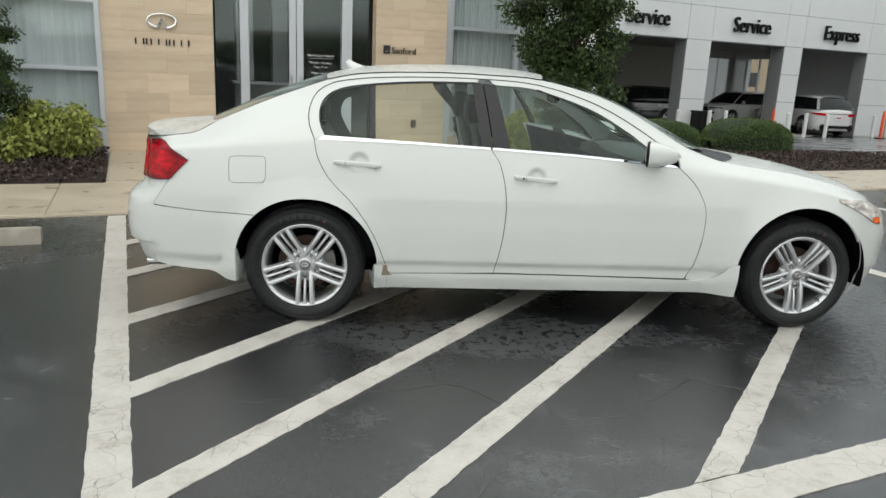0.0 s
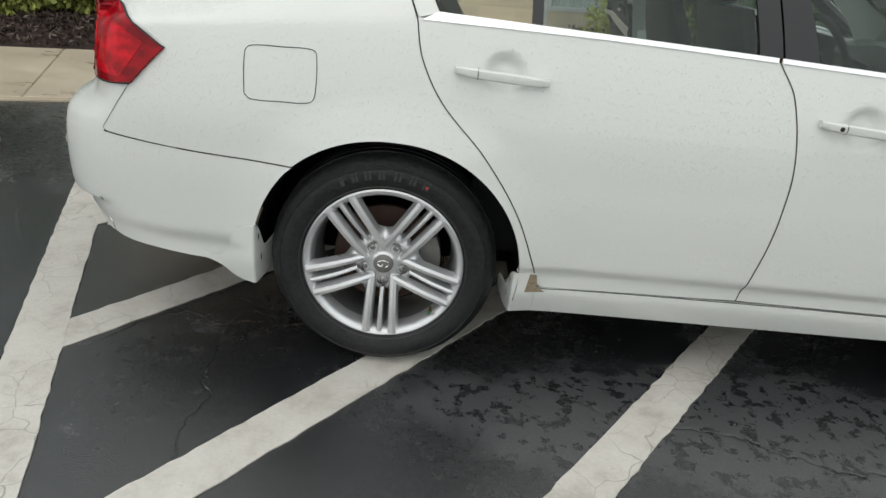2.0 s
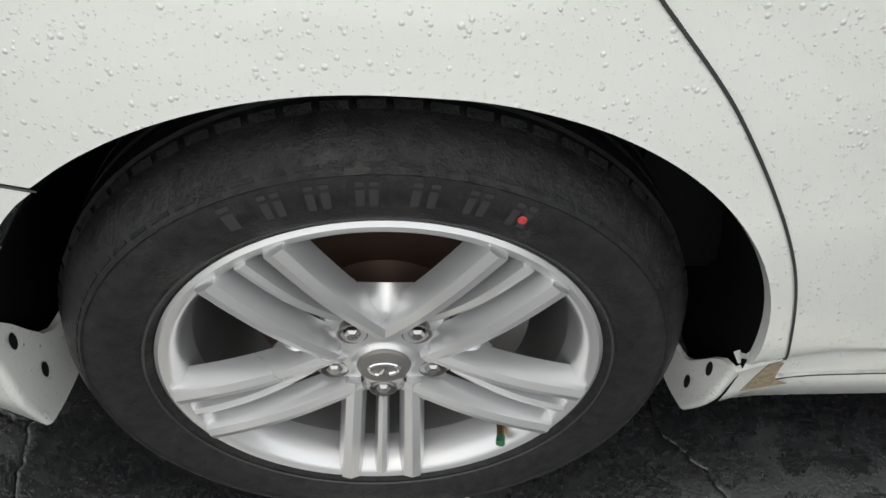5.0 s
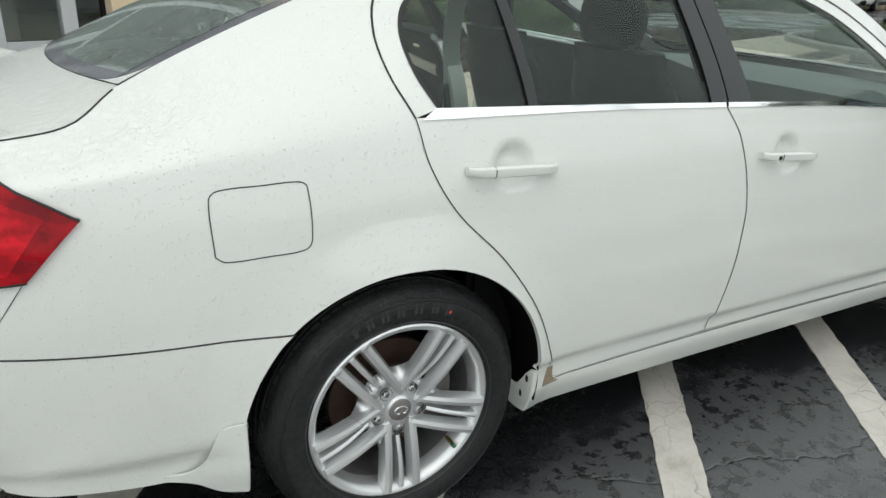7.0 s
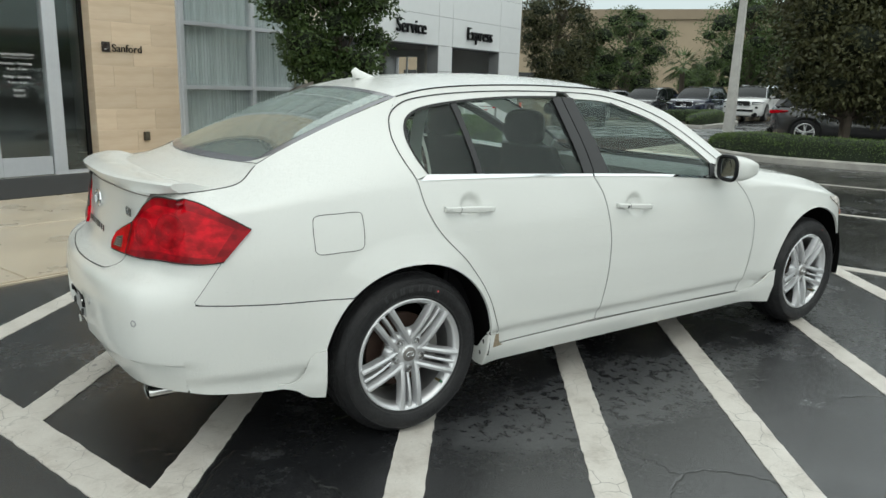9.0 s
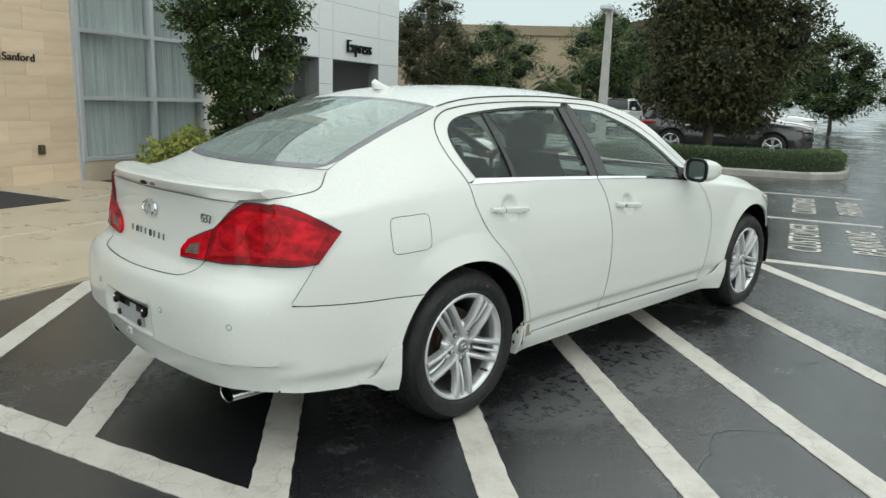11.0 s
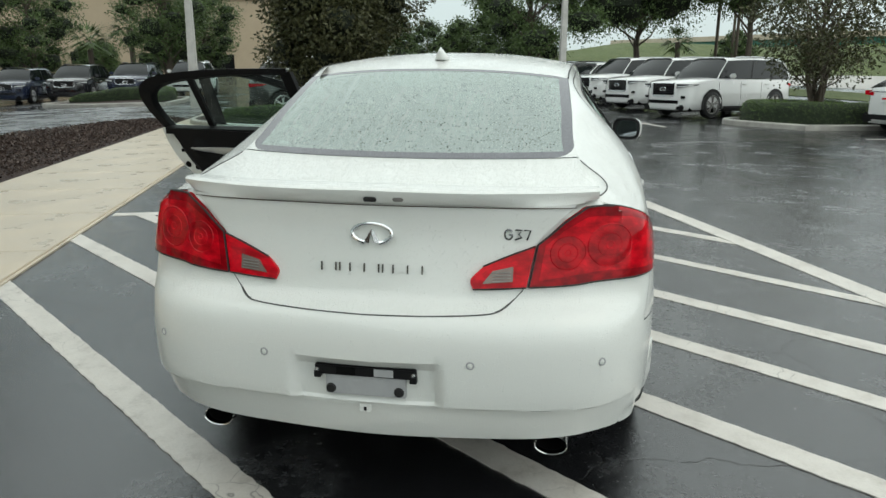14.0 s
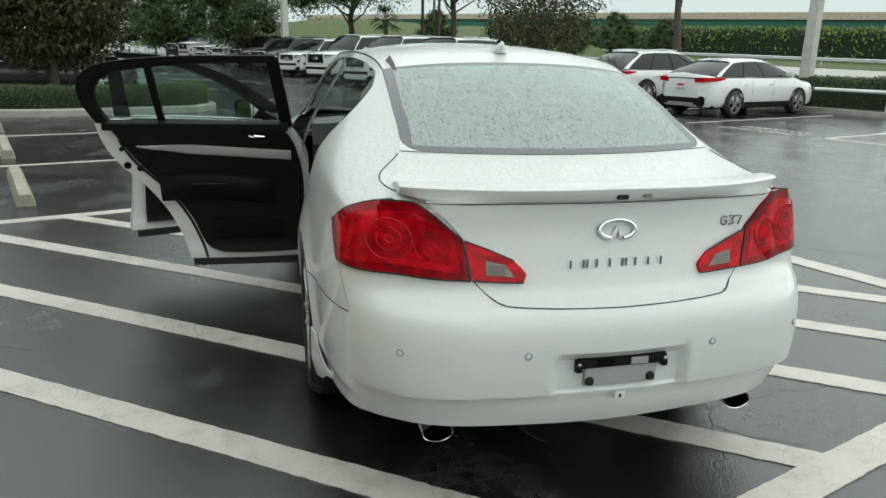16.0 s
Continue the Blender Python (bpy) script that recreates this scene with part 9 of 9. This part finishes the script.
        for xx in (0.24 * L, 0.045 * L, -0.15 * L):
            bm = tube(bmesh.new(), [(xx + 0.02, sgn * (half(xx) * 0.985), 0.34), (xx, sgn * (half(xx) * 1.0), 0.6), (xx, sgn * half(xx) * 0.975, belt - 0.10)], 0.005, 5)
            part("door_joint", bm, SEAL, t)
        for tailward in (True,):
            bm = bmesh.new()
            rows = []
            for k in np.linspace(0, 1, 9):
                x = (hl - 0.02 - 0.50 * k ** 1.7) * (-1 if tailward else 1)
                z = (tail - 0.16 if tailward else hood - 0.20) + 0.05 * k
                hgt = (0.11 if tailward else 0.085) * (1 - 0.72 * k ** 2)
                y = half(x) * (0.62 + 0.385 * min(1, k * 2.2)) if k < 0.46 else half(x) * 1.004
                xx = (hl + 0.046 - 0.05 * k if k < 0.46 else abs(x)) * (-1 if tailward else 1)
                xx = abs(xx) * (-1 if tailward else 1)
                rows.append([(xx, sgn * y, z - hgt / 2), (xx * 1.003, sgn * y * 1.004, z), (xx, sgn * y, z + hgt / 2)])
            sheet(bm, rows)
            part("tail_lamp" if tailward else "headlamp", bm, RED if tailward else CLEAR, t, "red tail lamp" if tailward else "clear headlamp")
    # nose and tail details
    hl += 0.030
    gr = part("grille", boxed(hl - 0.05, -hw * 0.46, 0.68, hl + 0.016, hw * 0.46, hood - 0.10, bevel=0.03), GLOSSBLACK, t, "black mesh grille")
    for k in range(5):
        z = 0.70 + (hood - 0.90) * k / 4
        part("grille_bar", boxed(hl + 0.012, -hw * 0.43, z - 0.006, hl + 0.024, hw * 0.43, z + 0.006), BLACK, gr, smooth=False)
    part("grille_rim", tube(bmesh.new(), [(hl + 0.018, y * hw * 0.49, z) for y, z in ((-0.96, 0.74), (-0.82, 0.66), (0.82, 0.66), (0.96, 0.74), (0.90, hood - 0.11), (-0.90, hood - 0.11), (-0.96, 0.74))], 0.014, 6), CHROME, gr)
    em = emblem(bmesh.new(), 0.11, 0.055, 0.012)
    bmesh.ops.transform(em, matrix=pose(hl + 0.03, 0, hood - 0.30) @ Matrix.Rotation(radians(90), 4, "Z"), verts=em.verts)
    part("badge", em, CHROME, gr)
    part("lower_intake", boxed(hl - 0.05, -hw * 0.60, 0.42, hl + 0.022, hw * 0.60, 0.56, bevel=0.02), GLOSSBLACK, t, "black lower intake")
    for sgn in (-1, 1):
        rows = []
        for k in np.linspace(0, 1, 15):
            if k < 0.6:
                q = k / 0.6
                x, y = hl + 0.014 - 0.13 * q ** 2.4, hw * (0.52 + 0.40 * q)
            else:
                q = (k - 0.6) / 0.4
                x = hl - 0.116 - 0.36 * q
                y = min(half(x) * 0.985 + 0.012, hw * (0.92 + 0.3 * q))
            lo, hi = hood - 0.27 + 0.10 * k, hood - 0.135 - 0.012 * k
            rows.append([(x, sgn * y, lo), (x + 0.010 * (1 - k), sgn * (y + 0.008), (lo + hi) / 2), (x, sgn * y, hi)])
        bm = bmesh.new()
        sheet(bm, rows)
        lamp = part("headlamp", bm, HEADGLASS, t, "dark glazed slim headlamp")
        part("light_strip", tube(bmesh.new(), [(r[1][0] + 0.008, r[1][1] + sgn * 0.004, r[0][2] * 0.72 + r[2][2] * 0.28) for r in rows[1:12]], 0.014, 6), PANEL, lamp, "white light strip")
        part("fog_lamp", boxed(hl - 0.10, min(sgn * hw * 0.66, sgn * hw * 0.80), 0.60, hl - 0.025, max(sgn * hw * 0.66, sgn * hw * 0.80), 0.68, bevel=0.015), GLOSSBLACK, t)
        if name != "sedan":
            pts = [cabin(f, 1.0) for f in np.linspace(0.06, 0.86, 12)]
            part("roof_rail", tube(bmesh.new(), [(p[0], sgn * p[1] * 0.93, p[2] + 0.045) for p in pts], 0.018, 6), METALFRAME if paint is CARWHITE else BLACK, t, "roof rail")
    part("front_skirt", boxed(hl - 0.10, -hw * 0.80, 0.22, hl - 0.005, hw * 0.80, 0.40, bevel=0.04), BLACK, t)
    part("rear_skirt", boxed(-hl - 0.022, -hw * 0.78, 0.25, -hl + 0.10, hw * 0.78, 0.50, bevel=0.04), BLACK, t)
    part("skid_plate", boxed(-hl - 0.030, -hw * 0.50, 0.27, -hl + 0.05, hw * 0.42, 0.36, bevel=0.02), SILVER, t)
    plate = part("plate", boxed(-hl - 0.045, -0.16, tail - 0.36, -hl + 0.02, 0.16, tail - 0.20, bevel=0.006), PANEL, t, "pale number plate")
    part("plate_bar", boxed(-hl - 0.0475, -0.11, tail - 0.30, -hl - 0.044, 0.11, tail - 0.255), RED, plate, smooth=False)
    part("tail_trim", boxed(-hl - 0.018, -hw * 0.62, tail - 0.13, -hl + 0.02, hw * 0.62, tail - 0.105, bevel=0.004), GLOSSBLACK if name == "sedan" else CHROME, t)
    part("underbody", boxed(-hl + 0.25, -hw * 0.86, 0.2, hl - 0.25, hw * 0.86, 0.34), DARK, t, smooth=False)
    return t


def set_car(t, u, v, heading):
    """heading: degrees from +u."""
    x, y = lot(u, v)
    return Matrix.Translation((x, y, fall(x, y))) @ Matrix.Rotation(radians(LOT + heading), 4, "Z")


suv_white = parked_car("large white luxury suv with black grille in a row", CARWHITE, 5.3, 2.03, 1.92, 1.22, 1.18, 1.16, (0.24, -0.485), (0.13, 0.05), 0.41, rims=CALIPER)
suv_black = parked_car("black luxury suv with chrome grille in a row", CARBLACK, 5.0, 1.96, 1.74, 1.12, 1.06, 1.08, (0.27, -0.48), (0.15, 0.08), 0.39)
suv_blue = parked_car("dark blue suv with chrome grille on the far row", CARBLUE, 4.9, 1.92, 1.70, 1.10, 1.04, 1.06, (0.27, -0.48), (0.15, 0.08), 0.38)
suv_mid = parked_car("white mid-size suv with black grille in a row", CARWHITE, 4.9, 1.92, 1.70, 1.10, 1.04, 1.06, (0.27, -0.48), (0.15, 0.08), 0.38, rims=CALIPER)
suv_grey = parked_car("charcoal grey suv behind the magnolia island", CARGREY, 5.0, 1.96, 1.74, 1.12, 1.06, 1.10, (0.27, -0.48), (0.15, 0.07), 0.39)
order = [suv_white, suv_white, suv_white, suv_mid, suv_black, suv_black, suv_mid, suv_mid, suv_white, suv_black]
placed = set()
for k, kind in enumerate(order):
    m = set_car(kind, 19.8 + 3.7 * k, -12.8, 111)
    if kind in placed:
        copy_thing(kind, m)
    else:
        kind.matrix_world = m
        placed.add(kind)
suv_grey.matrix_world = set_car(suv_grey, 21.6, 0.2, -90)
for k, kind in enumerate((suv_mid, suv_white, suv_black)):
    copy_thing(kind, set_car(kind, 24.8 + 3.0 * k, 0.2, -90))
suv_blue.matrix_world = set_car(suv_blue, 36.0, 15.0, 180)
for v, kind in ((12.3, suv_black), (9.6, suv_blue), (6.9, suv_mid)):
    copy_thing(kind, set_car(kind, 36.0, v, 180))
bay_white = copy_thing(suv_mid, set_car(suv_mid, 27.2, 19.1, 74))
bay_black = copy_thing(suv_black, set_car(suv_black, 20.1, 22.4, 160))
bay_blue = copy_thing(suv_mid, set_car(suv_mid, 27.3, 22.9, 180))
for c in (bay_white, bay_black, bay_blue):
    c.location.z = SG + 0.022
tagged(bay_white, "white suv standing in the express service bay")
tagged(bay_black, "black suv standing in a dim service bay")
tagged(bay_blue, "pale suv parked across a service bay")
saloon = parked_car("white compact sedan parked in the opposite row", CARWHITE, 4.63, 1.78, 1.43, 0.97, 0.86, 1.04, (0.27, -0.44), (0.22, 0.17), 0.325, name="sedan", group="opposite row", rims=CALIPER)
saloon.matrix_world = set_car(saloon, 9.72, -15.4, -90)
cross = parked_car("white coupe-styled crossover parked beside an island", CARWHITE, 4.67, 1.90, 1.62, 1.08, 1.00, 1.12, (0.26, -0.47), (0.18, 0.18), 0.38, name="crossover", group="opposite row", rims=CALIPER)
cross.matrix_world = set_car(cross, 12.55, -15.3, -90)
